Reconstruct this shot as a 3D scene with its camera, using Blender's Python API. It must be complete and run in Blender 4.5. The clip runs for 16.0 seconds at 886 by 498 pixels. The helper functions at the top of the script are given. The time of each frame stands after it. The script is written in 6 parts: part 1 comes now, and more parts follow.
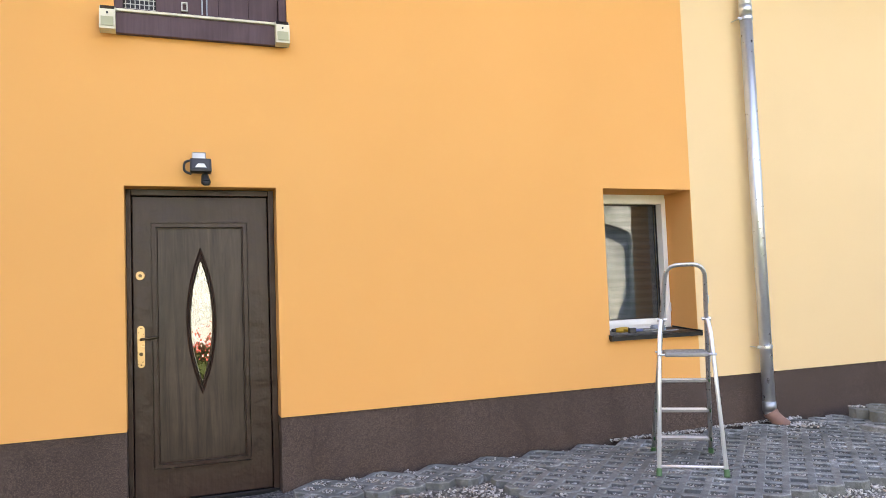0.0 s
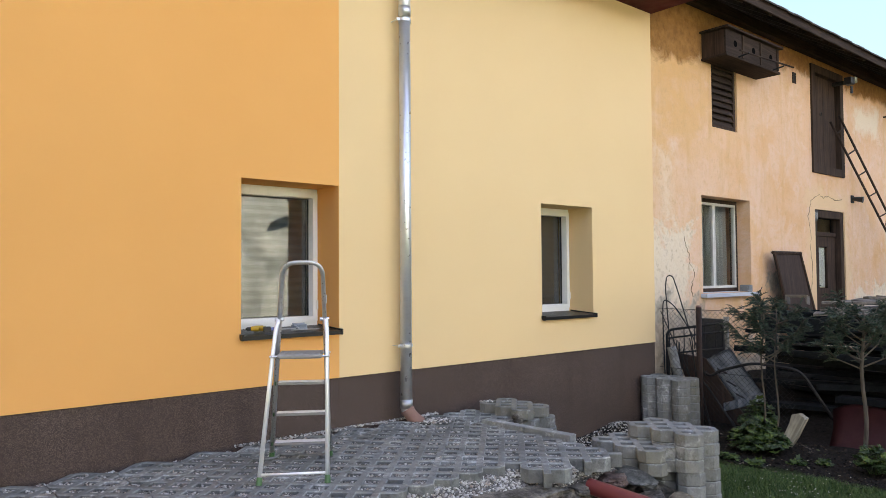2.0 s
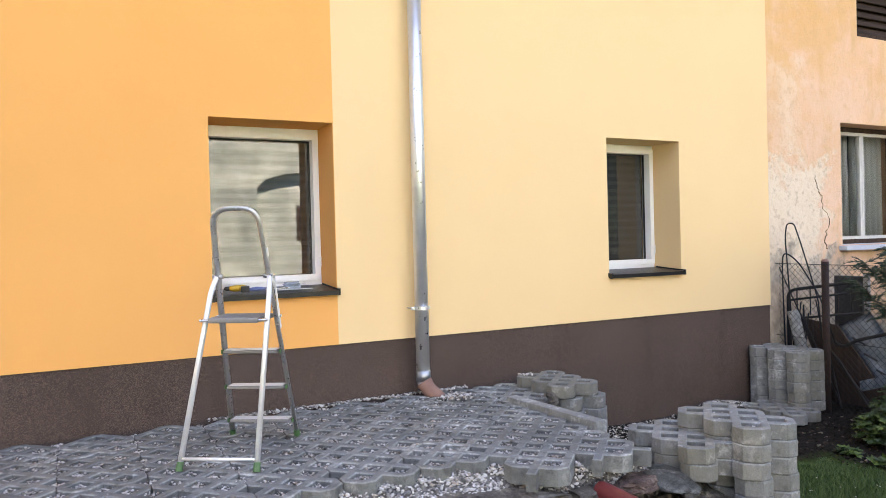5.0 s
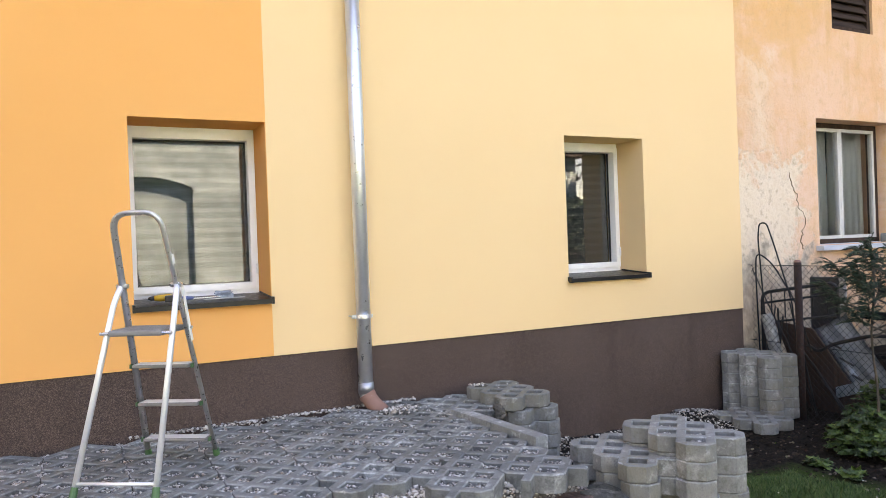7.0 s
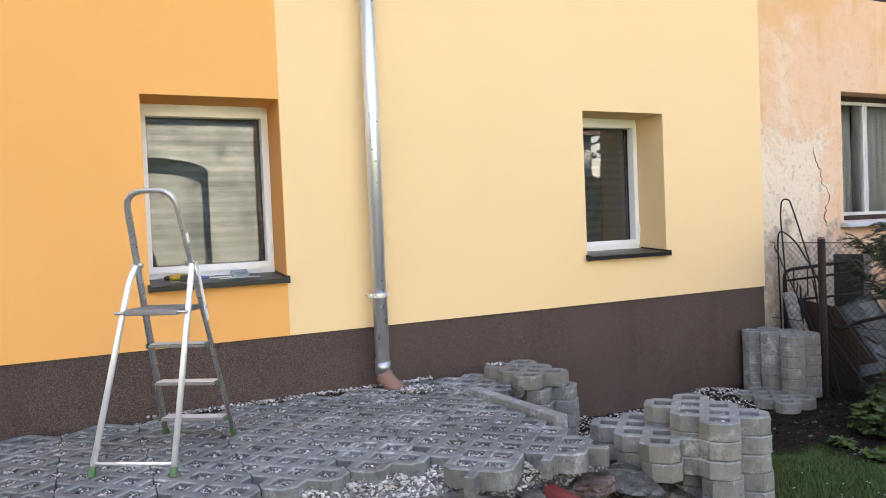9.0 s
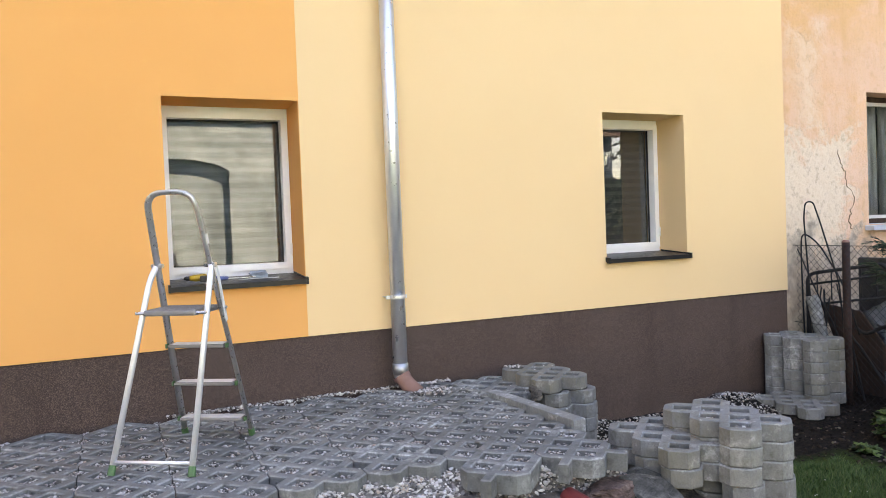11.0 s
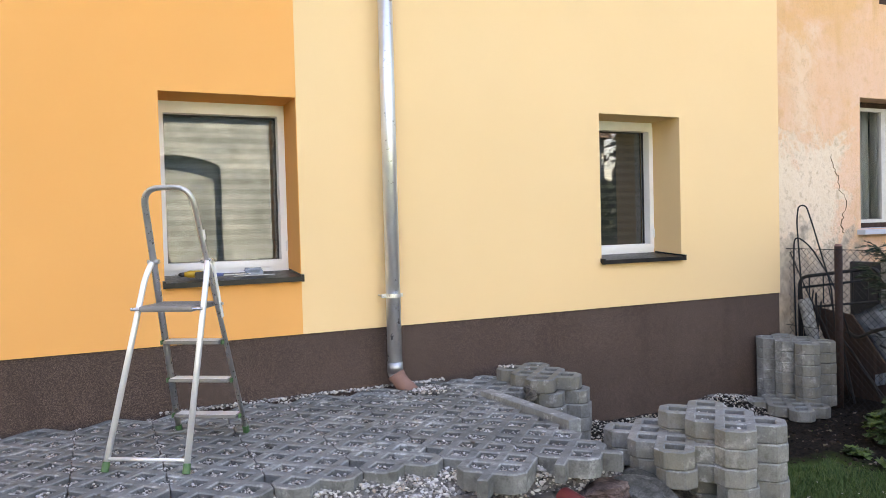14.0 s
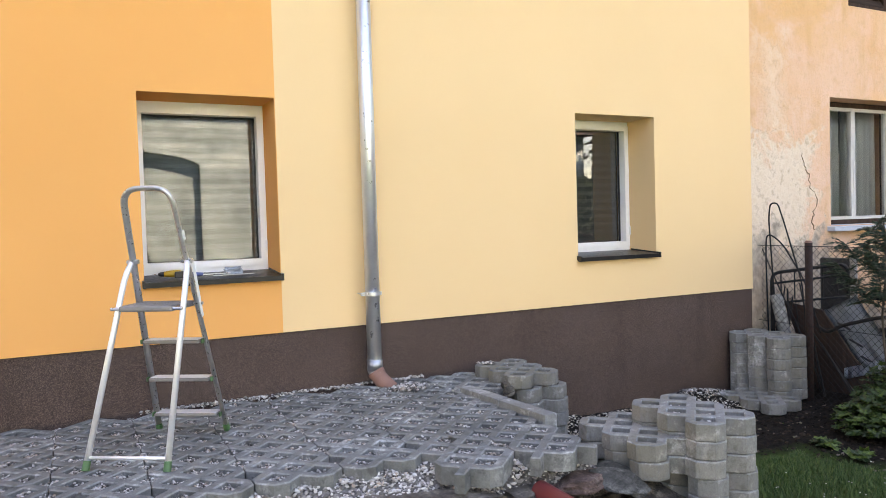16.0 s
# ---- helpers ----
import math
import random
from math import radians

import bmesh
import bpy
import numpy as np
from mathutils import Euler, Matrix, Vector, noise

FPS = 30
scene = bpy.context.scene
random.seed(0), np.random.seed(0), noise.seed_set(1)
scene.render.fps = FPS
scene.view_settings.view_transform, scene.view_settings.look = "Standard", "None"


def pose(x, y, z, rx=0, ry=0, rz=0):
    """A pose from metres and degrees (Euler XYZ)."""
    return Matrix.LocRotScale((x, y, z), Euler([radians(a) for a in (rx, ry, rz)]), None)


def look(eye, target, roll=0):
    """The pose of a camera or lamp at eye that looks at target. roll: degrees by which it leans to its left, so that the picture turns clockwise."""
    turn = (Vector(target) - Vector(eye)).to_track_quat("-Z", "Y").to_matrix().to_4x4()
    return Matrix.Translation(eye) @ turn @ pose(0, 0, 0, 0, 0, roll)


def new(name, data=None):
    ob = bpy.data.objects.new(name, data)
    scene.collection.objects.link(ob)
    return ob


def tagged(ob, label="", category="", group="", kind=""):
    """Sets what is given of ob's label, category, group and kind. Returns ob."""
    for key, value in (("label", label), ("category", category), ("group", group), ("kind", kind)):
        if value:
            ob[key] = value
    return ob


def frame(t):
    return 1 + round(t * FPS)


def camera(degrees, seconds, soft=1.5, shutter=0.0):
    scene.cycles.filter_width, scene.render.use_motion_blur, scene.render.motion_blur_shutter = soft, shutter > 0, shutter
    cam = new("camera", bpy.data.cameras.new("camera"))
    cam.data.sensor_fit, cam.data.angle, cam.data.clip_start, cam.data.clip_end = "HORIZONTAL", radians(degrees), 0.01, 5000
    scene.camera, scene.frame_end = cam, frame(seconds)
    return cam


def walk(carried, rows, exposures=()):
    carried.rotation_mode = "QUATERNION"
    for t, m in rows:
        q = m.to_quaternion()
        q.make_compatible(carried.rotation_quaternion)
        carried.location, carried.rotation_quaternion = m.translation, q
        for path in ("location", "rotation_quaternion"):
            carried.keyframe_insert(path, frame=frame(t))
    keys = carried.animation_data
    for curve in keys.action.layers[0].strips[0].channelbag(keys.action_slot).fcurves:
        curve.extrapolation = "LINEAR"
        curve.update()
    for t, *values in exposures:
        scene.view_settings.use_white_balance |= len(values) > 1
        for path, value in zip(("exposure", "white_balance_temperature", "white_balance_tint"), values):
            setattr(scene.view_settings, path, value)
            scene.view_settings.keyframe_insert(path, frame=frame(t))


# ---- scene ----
cam = camera(62.6, 16.0, soft=0.8)

EXPOSURES = [(0, 3.32, 9800, 29), (1, 3.20, 10000, 28), (1.5, 3.12, 10200, 26), (2, 3.02, 10200, 26), (2.5, 3.10, 10200, 28), (3, 3.21, 10200, 29), (3.8, 3.40, 10300, 29), (9, 3.32, 10200, 28), (16, 3.31, 10200, 28)]
PATH = [
    (0, (-4.048, -4.922, 1.3), (-3.35, -3.051, 1.41), -2.1),
    (0.5, (-3.836, -4.913, 1.334), (-2.859, -3.173, 1.468), -1.6),
    (1, (-3.623, -5.081, 1.287), (-2.477, -3.449, 1.445), -1.6),
    (1.5, (-3.41, -5.127, 1.312), (-2.167, -3.565, 1.444), -1.3),
    (2, (-3.183, -5.059, 1.319), (-1.89, -3.534, 1.39), -0.4),
    (2.5, (-2.953, -5.113, 1.267), (-1.655, -3.591, 1.287), 0.1),
    (3, (-2.695, -5.145, 1.243), (-1.407, -3.614, 1.199), 0.8),
    (3.5, (-2.352, -5.085, 1.206), (-1.094, -3.53, 1.158), 0.9),
    (4, (-2.081, -5.048, 1.199), (-1.011, -3.359, 1.153), 0.6),
    (4.2, (-1.976, -5.016, 1.2), (-0.962, -3.292, 1.161), 0.3),
    (6.3, (-1.321, -4.8, 1.216), (-0.441, -3.004, 1.199), -2.1),
    (6.5, (-1.254, -4.811, 1.203), (-0.366, -3.019, 1.187), -2.1),
    (7, (-1.178, -4.836, 1.189), (-0.269, -3.055, 1.179), -2.1),
    (7.5, (-1.178, -4.822, 1.202), (-0.255, -3.047, 1.178), -2.1),
    (8, (-1.172, -4.798, 1.205), (-0.259, -3.019, 1.16), -2.1),
    (8.5, (-1.164, -4.778, 1.183), (-0.27, -2.99, 1.128), -2.3),
    (9, (-1.161, -4.768, 1.175), (-0.29, -2.969, 1.112), -2.4),
    (9.5, (-1.152, -4.77, 1.175), (-0.3, -2.962, 1.109), -2.5),
    (10, (-1.15, -4.77, 1.178), (-0.311, -2.956, 1.113), -2.4),
    (12.5, (-1.16, -4.748, 1.18), (-0.344, -2.923, 1.129), -2.1),
    (13, (-1.166, -4.746, 1.182), (-0.341, -2.925, 1.128), -1.8),
    (13.5, (-1.169, -4.751, 1.179), (-0.336, -2.933, 1.123), -1.6),
    (14, (-1.183, -4.743, 1.177), (-0.336, -2.932, 1.117), -1.5),
    (14.5, (-1.178, -4.775, 1.178), (-0.32, -2.969, 1.114), -1.6),
    (15, (-1.193, -4.797, 1.193), (-0.324, -2.997, 1.124), -1.7),
    (15.5, (-1.196, -4.804, 1.193), (-0.312, -3.011, 1.121), -1.7),
    (16, (-1.193, -4.809, 1.187), (-0.3, -3.02, 1.118), -1.7),
]
walk(cam, [(t, look(eye, target, roll)) for t, eye, target, roll in PATH], EXPOSURES)

# ---- world, sun, exposure ----
SUN_ELEV, SUN_AZ = 52.0, 28.0      # the sun stands behind the houses: +y, a little towards +x
world = bpy.data.worlds.new("world")
scene.world = world
world.use_nodes = True
wn = world.node_tree
sky = wn.nodes.new("ShaderNodeTexSky")
sky.sky_type = "NISHITA"
sky.sun_disc = False
sky.sun_elevation = radians(SUN_ELEV)
sky.sun_rotation = radians(SUN_AZ)
sky.dust_density = 0.15
sky.ozone_density = 2.5
wn.links.new(sky.outputs["Color"], wn.nodes["Background"].inputs["Color"])
wn.nodes["Background"].inputs["Strength"].default_value = 0.13
sun = new("sun", bpy.data.lights.new("sun", "SUN"))
sun.data.energy, sun.data.angle, sun.data.color = 5.0, radians(0.6), (1.0, 0.94, 0.84)
sd = Vector((math.sin(radians(SUN_AZ)) * math.cos(radians(SUN_ELEV)), math.cos(radians(SUN_AZ)) * math.cos(radians(SUN_ELEV)), math.sin(radians(SUN_ELEV))))
sun.matrix_world = look(sd * 50, (0, 0, 0))


# ---- materials ----
class Mat:
    """A small builder for node materials on object or world coordinates."""

    def __init__(self, name, rough=0.8, metal=0.0, world_space=True, spec=None):
        self.m = bpy.data.materials.new(name)
        self.m.use_nodes = True
        self.t = self.m.node_tree
        self.b = self.t.nodes["Principled BSDF"]
        self.b.inputs["Roughness"].default_value = rough
        self.b.inputs["Metallic"].default_value = metal
        if spec is not None:
            self.b.inputs["Specular IOR Level"].default_value = spec
        if world_space:
            self.co = self.n("ShaderNodeNewGeometry").outputs["Position"]
        else:
            self.co = self.n("ShaderNodeTexCoord").outputs["Object"]

    def n(self, kind):
        return self.t.nodes.new(kind)

    def link(self, a, b):
        self.t.links.new(a, b)

    def noise(self, scale, detail=4, rough=0.55, stretch=None, dist=0.0):
        nd = self.n("ShaderNodeTexNoise")
        nd.inputs["Scale"].default_value, nd.inputs["Detail"].default_value = scale, detail
        nd.inputs["Roughness"].default_value, nd.inputs["Distortion"].default_value = rough, dist
        self.link(self.scaled(stretch), nd.inputs["Vector"])
        return nd.outputs["Fac"]

    def scaled(self, stretch):
        if not stretch:
            return self.co
        mp = self.n("ShaderNodeMapping")
        mp.inputs["Scale"].default_value = stretch
        self.link(self.co, mp.inputs["Vector"])
        return mp.outputs["Vector"]

    def voronoi(self, scale, feature="F1", out="Distance", stretch=None):
        nd = self.n("ShaderNodeTexVoronoi")
        nd.feature = feature
        nd.inputs["Scale"].default_value = scale
        self.link(self.scaled(stretch), nd.inputs["Vector"])
        return nd.outputs[out]

    def ramp(self, fac, stops):
        r = self.n("ShaderNodeValToRGB")
        e = r.color_ramp.elements
        while len(e) < len(stops):
            e.new(0.5)
        for el, (p, c) in zip(e, stops):
            el.position = p
            el.color = (*c, 1) if isinstance(c, tuple) else (c, c, c, 1)
        self.link(fac, r.inputs["Fac"])
        return r.outputs["Color"]

    def mix(self, fac, a, b, mode="MIX"):
        mx = self.n("ShaderNodeMix")
        mx.data_type, mx.blend_type = "RGBA", mode
        for sock, v in ((mx.inputs["Factor"], fac), (mx.inputs["A"], a), (mx.inputs["B"], b)):
            if isinstance(v, bpy.types.NodeSocket):
                self.link(v, sock)
            elif isinstance(v, tuple):
                sock.default_value = (*v, 1)
            else:
                sock.default_value = v
        return mx.outputs["Result"]

    def math(self, op, a, b=0.0):
        nd = self.n("ShaderNodeMath")
        nd.operation = op
        for sock, v in zip(nd.inputs, (a, b)):
            if isinstance(v, bpy.types.NodeSocket):
                self.link(v, sock)
            else:
                sock.default_value = v
        return nd.outputs[0]

    def rng(self, v, lo, hi, a=0.0, b=1.0):
        nd = self.n("ShaderNodeMapRange")
        nd.inputs["From Min"].default_value, nd.inputs["From Max"].default_value = lo, hi
        nd.inputs["To Min"].default_value, nd.inputs["To Max"].default_value = a, b
        self.link(v, nd.inputs["Value"])
        return nd.outputs["Result"]

    def axis(self, which):
        s = self.n("ShaderNodeSeparateXYZ")
        self.link(self.co, s.inputs["Vector"])
        return s.outputs[which]

    def random(self):
        return self.n("ShaderNodeObjectInfo").outputs["Random"]

    def island(self):
        return self.n("ShaderNodeNewGeometry").outputs["Random Per Island"]

    def color(self, v):
        self.put("Base Color", v)
        return self

    def put(self, key, v):
        sock = self.b.inputs[key]
        if isinstance(v, bpy.types.NodeSocket):
            self.link(v, sock)
        elif isinstance(v, tuple):
            sock.default_value = (*v, 1)
        else:
            sock.default_value = v
        return self

    def bump(self, height, strength=0.3, dist=0.01):
        bp = self.n("ShaderNodeBump")
        bp.inputs["Strength"].default_value, bp.inputs["Distance"].default_value = strength, dist
        self.link(height, bp.inputs["Height"])
        self.link(bp.outputs["Normal"], self.b.inputs["Normal"])
        return self


def render_coat(name, base, dark):
    """Fresh fine-grained silicone facade render."""
    k = Mat(name, 0.92, spec=0.15)
    broad = k.noise(0.7, 3)
    grain = k.noise(230, 3, 0.75)
    c = k.mix(k.rng(broad, 0.3, 0.7), base, dark)
    c = k.mix(k.rng(grain, 0.35, 0.75, 0.0, 0.30), c, tuple(v * 0.72 for v in base))
    k.color(c)
    k.bump(k.math("ADD", grain, k.math("MULTIPLY", k.noise(90, 2), 0.6)), 0.35, 0.0025)
    return k.m


M = {}
M["orange"] = render_coat("orange_render", (0.895, 0.422, 0.143), (0.87, 0.398, 0.129))
M["yellow"] = render_coat("yellow_render", (0.858, 0.594, 0.330), (0.833, 0.569, 0.310))

k = Mat("mosaic_plinth", 0.75, spec=0.25)
spk = k.voronoi(290, out="Color")
sp = k.n("ShaderNodeSeparateColor")
k.link(spk, sp.inputs["Color"])
c = k.ramp(sp.outputs[0], [(0.0, (0.036, 0.0225, 0.0185)), (0.45, (0.076, 0.050, 0.042)), (0.8, (0.124, 0.084, 0.070)), (1.0, (0.20, 0.142, 0.118))])
c = k.mix(k.rng(k.noise(1.6, 5), 0.35, 0.75, 0.0, 0.35), c, (0.048, 0.029, 0.022))
c = k.mix(k.rng(k.noise(3.0, 4, 0.6, stretch=(1, 1, 0.15)), 0.52, 0.70, 0.0, 0.30), c, (0.035, 0.019, 0.015))
k.color(c).bump(k.voronoi(210), 0.6, 0.003)
M["plinth"] = k.m

# old lime plaster: orange wash gone patchy, brown under the eaves from smoke and painted-in eaves shadow, coats fallen
# off round the old openings
k = Mat("old_plaster", 0.95, spec=0.1)
n1, n2, n3 = k.noise(0.8, 8, 0.62), k.noise(2.4, 8, 0.66, dist=0.6), k.noise(10, 7, 0.68)
x, z = k.axis(0), k.axis(2)
c = k.ramp(n1, [(0.32, (0.75, 0.40, 0.20)), (0.46, (0.78, 0.465, 0.28)), (0.58, (0.79, 0.505, 0.35)), (0.70, (0.71, 0.38, 0.19))])
c = k.mix(k.rng(n2, 0.50, 0.64, 0.0, 0.7), c, (0.80, 0.55, 0.42))
warm = k.math("ADD", k.math("MULTIPLY", k.rng(x, 7.6, 5.2), k.rng(z, 2.2, 3.4)), k.math("MULTIPLY", k.math("SUBTRACT", n2, 0.5), 2.4))
c = k.mix(k.rng(warm, 0.25, 0.95, 0.0, 0.7), c, (0.74, 0.40, 0.15))
streak = k.noise(5.0, 6, 0.7, stretch=(1, 1, 0.16))
c = k.mix(k.rng(streak, 0.50, 0.72, 0.0, 0.45), c, (0.66, 0.36, 0.15))
c = k.mix(k.rng(n3, 0.52, 0.72, 0.0, 0.45), c, (0.60, 0.36, 0.18))
# smoke brown at the wall head, with the shadow of the eaves coloured in
eave_smoke_shade = k.math("ADD", k.rng(k.math("SUBTRACT", z, k.math("MULTIPLY", k.rng(x, 5.2, 7.5), 0.45)), 3.9, 4.25), k.math("MULTIPLY", k.math("SUBTRACT", n2, 0.5), 1.6))
c = k.mix(k.rng(eave_smoke_shade, 0.35, 0.65, 0.0, 0.92), c, k.ramp(n3, [(0.35, (0.24, 0.10, 0.03)), (0.65, (0.40, 0.18, 0.055))]))


def patch(cx, cz, hx, hz, wob):
    """Signed distance from a worn patch with a ragged edge, below zero inside."""
    dx = k.math("SUBTRACT", k.math("ABSOLUTE", k.math("SUBTRACT", x, cx)), hx)
    dz = k.math("SUBTRACT", k.math("ABSOLUTE", k.math("SUBTRACT", z, cz)), hz)
    rag = k.math("MULTIPLY", k.math("ADD", k.math("SUBTRACT", n2, 0.5), k.math("MULTIPLY", k.math("SUBTRACT", n3, 0.5), 0.35)), wob)
    return k.math("ADD", k.math("MAXIMUM", dx, dz), rag)


relief = n3
bare = k.ramp(n3, [(0.34, (0.55, 0.43, 0.31)), (0.48, (0.79, 0.67, 0.53)), (0.66, (0.72, 0.58, 0.43))])
grey = k.ramp(n3, [(0.35, (0.24, 0.20, 0.165)), (0.55, (0.44, 0.365, 0.285)), (0.7, (0.60, 0.48, 0.35))])
for sd_, col in ((patch(4.8, 1.30, 0.62, 0.62, 1.5), bare), (patch(4.85, 2.45, 0.14, 0.42, 0.8), (0.79, 0.59, 0.43)), (patch(4.9, 0.2, 0.85, 0.75, 1.5), grey), (patch(8.0, 0.95, 0.45, 0.40, 1.7), grey), (patch(11.6, 0.7, 0.9, 0.35, 1.6), bare), (patch(11.5, 4.1, 0.55, 0.22, 0.8), (0.80, 0.66, 0.50)), (patch(9.72, 1.0, 0.80, 1.66, 0.9), (0.78, 0.52, 0.31))):
    c = k.mix(k.rng(sd_, 0.10, -0.12, 0.0, 0.85), c, col)
    c = k.mix(k.math("MULTIPLY", k.rng(k.math("ABSOLUTE", sd_), 0.016, 0.003, 0.0, 0.16), k.rng(n2, 0.47, 0.58)), c, (0.22, 0.14, 0.085))
    relief = k.math("ADD", relief, k.rng(sd_, -0.03, 0.05, 0.0, 0.25))
c = k.mix(k.rng(k.noise(70, 5, 0.75), 0.55, 0.75, 0.0, 0.4), c, (0.40, 0.27, 0.17))
low = k.math("ADD", k.math("MULTIPLY", k.math("SUBTRACT", n2, 0.5), 2.4), k.rng(z, 0.9, -0.1))
c = k.mix(k.rng(low, 0.5, 0.8, 0.0, 0.9), c, grey)
k.color(c)
k.bump(k.math("ADD", relief, k.math("MULTIPLY", k.noise(45, 5), 0.6)), 0.7, 0.02)
M["old"] = k.m


def concrete(name, a, b, stain, moss=None):
    k = Mat(name, 0.9, world_space=False, spec=0.2)
    wn_ = k.n("ShaderNodeNewGeometry").outputs["Position"]
    g, s = k.noise(110, 5, 0.75), k.noise(6, 7, 0.65)
    rnd = k.random()
    c = k.mix(k.rng(s, 0.34, 0.66), a, b)
    c = k.mix(k.rng(rnd, 0, 1, 0.0, 0.45), c, tuple(v * 0.66 for v in a))
    co, k.co = k.co, wn_
    big, mid = k.noise(1.9, 5, 0.6), k.noise(13, 7, 0.7)
    k.co = co
    c = k.mix(k.rng(big, 0.45, 0.65, 0.0, 0.55), c, stain)
    c = k.mix(k.rng(mid, 0.53, 0.66, 0.0, 0.75), c, stain)
    c = k.mix(k.rng(mid, 0.43, 0.30, 0.0, 0.75), c, tuple(min(1, v * 1.6) for v in b))
    co, k.co = k.co, wn_
    chalk = k.math("MULTIPLY", k.rng(k.noise(2.6, 4, 0.6), 0.54, 0.64), k.rng(k.noise(24, 6, 0.7), 0.42, 0.62))
    k.co = co
    c = k.mix(k.math("MULTIPLY", chalk, 0.7), c, tuple(min(1, v * 1.9) for v in b))
    if moss:
        c = k.mix(k.rng(k.math("ADD", k.math("MULTIPLY", big, 0.7), k.math("MULTIPLY", s, 0.5)), 0.55, 0.72, 0.0, 0.55), c, moss)
        run = k.noise(14, 6, 0.7, stretch=(1, 1, 0.25))
        c = k.mix(k.rng(run, 0.52, 0.68, 0.0, 0.45), c, tuple(v * 0.6 for v in moss))
    c = k.mix(k.rng(g, 0.42, 0.72, 0.0, 0.5), c, tuple(v * 0.5 for v in a))
    k.color(c).bump(k.math("ADD", g, k.noise(400, 2)), 0.6, 0.003)
    return k.m


M["paver"] = concrete("paver_concrete", (0.160, 0.167, 0.160), (0.242, 0.252, 0.242), (0.074, 0.076, 0.071))
M["stack_paver"] = concrete("weathered_paver_concrete", (0.205, 0.210, 0.200), (0.305, 0.308, 0.295), (0.120, 0.120, 0.106), (0.205, 0.190, 0.140))
M["worn_edge"] = concrete("worn_concrete_edge", (0.225, 0.235, 0.226), (0.34, 0.353, 0.34), (0.10, 0.103, 0.097))
M["kerb"] = concrete("kerb_concrete", (0.235, 0.247, 0.242), (0.315, 0.328, 0.322), (0.165, 0.170, 0.160))

k = Mat("gravel_stones", 0.8, spec=0.3)
c = k.ramp(k.island(), [(0.0, (0.065, 0.061, 0.057)), (0.28, (0.17, 0.162, 0.15)), (0.48, (0.38, 0.365, 0.34)), (0.68, (0.58, 0.57, 0.545)), (0.84, (0.64, 0.63, 0.60)), (0.92, (0.46, 0.40, 0.34)), (1.0, (0.40, 0.31, 0.25))])
c = k.mix(k.rng(k.noise(160, 4), 0.35, 0.75, 0.0, 0.3), c, (0.22, 0.20, 0.18))
k.color(c).bump(k.noise(250, 3), 0.3, 0.002)
M["gravel"] = k.m

# the ground sheet: grit under the stones, dark garden soil, grass sward further off
k = Mat("ground_earth", 0.97, spec=0.1)
grit = k.ramp(k.voronoi(75, out="Color"), [(0.1, (0.055, 0.052, 0.05)), (0.5, (0.15, 0.142, 0.135)), (0.9, (0.27, 0.26, 0.25))])
soil = k.ramp(k.noise(26, 8, 0.7), [(0.3, (0.006, 0.005, 0.004)), (0.7, (0.026, 0.020, 0.016))])
turf = k.ramp(k.noise(40, 6, 0.7), [(0.3, (0.014, 0.026, 0.007)), (0.7, (0.038, 0.066, 0.016))])
xx, yy = k.axis(0), k.axis(1)
wob = k.math("MULTIPLY", k.math("SUBTRACT", k.noise(2.2, 5), 0.5), 0.9)
right = k.rng(k.math("ADD", xx, wob), 1.75, 1.95)
bed = k.rng(k.math("ADD", k.math("ADD", xx, k.math("MULTIPLY", yy, 0.08)), k.math("MULTIPLY", wob, 0.5)), 3.15, 3.3)
back = k.rng(k.math("ADD", yy, k.math("MULTIPLY", wob, 0.6)), -1.45, -1.25)
front = k.rng(k.math("ADD", yy, wob), -2.7, -2.95)
c = k.mix(front, grit, turf)
rubble = k.math("MULTIPLY", k.rng(k.math("ADD", xx, k.math("MULTIPLY", wob, 0.3)), 0.15, 0.3), k.rng(k.math("ADD", yy, k.math("MULTIPLY", wob, 0.2)), -1.9, -2.0))
rubble = k.math("MULTIPLY", rubble, k.math("MULTIPLY", k.rng(k.math("ADD", yy, k.math("MULTIPLY", wob, 0.5)), -3.5, -3.3), k.rng(xx, 2.1, 1.9)))
c = k.mix(rubble, c, k.ramp(k.noise(30, 8, 0.7), [(0.3, (0.018, 0.014, 0.011)), (0.6, (0.065, 0.052, 0.042)), (0.75, (0.16, 0.14, 0.12))]))
c = k.mix(right, c, turf)
c = k.mix(k.math("MULTIPLY", right, k.math("MAXIMUM", bed, back)), c, soil)
k.color(c).bump(k.math("ADD", k.noise(60, 5), k.math("MULTIPLY", k.noise(9, 5), 2.0)), 0.8, 0.03)
M["ground"] = k.m

k = Mat("grass_blades", 0.6, spec=0.25)
c = k.ramp(k.island(), [(0.0, (0.018, 0.046, 0.012)), (0.5, (0.042, 0.090, 0.022)), (0.9, (0.078, 0.138, 0.036)), (1.0, (0.13, 0.14, 0.06))])
k.color(c)
M["grass"] = k.m

k = Mat("leaf_green", 0.5, spec=0.35)
k.color(k.ramp(k.island(), [(0.0, (0.009, 0.024, 0.006)), (0.6, (0.021, 0.050, 0.011)), (1.0, (0.062, 0.11, 0.022))]))
M["leaf"] = k.m
k = Mat("fir_needles", 0.6, spec=0.3)
k.color(k.ramp(k.island(), [(0.0, (0.010, 0.022, 0.014)), (0.6, (0.022, 0.046, 0.030)), (1.0, (0.055, 0.090, 0.052))]))
M["needle"] = k.m
k = Mat("white_petals", 0.7)
k.color((0.45, 0.45, 0.42))
M["petal"] = k.m


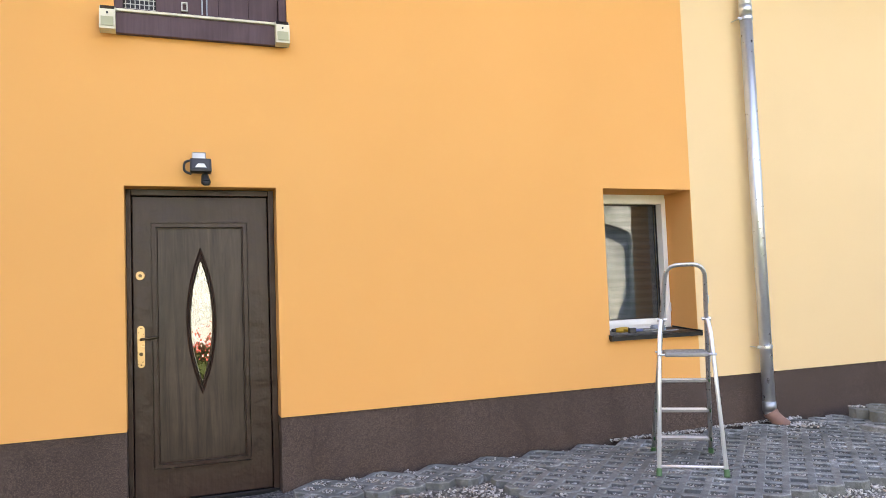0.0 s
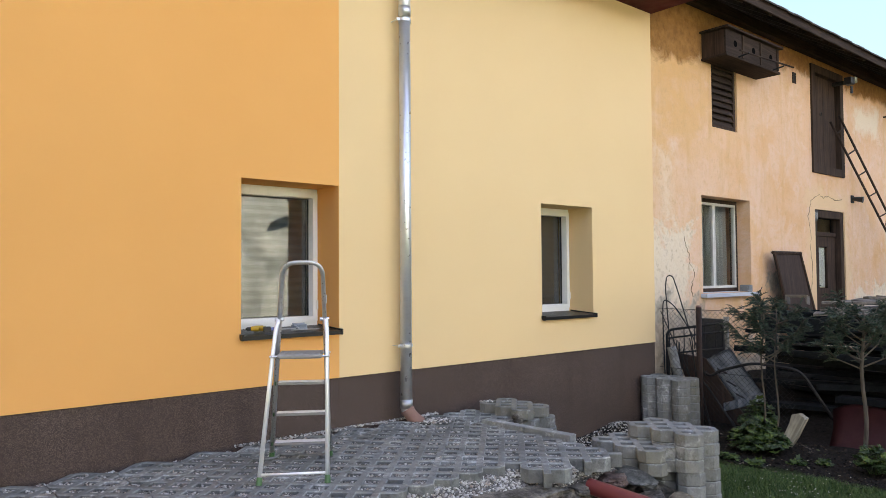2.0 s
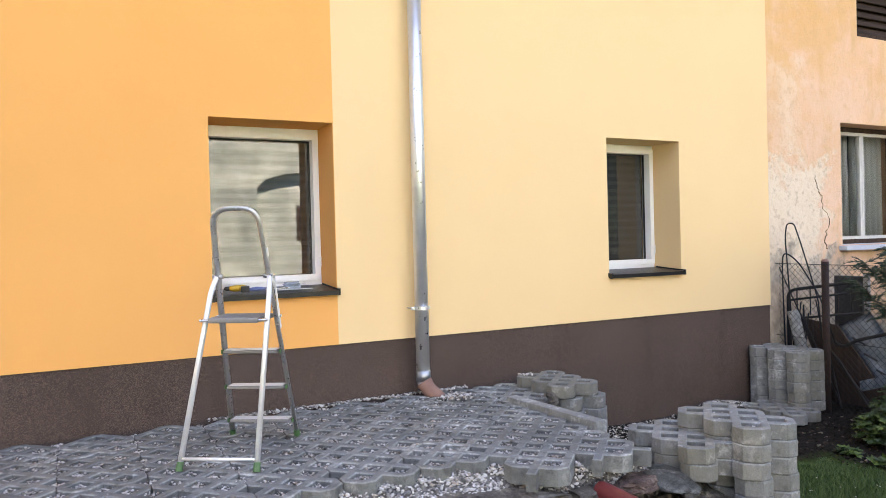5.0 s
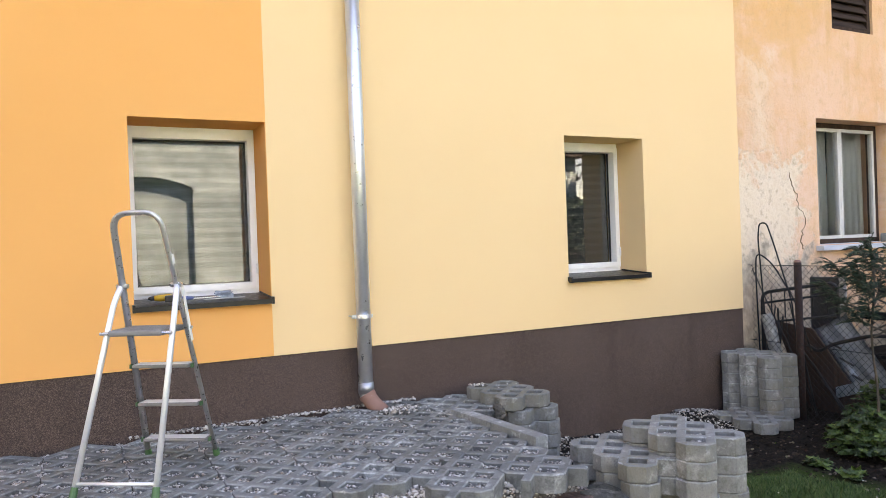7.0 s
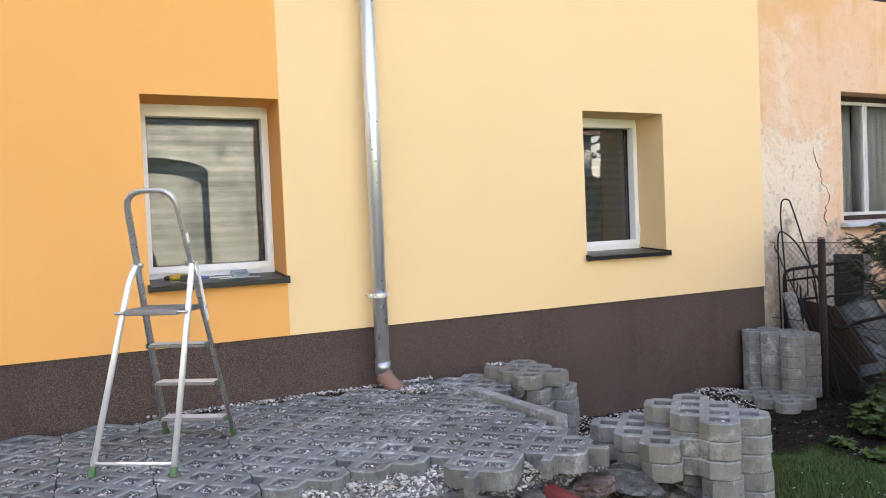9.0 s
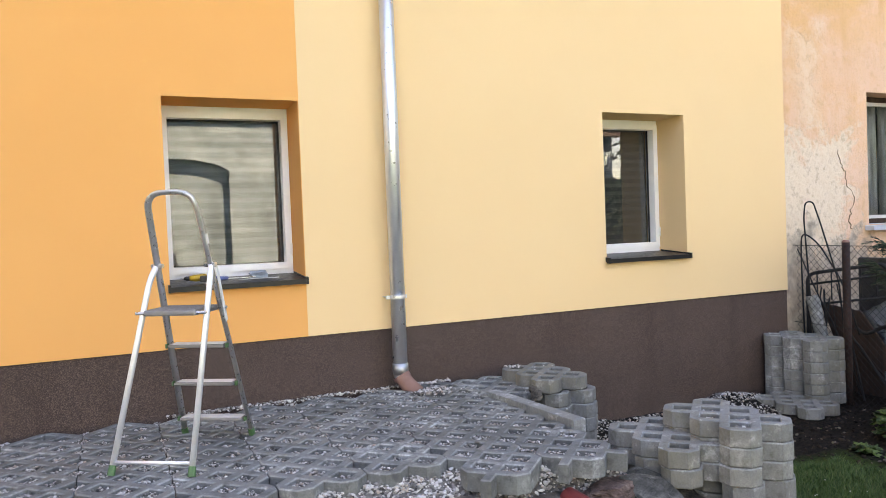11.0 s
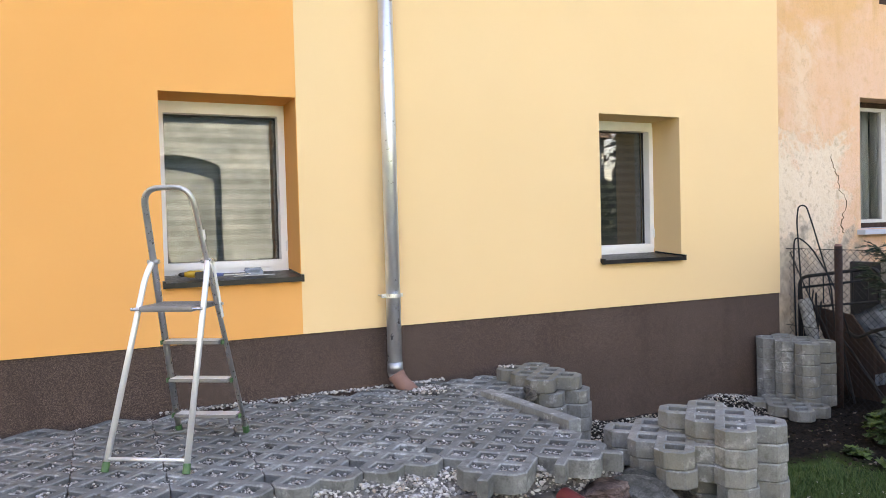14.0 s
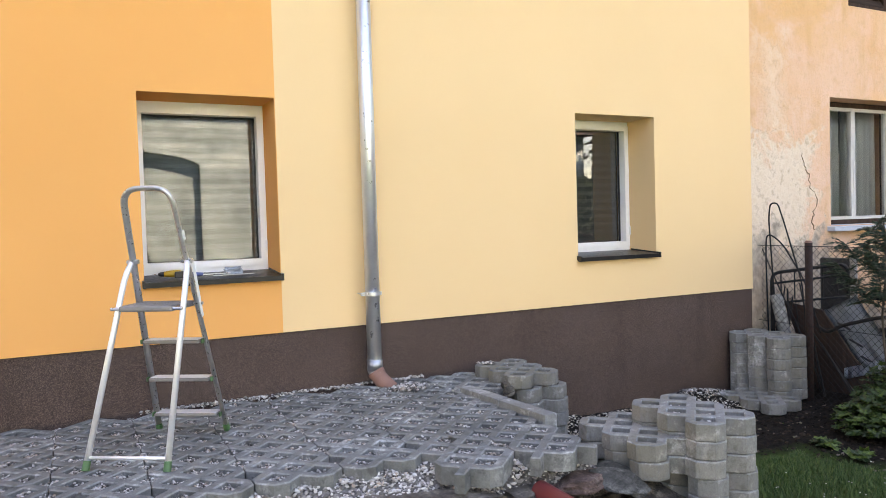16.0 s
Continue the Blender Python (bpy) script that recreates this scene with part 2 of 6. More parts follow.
def timber(name, a, b, rough=0.8, along=0, scale=1.0, world_space=False, spec=0.2, dent=0.0):
    k = Mat(name, rough, world_space=world_space, spec=spec)
    st = [26 * scale, 26 * scale, 26 * scale]
    st[along] = 1.6 * scale
    g = k.noise(1.0, 7, 0.65, stretch=tuple(st), dist=0.8)
    c = k.mix(k.rng(g, 0.32, 0.70), a, b)
    c = k.mix(k.rng(k.noise(3.0 * scale, 4), 0.4, 0.8, 0, 0.5), c, tuple(v * 0.6 for v in a))
    if dent:
        g = k.math("ADD", g, k.math("MULTIPLY", k.noise(7.0, 3, 0.5), dent))
    k.color(c).bump(g, 0.35, 0.004)
    return k.m


M["door_wood"] = timber("dark_brown_embossed_door", (0.022, 0.012, 0.0085), (0.085, 0.054, 0.040), 0.36, along=2, world_space=True, spec=0.35)
M["door_plain"] = timber("dark_brown_lacquer", (0.036, 0.0175, 0.013), (0.056, 0.030, 0.022), 0.34, along=2, world_space=True, spec=0.35, dent=9.0)
M["shutter"] = timber("brown_painted_boards", (0.095, 0.056, 0.064), (0.135, 0.085, 0.092), 0.7, along=2, world_space=True)
M["old_wood"] = timber("blackened_old_timber", (0.030, 0.018, 0.013), (0.085, 0.050, 0.035), 0.85, along=2, world_space=True)
M["old_wood_x"] = timber("blackened_old_beams", (0.022, 0.014, 0.011), (0.065, 0.040, 0.030), 0.9, along=0, world_space=True)
M["plank"] = timber("weathered_grey_planks", (0.10, 0.085, 0.07), (0.24, 0.21, 0.18), 0.9, along=0)
# near-black and bluish: the pile's deep shade is put into the plank colour
M["shaded_plank"] = timber("shade_dark_planks", (0.004, 0.005, 0.0055), (0.013, 0.0155, 0.017), 0.95, along=0)
M["crack"] = timber("bare_brown_plaster", (0.13, 0.08, 0.05), (0.30, 0.20, 0.12), 0.95, along=2, world_space=True)
M["pale_wood"] = timber("pale_split_log", (0.16, 0.14, 0.11), (0.42, 0.38, 0.30), 0.85, along=2)
M["bark"] = timber("thin_grey_bark", (0.050, 0.042, 0.034), (0.12, 0.102, 0.082), 0.9, along=2, scale=2.5)
M["board_brown"] = timber("faded_brown_board", (0.034, 0.021, 0.017), (0.075, 0.046, 0.036), 0.75, along=2)


def plain(name, col, rough=0.5, metal=0.0, spec=None, dirt=0.25, scale=18):
    k = Mat(name, rough, metal, world_space=False, spec=spec)
    c = k.mix(k.rng(k.noise(scale, 6, 0.65), 0.42, 0.75, 0.0, dirt), col, tuple(v * 0.55 for v in col))
    c = k.mix(k.rng(k.noise(scale * 12, 3), 0.45, 0.8, 0.0, dirt * 0.6), c, tuple(min(1, v * 1.3 + 0.01) for v in col))
    k.color(c)
    k.put("Roughness", k.rng(k.noise(scale * 2, 4), 0.3, 0.7, max(0.03, rough - 0.08), min(1, rough + 0.1)))
    return k.m


M["upvc"] = plain("white_window_plastic", (0.80, 0.80, 0.78), 0.35, spec=0.5, dirt=0.06)
M["sill"] = plain("anthracite_sill_metal", (0.010, 0.0095, 0.010), 0.36, spec=0.35, dirt=0.05)
M["seal"] = plain("black_rubber_seal", (0.012, 0.012, 0.012), 0.6, dirt=0.1)
M["zinc"] = plain("galvanised_sheet", (0.66, 0.685, 0.71), 0.34, 0.72, dirt=0.16, scale=9)
M["zinc_dull"] = plain("dull_galvanised_steel", (0.42, 0.44, 0.46), 0.48, 1.0, dirt=0.4, scale=9)
M["alu"] = plain("brushed_aluminium", (0.82, 0.83, 0.85), 0.40, 0.55, dirt=0.10, scale=30)
M["alu_rail"] = plain("dull_aluminium_tube", (0.58, 0.59, 0.60), 0.32, 0.8, dirt=0.2, scale=30)
M["alu_tread"] = plain("ribbed_aluminium_tread", (0.27, 0.27, 0.28), 0.45, 0.6, dirt=0.25, scale=30)
M["green_plastic"] = plain("green_plastic", (0.045, 0.135, 0.050), 0.5)
M["black_plastic"] = plain("black_plastic", (0.014, 0.014, 0.015), 0.45, dirt=0.1)
M["white_plastic"] = plain("white_plastic", (0.74, 0.74, 0.72), 0.45, dirt=0.08)
M["cream_plastic"] = plain("cream_plastic", (0.68, 0.62, 0.46), 0.5, dirt=0.12)
M["yellow_tool"] = plain("yellow_tool_plastic", (0.50, 0.29, 0.025), 0.45, dirt=0.12)
M["brass"] = plain("polished_brass", (0.52, 0.34, 0.19), 0.32, 1.0, dirt=0.12, scale=40)
M["bronze"] = plain("dark_bronze", (0.10, 0.07, 0.045), 0.35, 1.0)
M["terracotta_pvc"] = plain("orange_brown_drain_plastic", (0.155, 0.026, 0.025), 0.36, spec=0.4, dirt=0.22, scale=7)
M["terracotta_dusty"] = plain("dusty_drain_plastic", (0.26, 0.140, 0.112), 0.75, spec=0.3, dirt=0.35)
M["rust"] = plain("rusty_iron", (0.045, 0.024, 0.019), 0.85, 0.3, dirt=0.5)
M["iron"] = plain("dark_iron_wire", (0.017, 0.016, 0.016), 0.7, 0.3, dirt=0.4)
M["steel"] = plain("bright_steel", (0.60, 0.60, 0.60), 0.3, 1.0)
M["soffit"] = plain("oxblood_painted_soffit", (0.085, 0.012, 0.015), 0.6, spec=0.15, dirt=0.2, scale=4)
M["pale_sheet"] = plain("weathered_pale_sheet", (0.36, 0.43, 0.50), 0.45, 0.5, dirt=0.5, scale=7)
M["red_sheet"] = plain("dull_red_painted_sheet", (0.070, 0.014, 0.018), 0.55, dirt=0.35, scale=5)
M["car_dark"] = plain("dark_plate", (0.03, 0.03, 0.032), 0.4)
M["curtain"] = plain("white_net_curtain", (0.80, 0.80, 0.75), 0.9, dirt=0.15)
M["blind"] = plain("dark_grey_blind_cloth", (0.040, 0.041, 0.044), 0.9, dirt=0.15)
M["blind_light"] = plain("thin_grey_blind_cloth", (0.072, 0.073, 0.076), 0.9, dirt=0.15)
M["dark_room"] = plain("unlit_room_paint", (0.12, 0.11, 0.10), 0.95, dirt=0.2)
M["frosted"] = plain("frosted_grey_lens", (0.40, 0.38, 0.23), 0.5, dirt=0.1)
M["white_tube"] = plain("dull_white_tube_paint", (0.40, 0.43, 0.46), 0.5, 0.2, dirt=0.3)
M["hole_shade"] = plain("hole_shade_black", (0.006, 0.005, 0.005), 1.0, spec=0.0)
M["tile"] = plain("old_roof_tiles", (0.060, 0.045, 0.040), 0.9, dirt=0.5, scale=6)
M["rubber_mat"] = plain("black_rubber_mat", (0.02, 0.022, 0.025), 0.7)
M["old_white"] = plain("peeling_white_paint", (0.56, 0.54, 0.49), 0.7, dirt=0.35, scale=14)

def rubble_stone(name, dark, mid, light):
    k = Mat(name, 0.93, world_space=False, spec=0.15)
    s1, s2 = k.noise(8, 7, 0.68), k.noise(45, 6, 0.72)
    c = k.ramp(s1, [(0.32, dark), (0.5, mid), (0.66, light)])
    c = k.mix(k.rng(s2, 0.40, 0.66, 0.0, 0.65), c, dark)
    c = k.mix(k.rng(k.random(), 0.0, 1.0, 0.0, 0.4), c, dark)
    s3 = k.noise(7, 5, 0.7, stretch=(1, 1, 7))
    c = k.mix(k.rng(s3, 0.52, 0.62, 0.0, 0.7), c, tuple(v * 0.5 for v in dark))
    k.color(c).bump(k.math("ADD", k.math("ADD", s1, s2), k.math("MULTIPLY", s3, -1.0)), 1.0, 0.02)
    return k.m


M["stone"] = rubble_stone("rough_field_stone", (0.052, 0.047, 0.041), (0.165, 0.150, 0.130), (0.36, 0.325, 0.275))
M["stone_pale"] = rubble_stone("pale_yellowish_stone", (0.085, 0.070, 0.050), (0.25, 0.21, 0.15), (0.42, 0.36, 0.26))
M["stone_red"] = rubble_stone("rusty_red_stone", (0.055, 0.036, 0.030), (0.19, 0.125, 0.105), (0.36, 0.27, 0.23))
M["slate"] = rubble_stone("grey_layered_slate", (0.040, 0.041, 0.038), (0.115, 0.117, 0.108), (0.26, 0.265, 0.245))
M["sill_pale"] = plain("pale_painted_sheet", (0.50, 0.53, 0.57), 0.5, dirt=0.2)

k = Mat("sunlit_grey_plaster", 0.95, spec=0.1)
c = k.ramp(k.noise(1.3, 8, 0.65), [(0.36, (0.17, 0.245, 0.265)), (0.48, (0.38, 0.52, 0.55)), (0.62, (0.60, 0.79, 0.83))])
c = k.mix(k.rng(k.noise(4.0, 7, 0.75, stretch=(0.5, 1, 1.2)), 0.47, 0.62, 0, 0.8), c, (0.19, 0.27, 0.28))
c = k.mix(k.rng(k.noise(22, 5, 0.7), 0.45, 0.7, 0, 0.4), c, (0.18, 0.22, 0.21))
k.color(c)
M["barn"] = k.m


def glass(name, strength=1.0, tint=(0.9, 0.92, 0.92), wavy=0.0, ior=1.52):
    mt = bpy.data.materials.new(name)
    mt.use_nodes = True
    t = mt.node_tree
    t.nodes.clear()
    out, mx = t.nodes.new("ShaderNodeOutputMaterial"), t.nodes.new("ShaderNodeMixShader")
    tr, gl, fr = t.nodes.new("ShaderNodeBsdfTransparent"), t.nodes.new("ShaderNodeBsdfGlossy"), t.nodes.new("ShaderNodeFresnel")
    tr.inputs["Color"].default_value = (*tint, 1)
    gl.inputs["Roughness"].default_value = 0.005
    fr.inputs["IOR"].default_value = ior
    mul = t.nodes.new("ShaderNodeMath")
    mul.operation, mul.use_clamp = "MULTIPLY", True
    mul.inputs[1].default_value = strength
    t.links.new(fr.outputs["Fac"], mul.inputs[0])
    t.links.new(mul.outputs[0], mx.inputs["Fac"])
    t.links.new(tr.outputs[0], mx.inputs[1])
    t.links.new(gl.outputs[0], mx.inputs[2])
    t.links.new(mx.outputs[0], out.inputs["Surface"])
    if wavy:
        nz, bp, co = t.nodes.new("ShaderNodeTexNoise"), t.nodes.new("ShaderNodeBump"), t.nodes.new("ShaderNodeNewGeometry")
        mp = t.nodes.new("ShaderNodeMapping")
        mp.inputs["Scale"].default_value = (30, 30, 11)
        t.links.new(co.outputs["Position"], mp.inputs["Vector"])
        t.links.new(mp.outputs["Vector"], nz.inputs["Vector"])
        nz.inputs["Scale"].default_value = 1.0
        bp.inputs["Strength"].default_value, bp.inputs["Distance"].default_value = wavy, 0.02
        t.links.new(nz.outputs["Fac"], bp.inputs["Height"])
        t.links.new(bp.outputs["Normal"], gl.inputs["Normal"])
    return mt


M["pane"] = glass("double_glazing", 2.6)
M["glass_back"] = glass("glass_inner_side", 0.0)
M["old_pane"] = glass("old_window_glass", 1.3)
M["door_pane"] = glass("rippled_door_glass", 7.0, (0.5, 0.5, 0.48), wavy=0.09)


# ---- mesh helpers ----
def mesh_of(name, bm, mat, smooth=False):
    me = bpy.data.meshes.new(name)
    bmesh.ops.recalc_face_normals(bm, faces=bm.faces)
    bm.to_mesh(me)
    bm.free()
    if mat is not None:
        me.materials.append(mat)
    if smooth:
        me.polygons.foreach_set("use_smooth", [True] * len(me.polygons))
    return me


def part(name, bm, mat, parent=None, label="", smooth=False, m=None):
    """Links a bmesh as ONE mesh object, under a thing or a part if parent is given."""
    ob = new(name, mesh_of(name, bm, mat, smooth))
    if parent is not None:
        ob.parent = parent
    if m is not None:
        ob.matrix_local = m
    if label:
        tagged(ob, label)
    return ob


def pane(x0, y0, z0, x1, y1, z1, mat, parent, label=""):
    """A sheet of glass that mirrors on its outer side."""
    ob = part("pane", box(x0, y0, z0, x1, y1, z1), mat, parent, label)
    ob.data.materials.append(M["glass_back"])
    for f in ob.data.polygons:
        f.material_index = 0 if f.normal.y < -0.5 else 1
    ob.visible_shadow = False
    return ob


def thing(name, label, category, m=None, group="", kind=""):
    ob = new(name)
    ob.empty_display_size = 0.1
    if m is not None:
        ob.matrix_world = m
    return tagged(ob, label, category, group, kind)


def box(x0, y0, z0, x1, y1, z1, bevel=0.0, bm=None, seg=1):
    own = bm is None
    b = bmesh.new()
    v = bmesh.ops.create_cube(b, size=1)["verts"]
    for p in v:
        p.co = Vector((x0 + (p.co.x + 0.5) * (x1 - x0), y0 + (p.co.y + 0.5) * (y1 - y0), z0 + (p.co.z + 0.5) * (z1 - z0)))
    if bevel:
        bmesh.ops.bevel(b, geom=b.edges[:], offset=bevel, segments=seg, affect="EDGES", profile=0.6)
    if own:
        return b
    return join(bm, b)


def join(bm, b, m=None):
    """Adds b to bm, moved by m."""
    if m is not None:
        bmesh.ops.transform(b, matrix=m, verts=b.verts[:])
    tmp = bpy.data.meshes.new("tmp")
    b.to_mesh(tmp)
    b.free()
    bm.from_mesh(tmp)
    bpy.data.meshes.remove(tmp)
    return bm


def tube(points, radius, seg=12, closed_ends=True, bm=None, hollow=0.0, flat=1.0):
    """A round bar swept along points; radius may be one value or one for each point. flat squeezes it across."""
    bm = bm or bmesh.new()
    pts = [Vector(p) for p in points]
    rad = radius if isinstance(radius, (list, tuple)) else [radius] * len(pts)
    rings, side = [], None
    for i, p in enumerate(pts):
        d = (pts[min(i + 1, len(pts) - 1)] - pts[max(i - 1, 0)]).normalized()
        if side is None:
            side = d.orthogonal().normalized()
        side = (side - d * side.dot(d)).normalized()
        up = d.cross(side)
        rings.append([bm.verts.new(p + (side * math.cos(a) + up * math.sin(a) * flat) * rad[i]) for a in (2 * math.pi * j / seg for j in range(seg))])
    for a, b in zip(rings, rings[1:]):
        for j in range(seg):
            bm.faces.new((a[j], a[(j + 1) % seg], b[(j + 1) % seg], b[j]))
    if hollow:
        inner = []
        for ring, p in ((rings[0], pts[0]), (rings[-1], pts[-1])):
            inner.append([bm.verts.new(p + (v.co - p) * (1 - hollow)) for v in ring])
        for ring, inn in zip((rings[0], rings[-1]), inner):
            for j in range(seg):
                bm.faces.new((ring[j], ring[(j + 1) % seg], inn[(j + 1) % seg], inn[j]))
        for j in range(seg):
            bm.faces.new((inner[0][j], inner[0][(j + 1) % seg], inner[1][(j + 1) % seg], inner[1][j]))
    elif closed_ends:
        bm.faces.new(rings[0])
        bm.faces.new(rings[-1])
    return bm


def arc(points, corner, n=6):
    """A polyline with its corners rounded to radius corner."""
    pts = [Vector(p) for p in points]
    out = [pts[0]]
    for a, b, c in zip(pts, pts[1:], pts[2:]):
        r = min(corner, (a - b).length * 0.49, (c - b).length * 0.49)
        p, q = b + (a - b).normalized() * r, b + (c - b).normalized() * r
        out += [p * (1 - s) ** 2 + b * 2 * s * (1 - s) + q * s * s for s in (i / n for i in range(n + 1))]
    return out + [pts[-1]]


def prism(poly, depth, axis="y", at=0.0, bm=None):
    """A flat polygon given as pairs, pushed through depth along an axis."""
    bm = bm or bmesh.new()
    put = {"y": lambda a, b, d: (a, d, b), "z": lambda a, b, d: (a, b, d), "x": lambda a, b, d: (d, a, b)}[axis]
    lo = [bm.verts.new(put(a, b, at)) for a, b in poly]
    hi = [bm.verts.new(put(a, b, at + depth)) for a, b in poly]
    bm.faces.new(lo)
    bm.faces.new(list(reversed(hi)))
    n = len(poly)
    for i in range(n):
        bm.faces.new((lo[i], lo[(i + 1) % n], hi[(i + 1) % n], hi[i]))
    return bm


def wall_mesh(x0, x1, z0, z1, y0, y1, openings):
    """A thick wall in the x-z plane with openings (xa, xb, za, zb) that go through it."""
    bm = bmesh.new()
    xs = sorted({x0, x1, *[min(max(v, x0), x1) for o in openings for v in o[:2]]})
    zs = sorted({z0, z1, *[min(max(v, z0), z1) for o in openings for v in o[2:]]})
    solid = {}
    for i in range(len(xs) - 1):
        for j in range(len(zs) - 1):
            cx, cz = (xs[i] + xs[i + 1]) / 2, (zs[j] + zs[j + 1]) / 2
            solid[i, j] = not any(a < cx < b and c < cz < d for a, b, c, d in openings)
    vert = {}

    def v(i, j, y):
        if (i, j, y) not in vert:
            vert[i, j, y] = bm.verts.new((xs[i], y, zs[j]))
        return vert[i, j, y]

    for (i, j), s in solid.items():
        if not s:
            continue
        for y in (y0, y1):
            bm.faces.new((v(i, j, y), v(i + 1, j, y), v(i + 1, j + 1, y), v(i, j + 1, y)))
        for di, dj, a, b in ((-1, 0, (i, j), (i, j + 1)), (1, 0, (i + 1, j), (i + 1, j + 1)), (0, -1, (i, j), (i + 1, j)), (0, 1, (i, j + 1), (i + 1, j + 1))):
            if not solid.get((i + di, j + dj), False):
                bm.faces.new((v(*a, y0), v(*b, y0), v(*b, y1), v(*a, y1)))
    return bm


def ring(x0, x1, z0, z1, w, y0, y1, bevel=0.004):
    """A rectangular frame of four members, mitred, in the x-z plane."""
    bm = bmesh.new()
    o = [(x0, z0), (x1, z0), (x1, z1), (x0, z1)]
    i = [(x0 + w, z0 + w), (x1 - w, z0 + w), (x1 - w, z1 - w), (x0 + w, z1 - w)]
    vs = {}
    for tag, pts in (("o", o), ("i", i)):
        for y in (y0, y1):
            vs[tag, y] = [bm.verts.new((a, y, b)) for a, b in pts]
    for n in range(4):
        m_ = (n + 1) % 4
        for y in (y0, y1):
            bm.faces.new((vs["o", y][n], vs["o", y][m_], vs["i", y][m_], vs["i", y][n]))
        for tag in "oi":
            bm.faces.new((vs[tag, y0][n], vs[tag, y0][m_], vs[tag, y1][m_], vs[tag, y1][n]))
    if bevel:
        bmesh.ops.bevel(bm, geom=[e for e in bm.edges if e.calc_face_angle(0) > 1], offset=bevel, segments=1, affect="EDGES")
    return bm


def rock_mesh(sx, sy, sz, seed, rough=0.25, sub=3):
    """A rounded lump."""
    bm = bmesh.new()
    bmesh.ops.create_icosphere(bm, subdivisions=sub, radius=1)
    off = Vector((seed * 7.3, seed * 3.1, seed * 5.7))
    for v in bm.verts:
        d = v.co.copy()
        c = Vector([math.copysign(abs(t) ** 0.6, t) for t in d])
        f = 1 + rough * noise.noise(d * 1.3 + off) + rough * 0.5 * noise.noise(d * 3.7 + off) + rough * 0.22 * noise.noise(d * 9 + off)
        v.co = Vector((c.x * sx, c.y * sy, c.z * sz)) * f
    return bm


def broken_stone(sx, sy, sz, seed, rough=0.25):
    """A quarried stone: a lump split along flat planes, then weathered."""
    bm = bmesh.new()
    bmesh.ops.create_icosphere(bm, subdivisions=4, radius=1.25)
    r = random.Random(seed * 13 + 5)
    cuts = [(Vector((0, 0, 1)), r.uniform(0.75, 0.95)), (Vector((0, 0, -1)), 0.9)]
    for i in range(11):
        n_ = Vector((r.gauss(0, 1), r.gauss(0, 1), r.gauss(0, 0.55))).normalized()
        cuts.append((n_, r.uniform(0.62, 0.95)))
    off = Vector((seed * 7.3, seed * 3.1, seed * 5.7))
    for v in bm.verts:
        p = v.co.copy()
        for n_, h_ in cuts:
            d = p.dot(n_) - h_
            if d > 0:
                p -= n_ * d
        p *= 1 + rough * 0.35 * noise.noise(p * 2.3 + off) + rough * 0.22 * noise.noise(p * 6.5 + off) + rough * 0.14 * noise.noise(p * 15 + off)
        v.co = Vector((p.x * sx, p.y * sy, p.z * sz)) * 1.12
    return bm


# ---- the ground ----
def smooth(a, b, v):
    t = min(1.0, max(0.0, (v - a) / (b - a)))
    return t * t * (3 - 2 * t)


def ground_z(x, y):
    """Height of the bare ground: a made-up terrace along the house, falling to the garden in front and at the far end."""
    e = smooth(0.18, 0.36, x)                       # 0: loose gravel slope, 1: steep rubble edge
    front = -1.72 - 0.17 * e
    if x < -2.2:
        front = -1.72 + 1.1 * smooth(-2.0, -2.4, x)
    f = (1 - e) * smooth(front + 0.02, front - 1.25, y) + e * smooth(front + 0.05, front - 0.15, y) * (0.80 + 0.20 * smooth(-2.2, -2.7, y))
    r = smooth(1.04, 1.30, x + 0.04 * math.sin(5 * y))
    top = 0.035 - 0.05 * smooth(-3.2, -3.5, x) - 0.045 * (1 - e) * smooth(front + 0.05, front - 0.06, y)
    low = -0.46
    g = top + (low - top) * max(f, r)
    heap = 0.11 * math.exp(-(((x - 3.60) / 0.36) ** 2 + ((y + 0.20) / 0.30) ** 2)) + 0.05 * smooth(-0.5, -0.05, y) * smooth(1.5, 1.8, x) * smooth(2.5, 2.2, x) + 0.03 * smooth(-0.4, -0.05, y) * smooth(1.6, 1.9, x)
    pit = -0.30 * smooth(0.55, 0.7, x) * smooth(1.25, 1.1, x) * smooth(-2.2, -2.3, y) * smooth(-3.2, -3.05, y)
    heap += 0.10 * math.exp(-(((x - 4.12) / 0.20) ** 2 + ((y + 1.70) / 0.24) ** 2))
    yard = 0.35 * smooth(4.7, 6.5, x) * smooth(-6, -3, y)
    n = 0.018 * noise.noise(Vector((x * 2.1, y * 2.1, 0))) + 0.008 * noise.noise(Vector((x * 9, y * 9, 4)))
    return g + heap + yard + n * (0.3 + max(f, r)) + pit


def axis_steps(lo, hi, fine_lo, fine_hi, step):
    a = list(np.arange(fine_lo, fine_hi, step))
    out, d = [], step
    v = fine_lo
    while v > lo:
        d *= 1.35
        v -= d
        out.append(v)
    res = list(reversed(out)) + a
    d, v = step, fine_hi
    while v < hi:
        res.append(v)
        d *= 1.35
        v += d
    return res


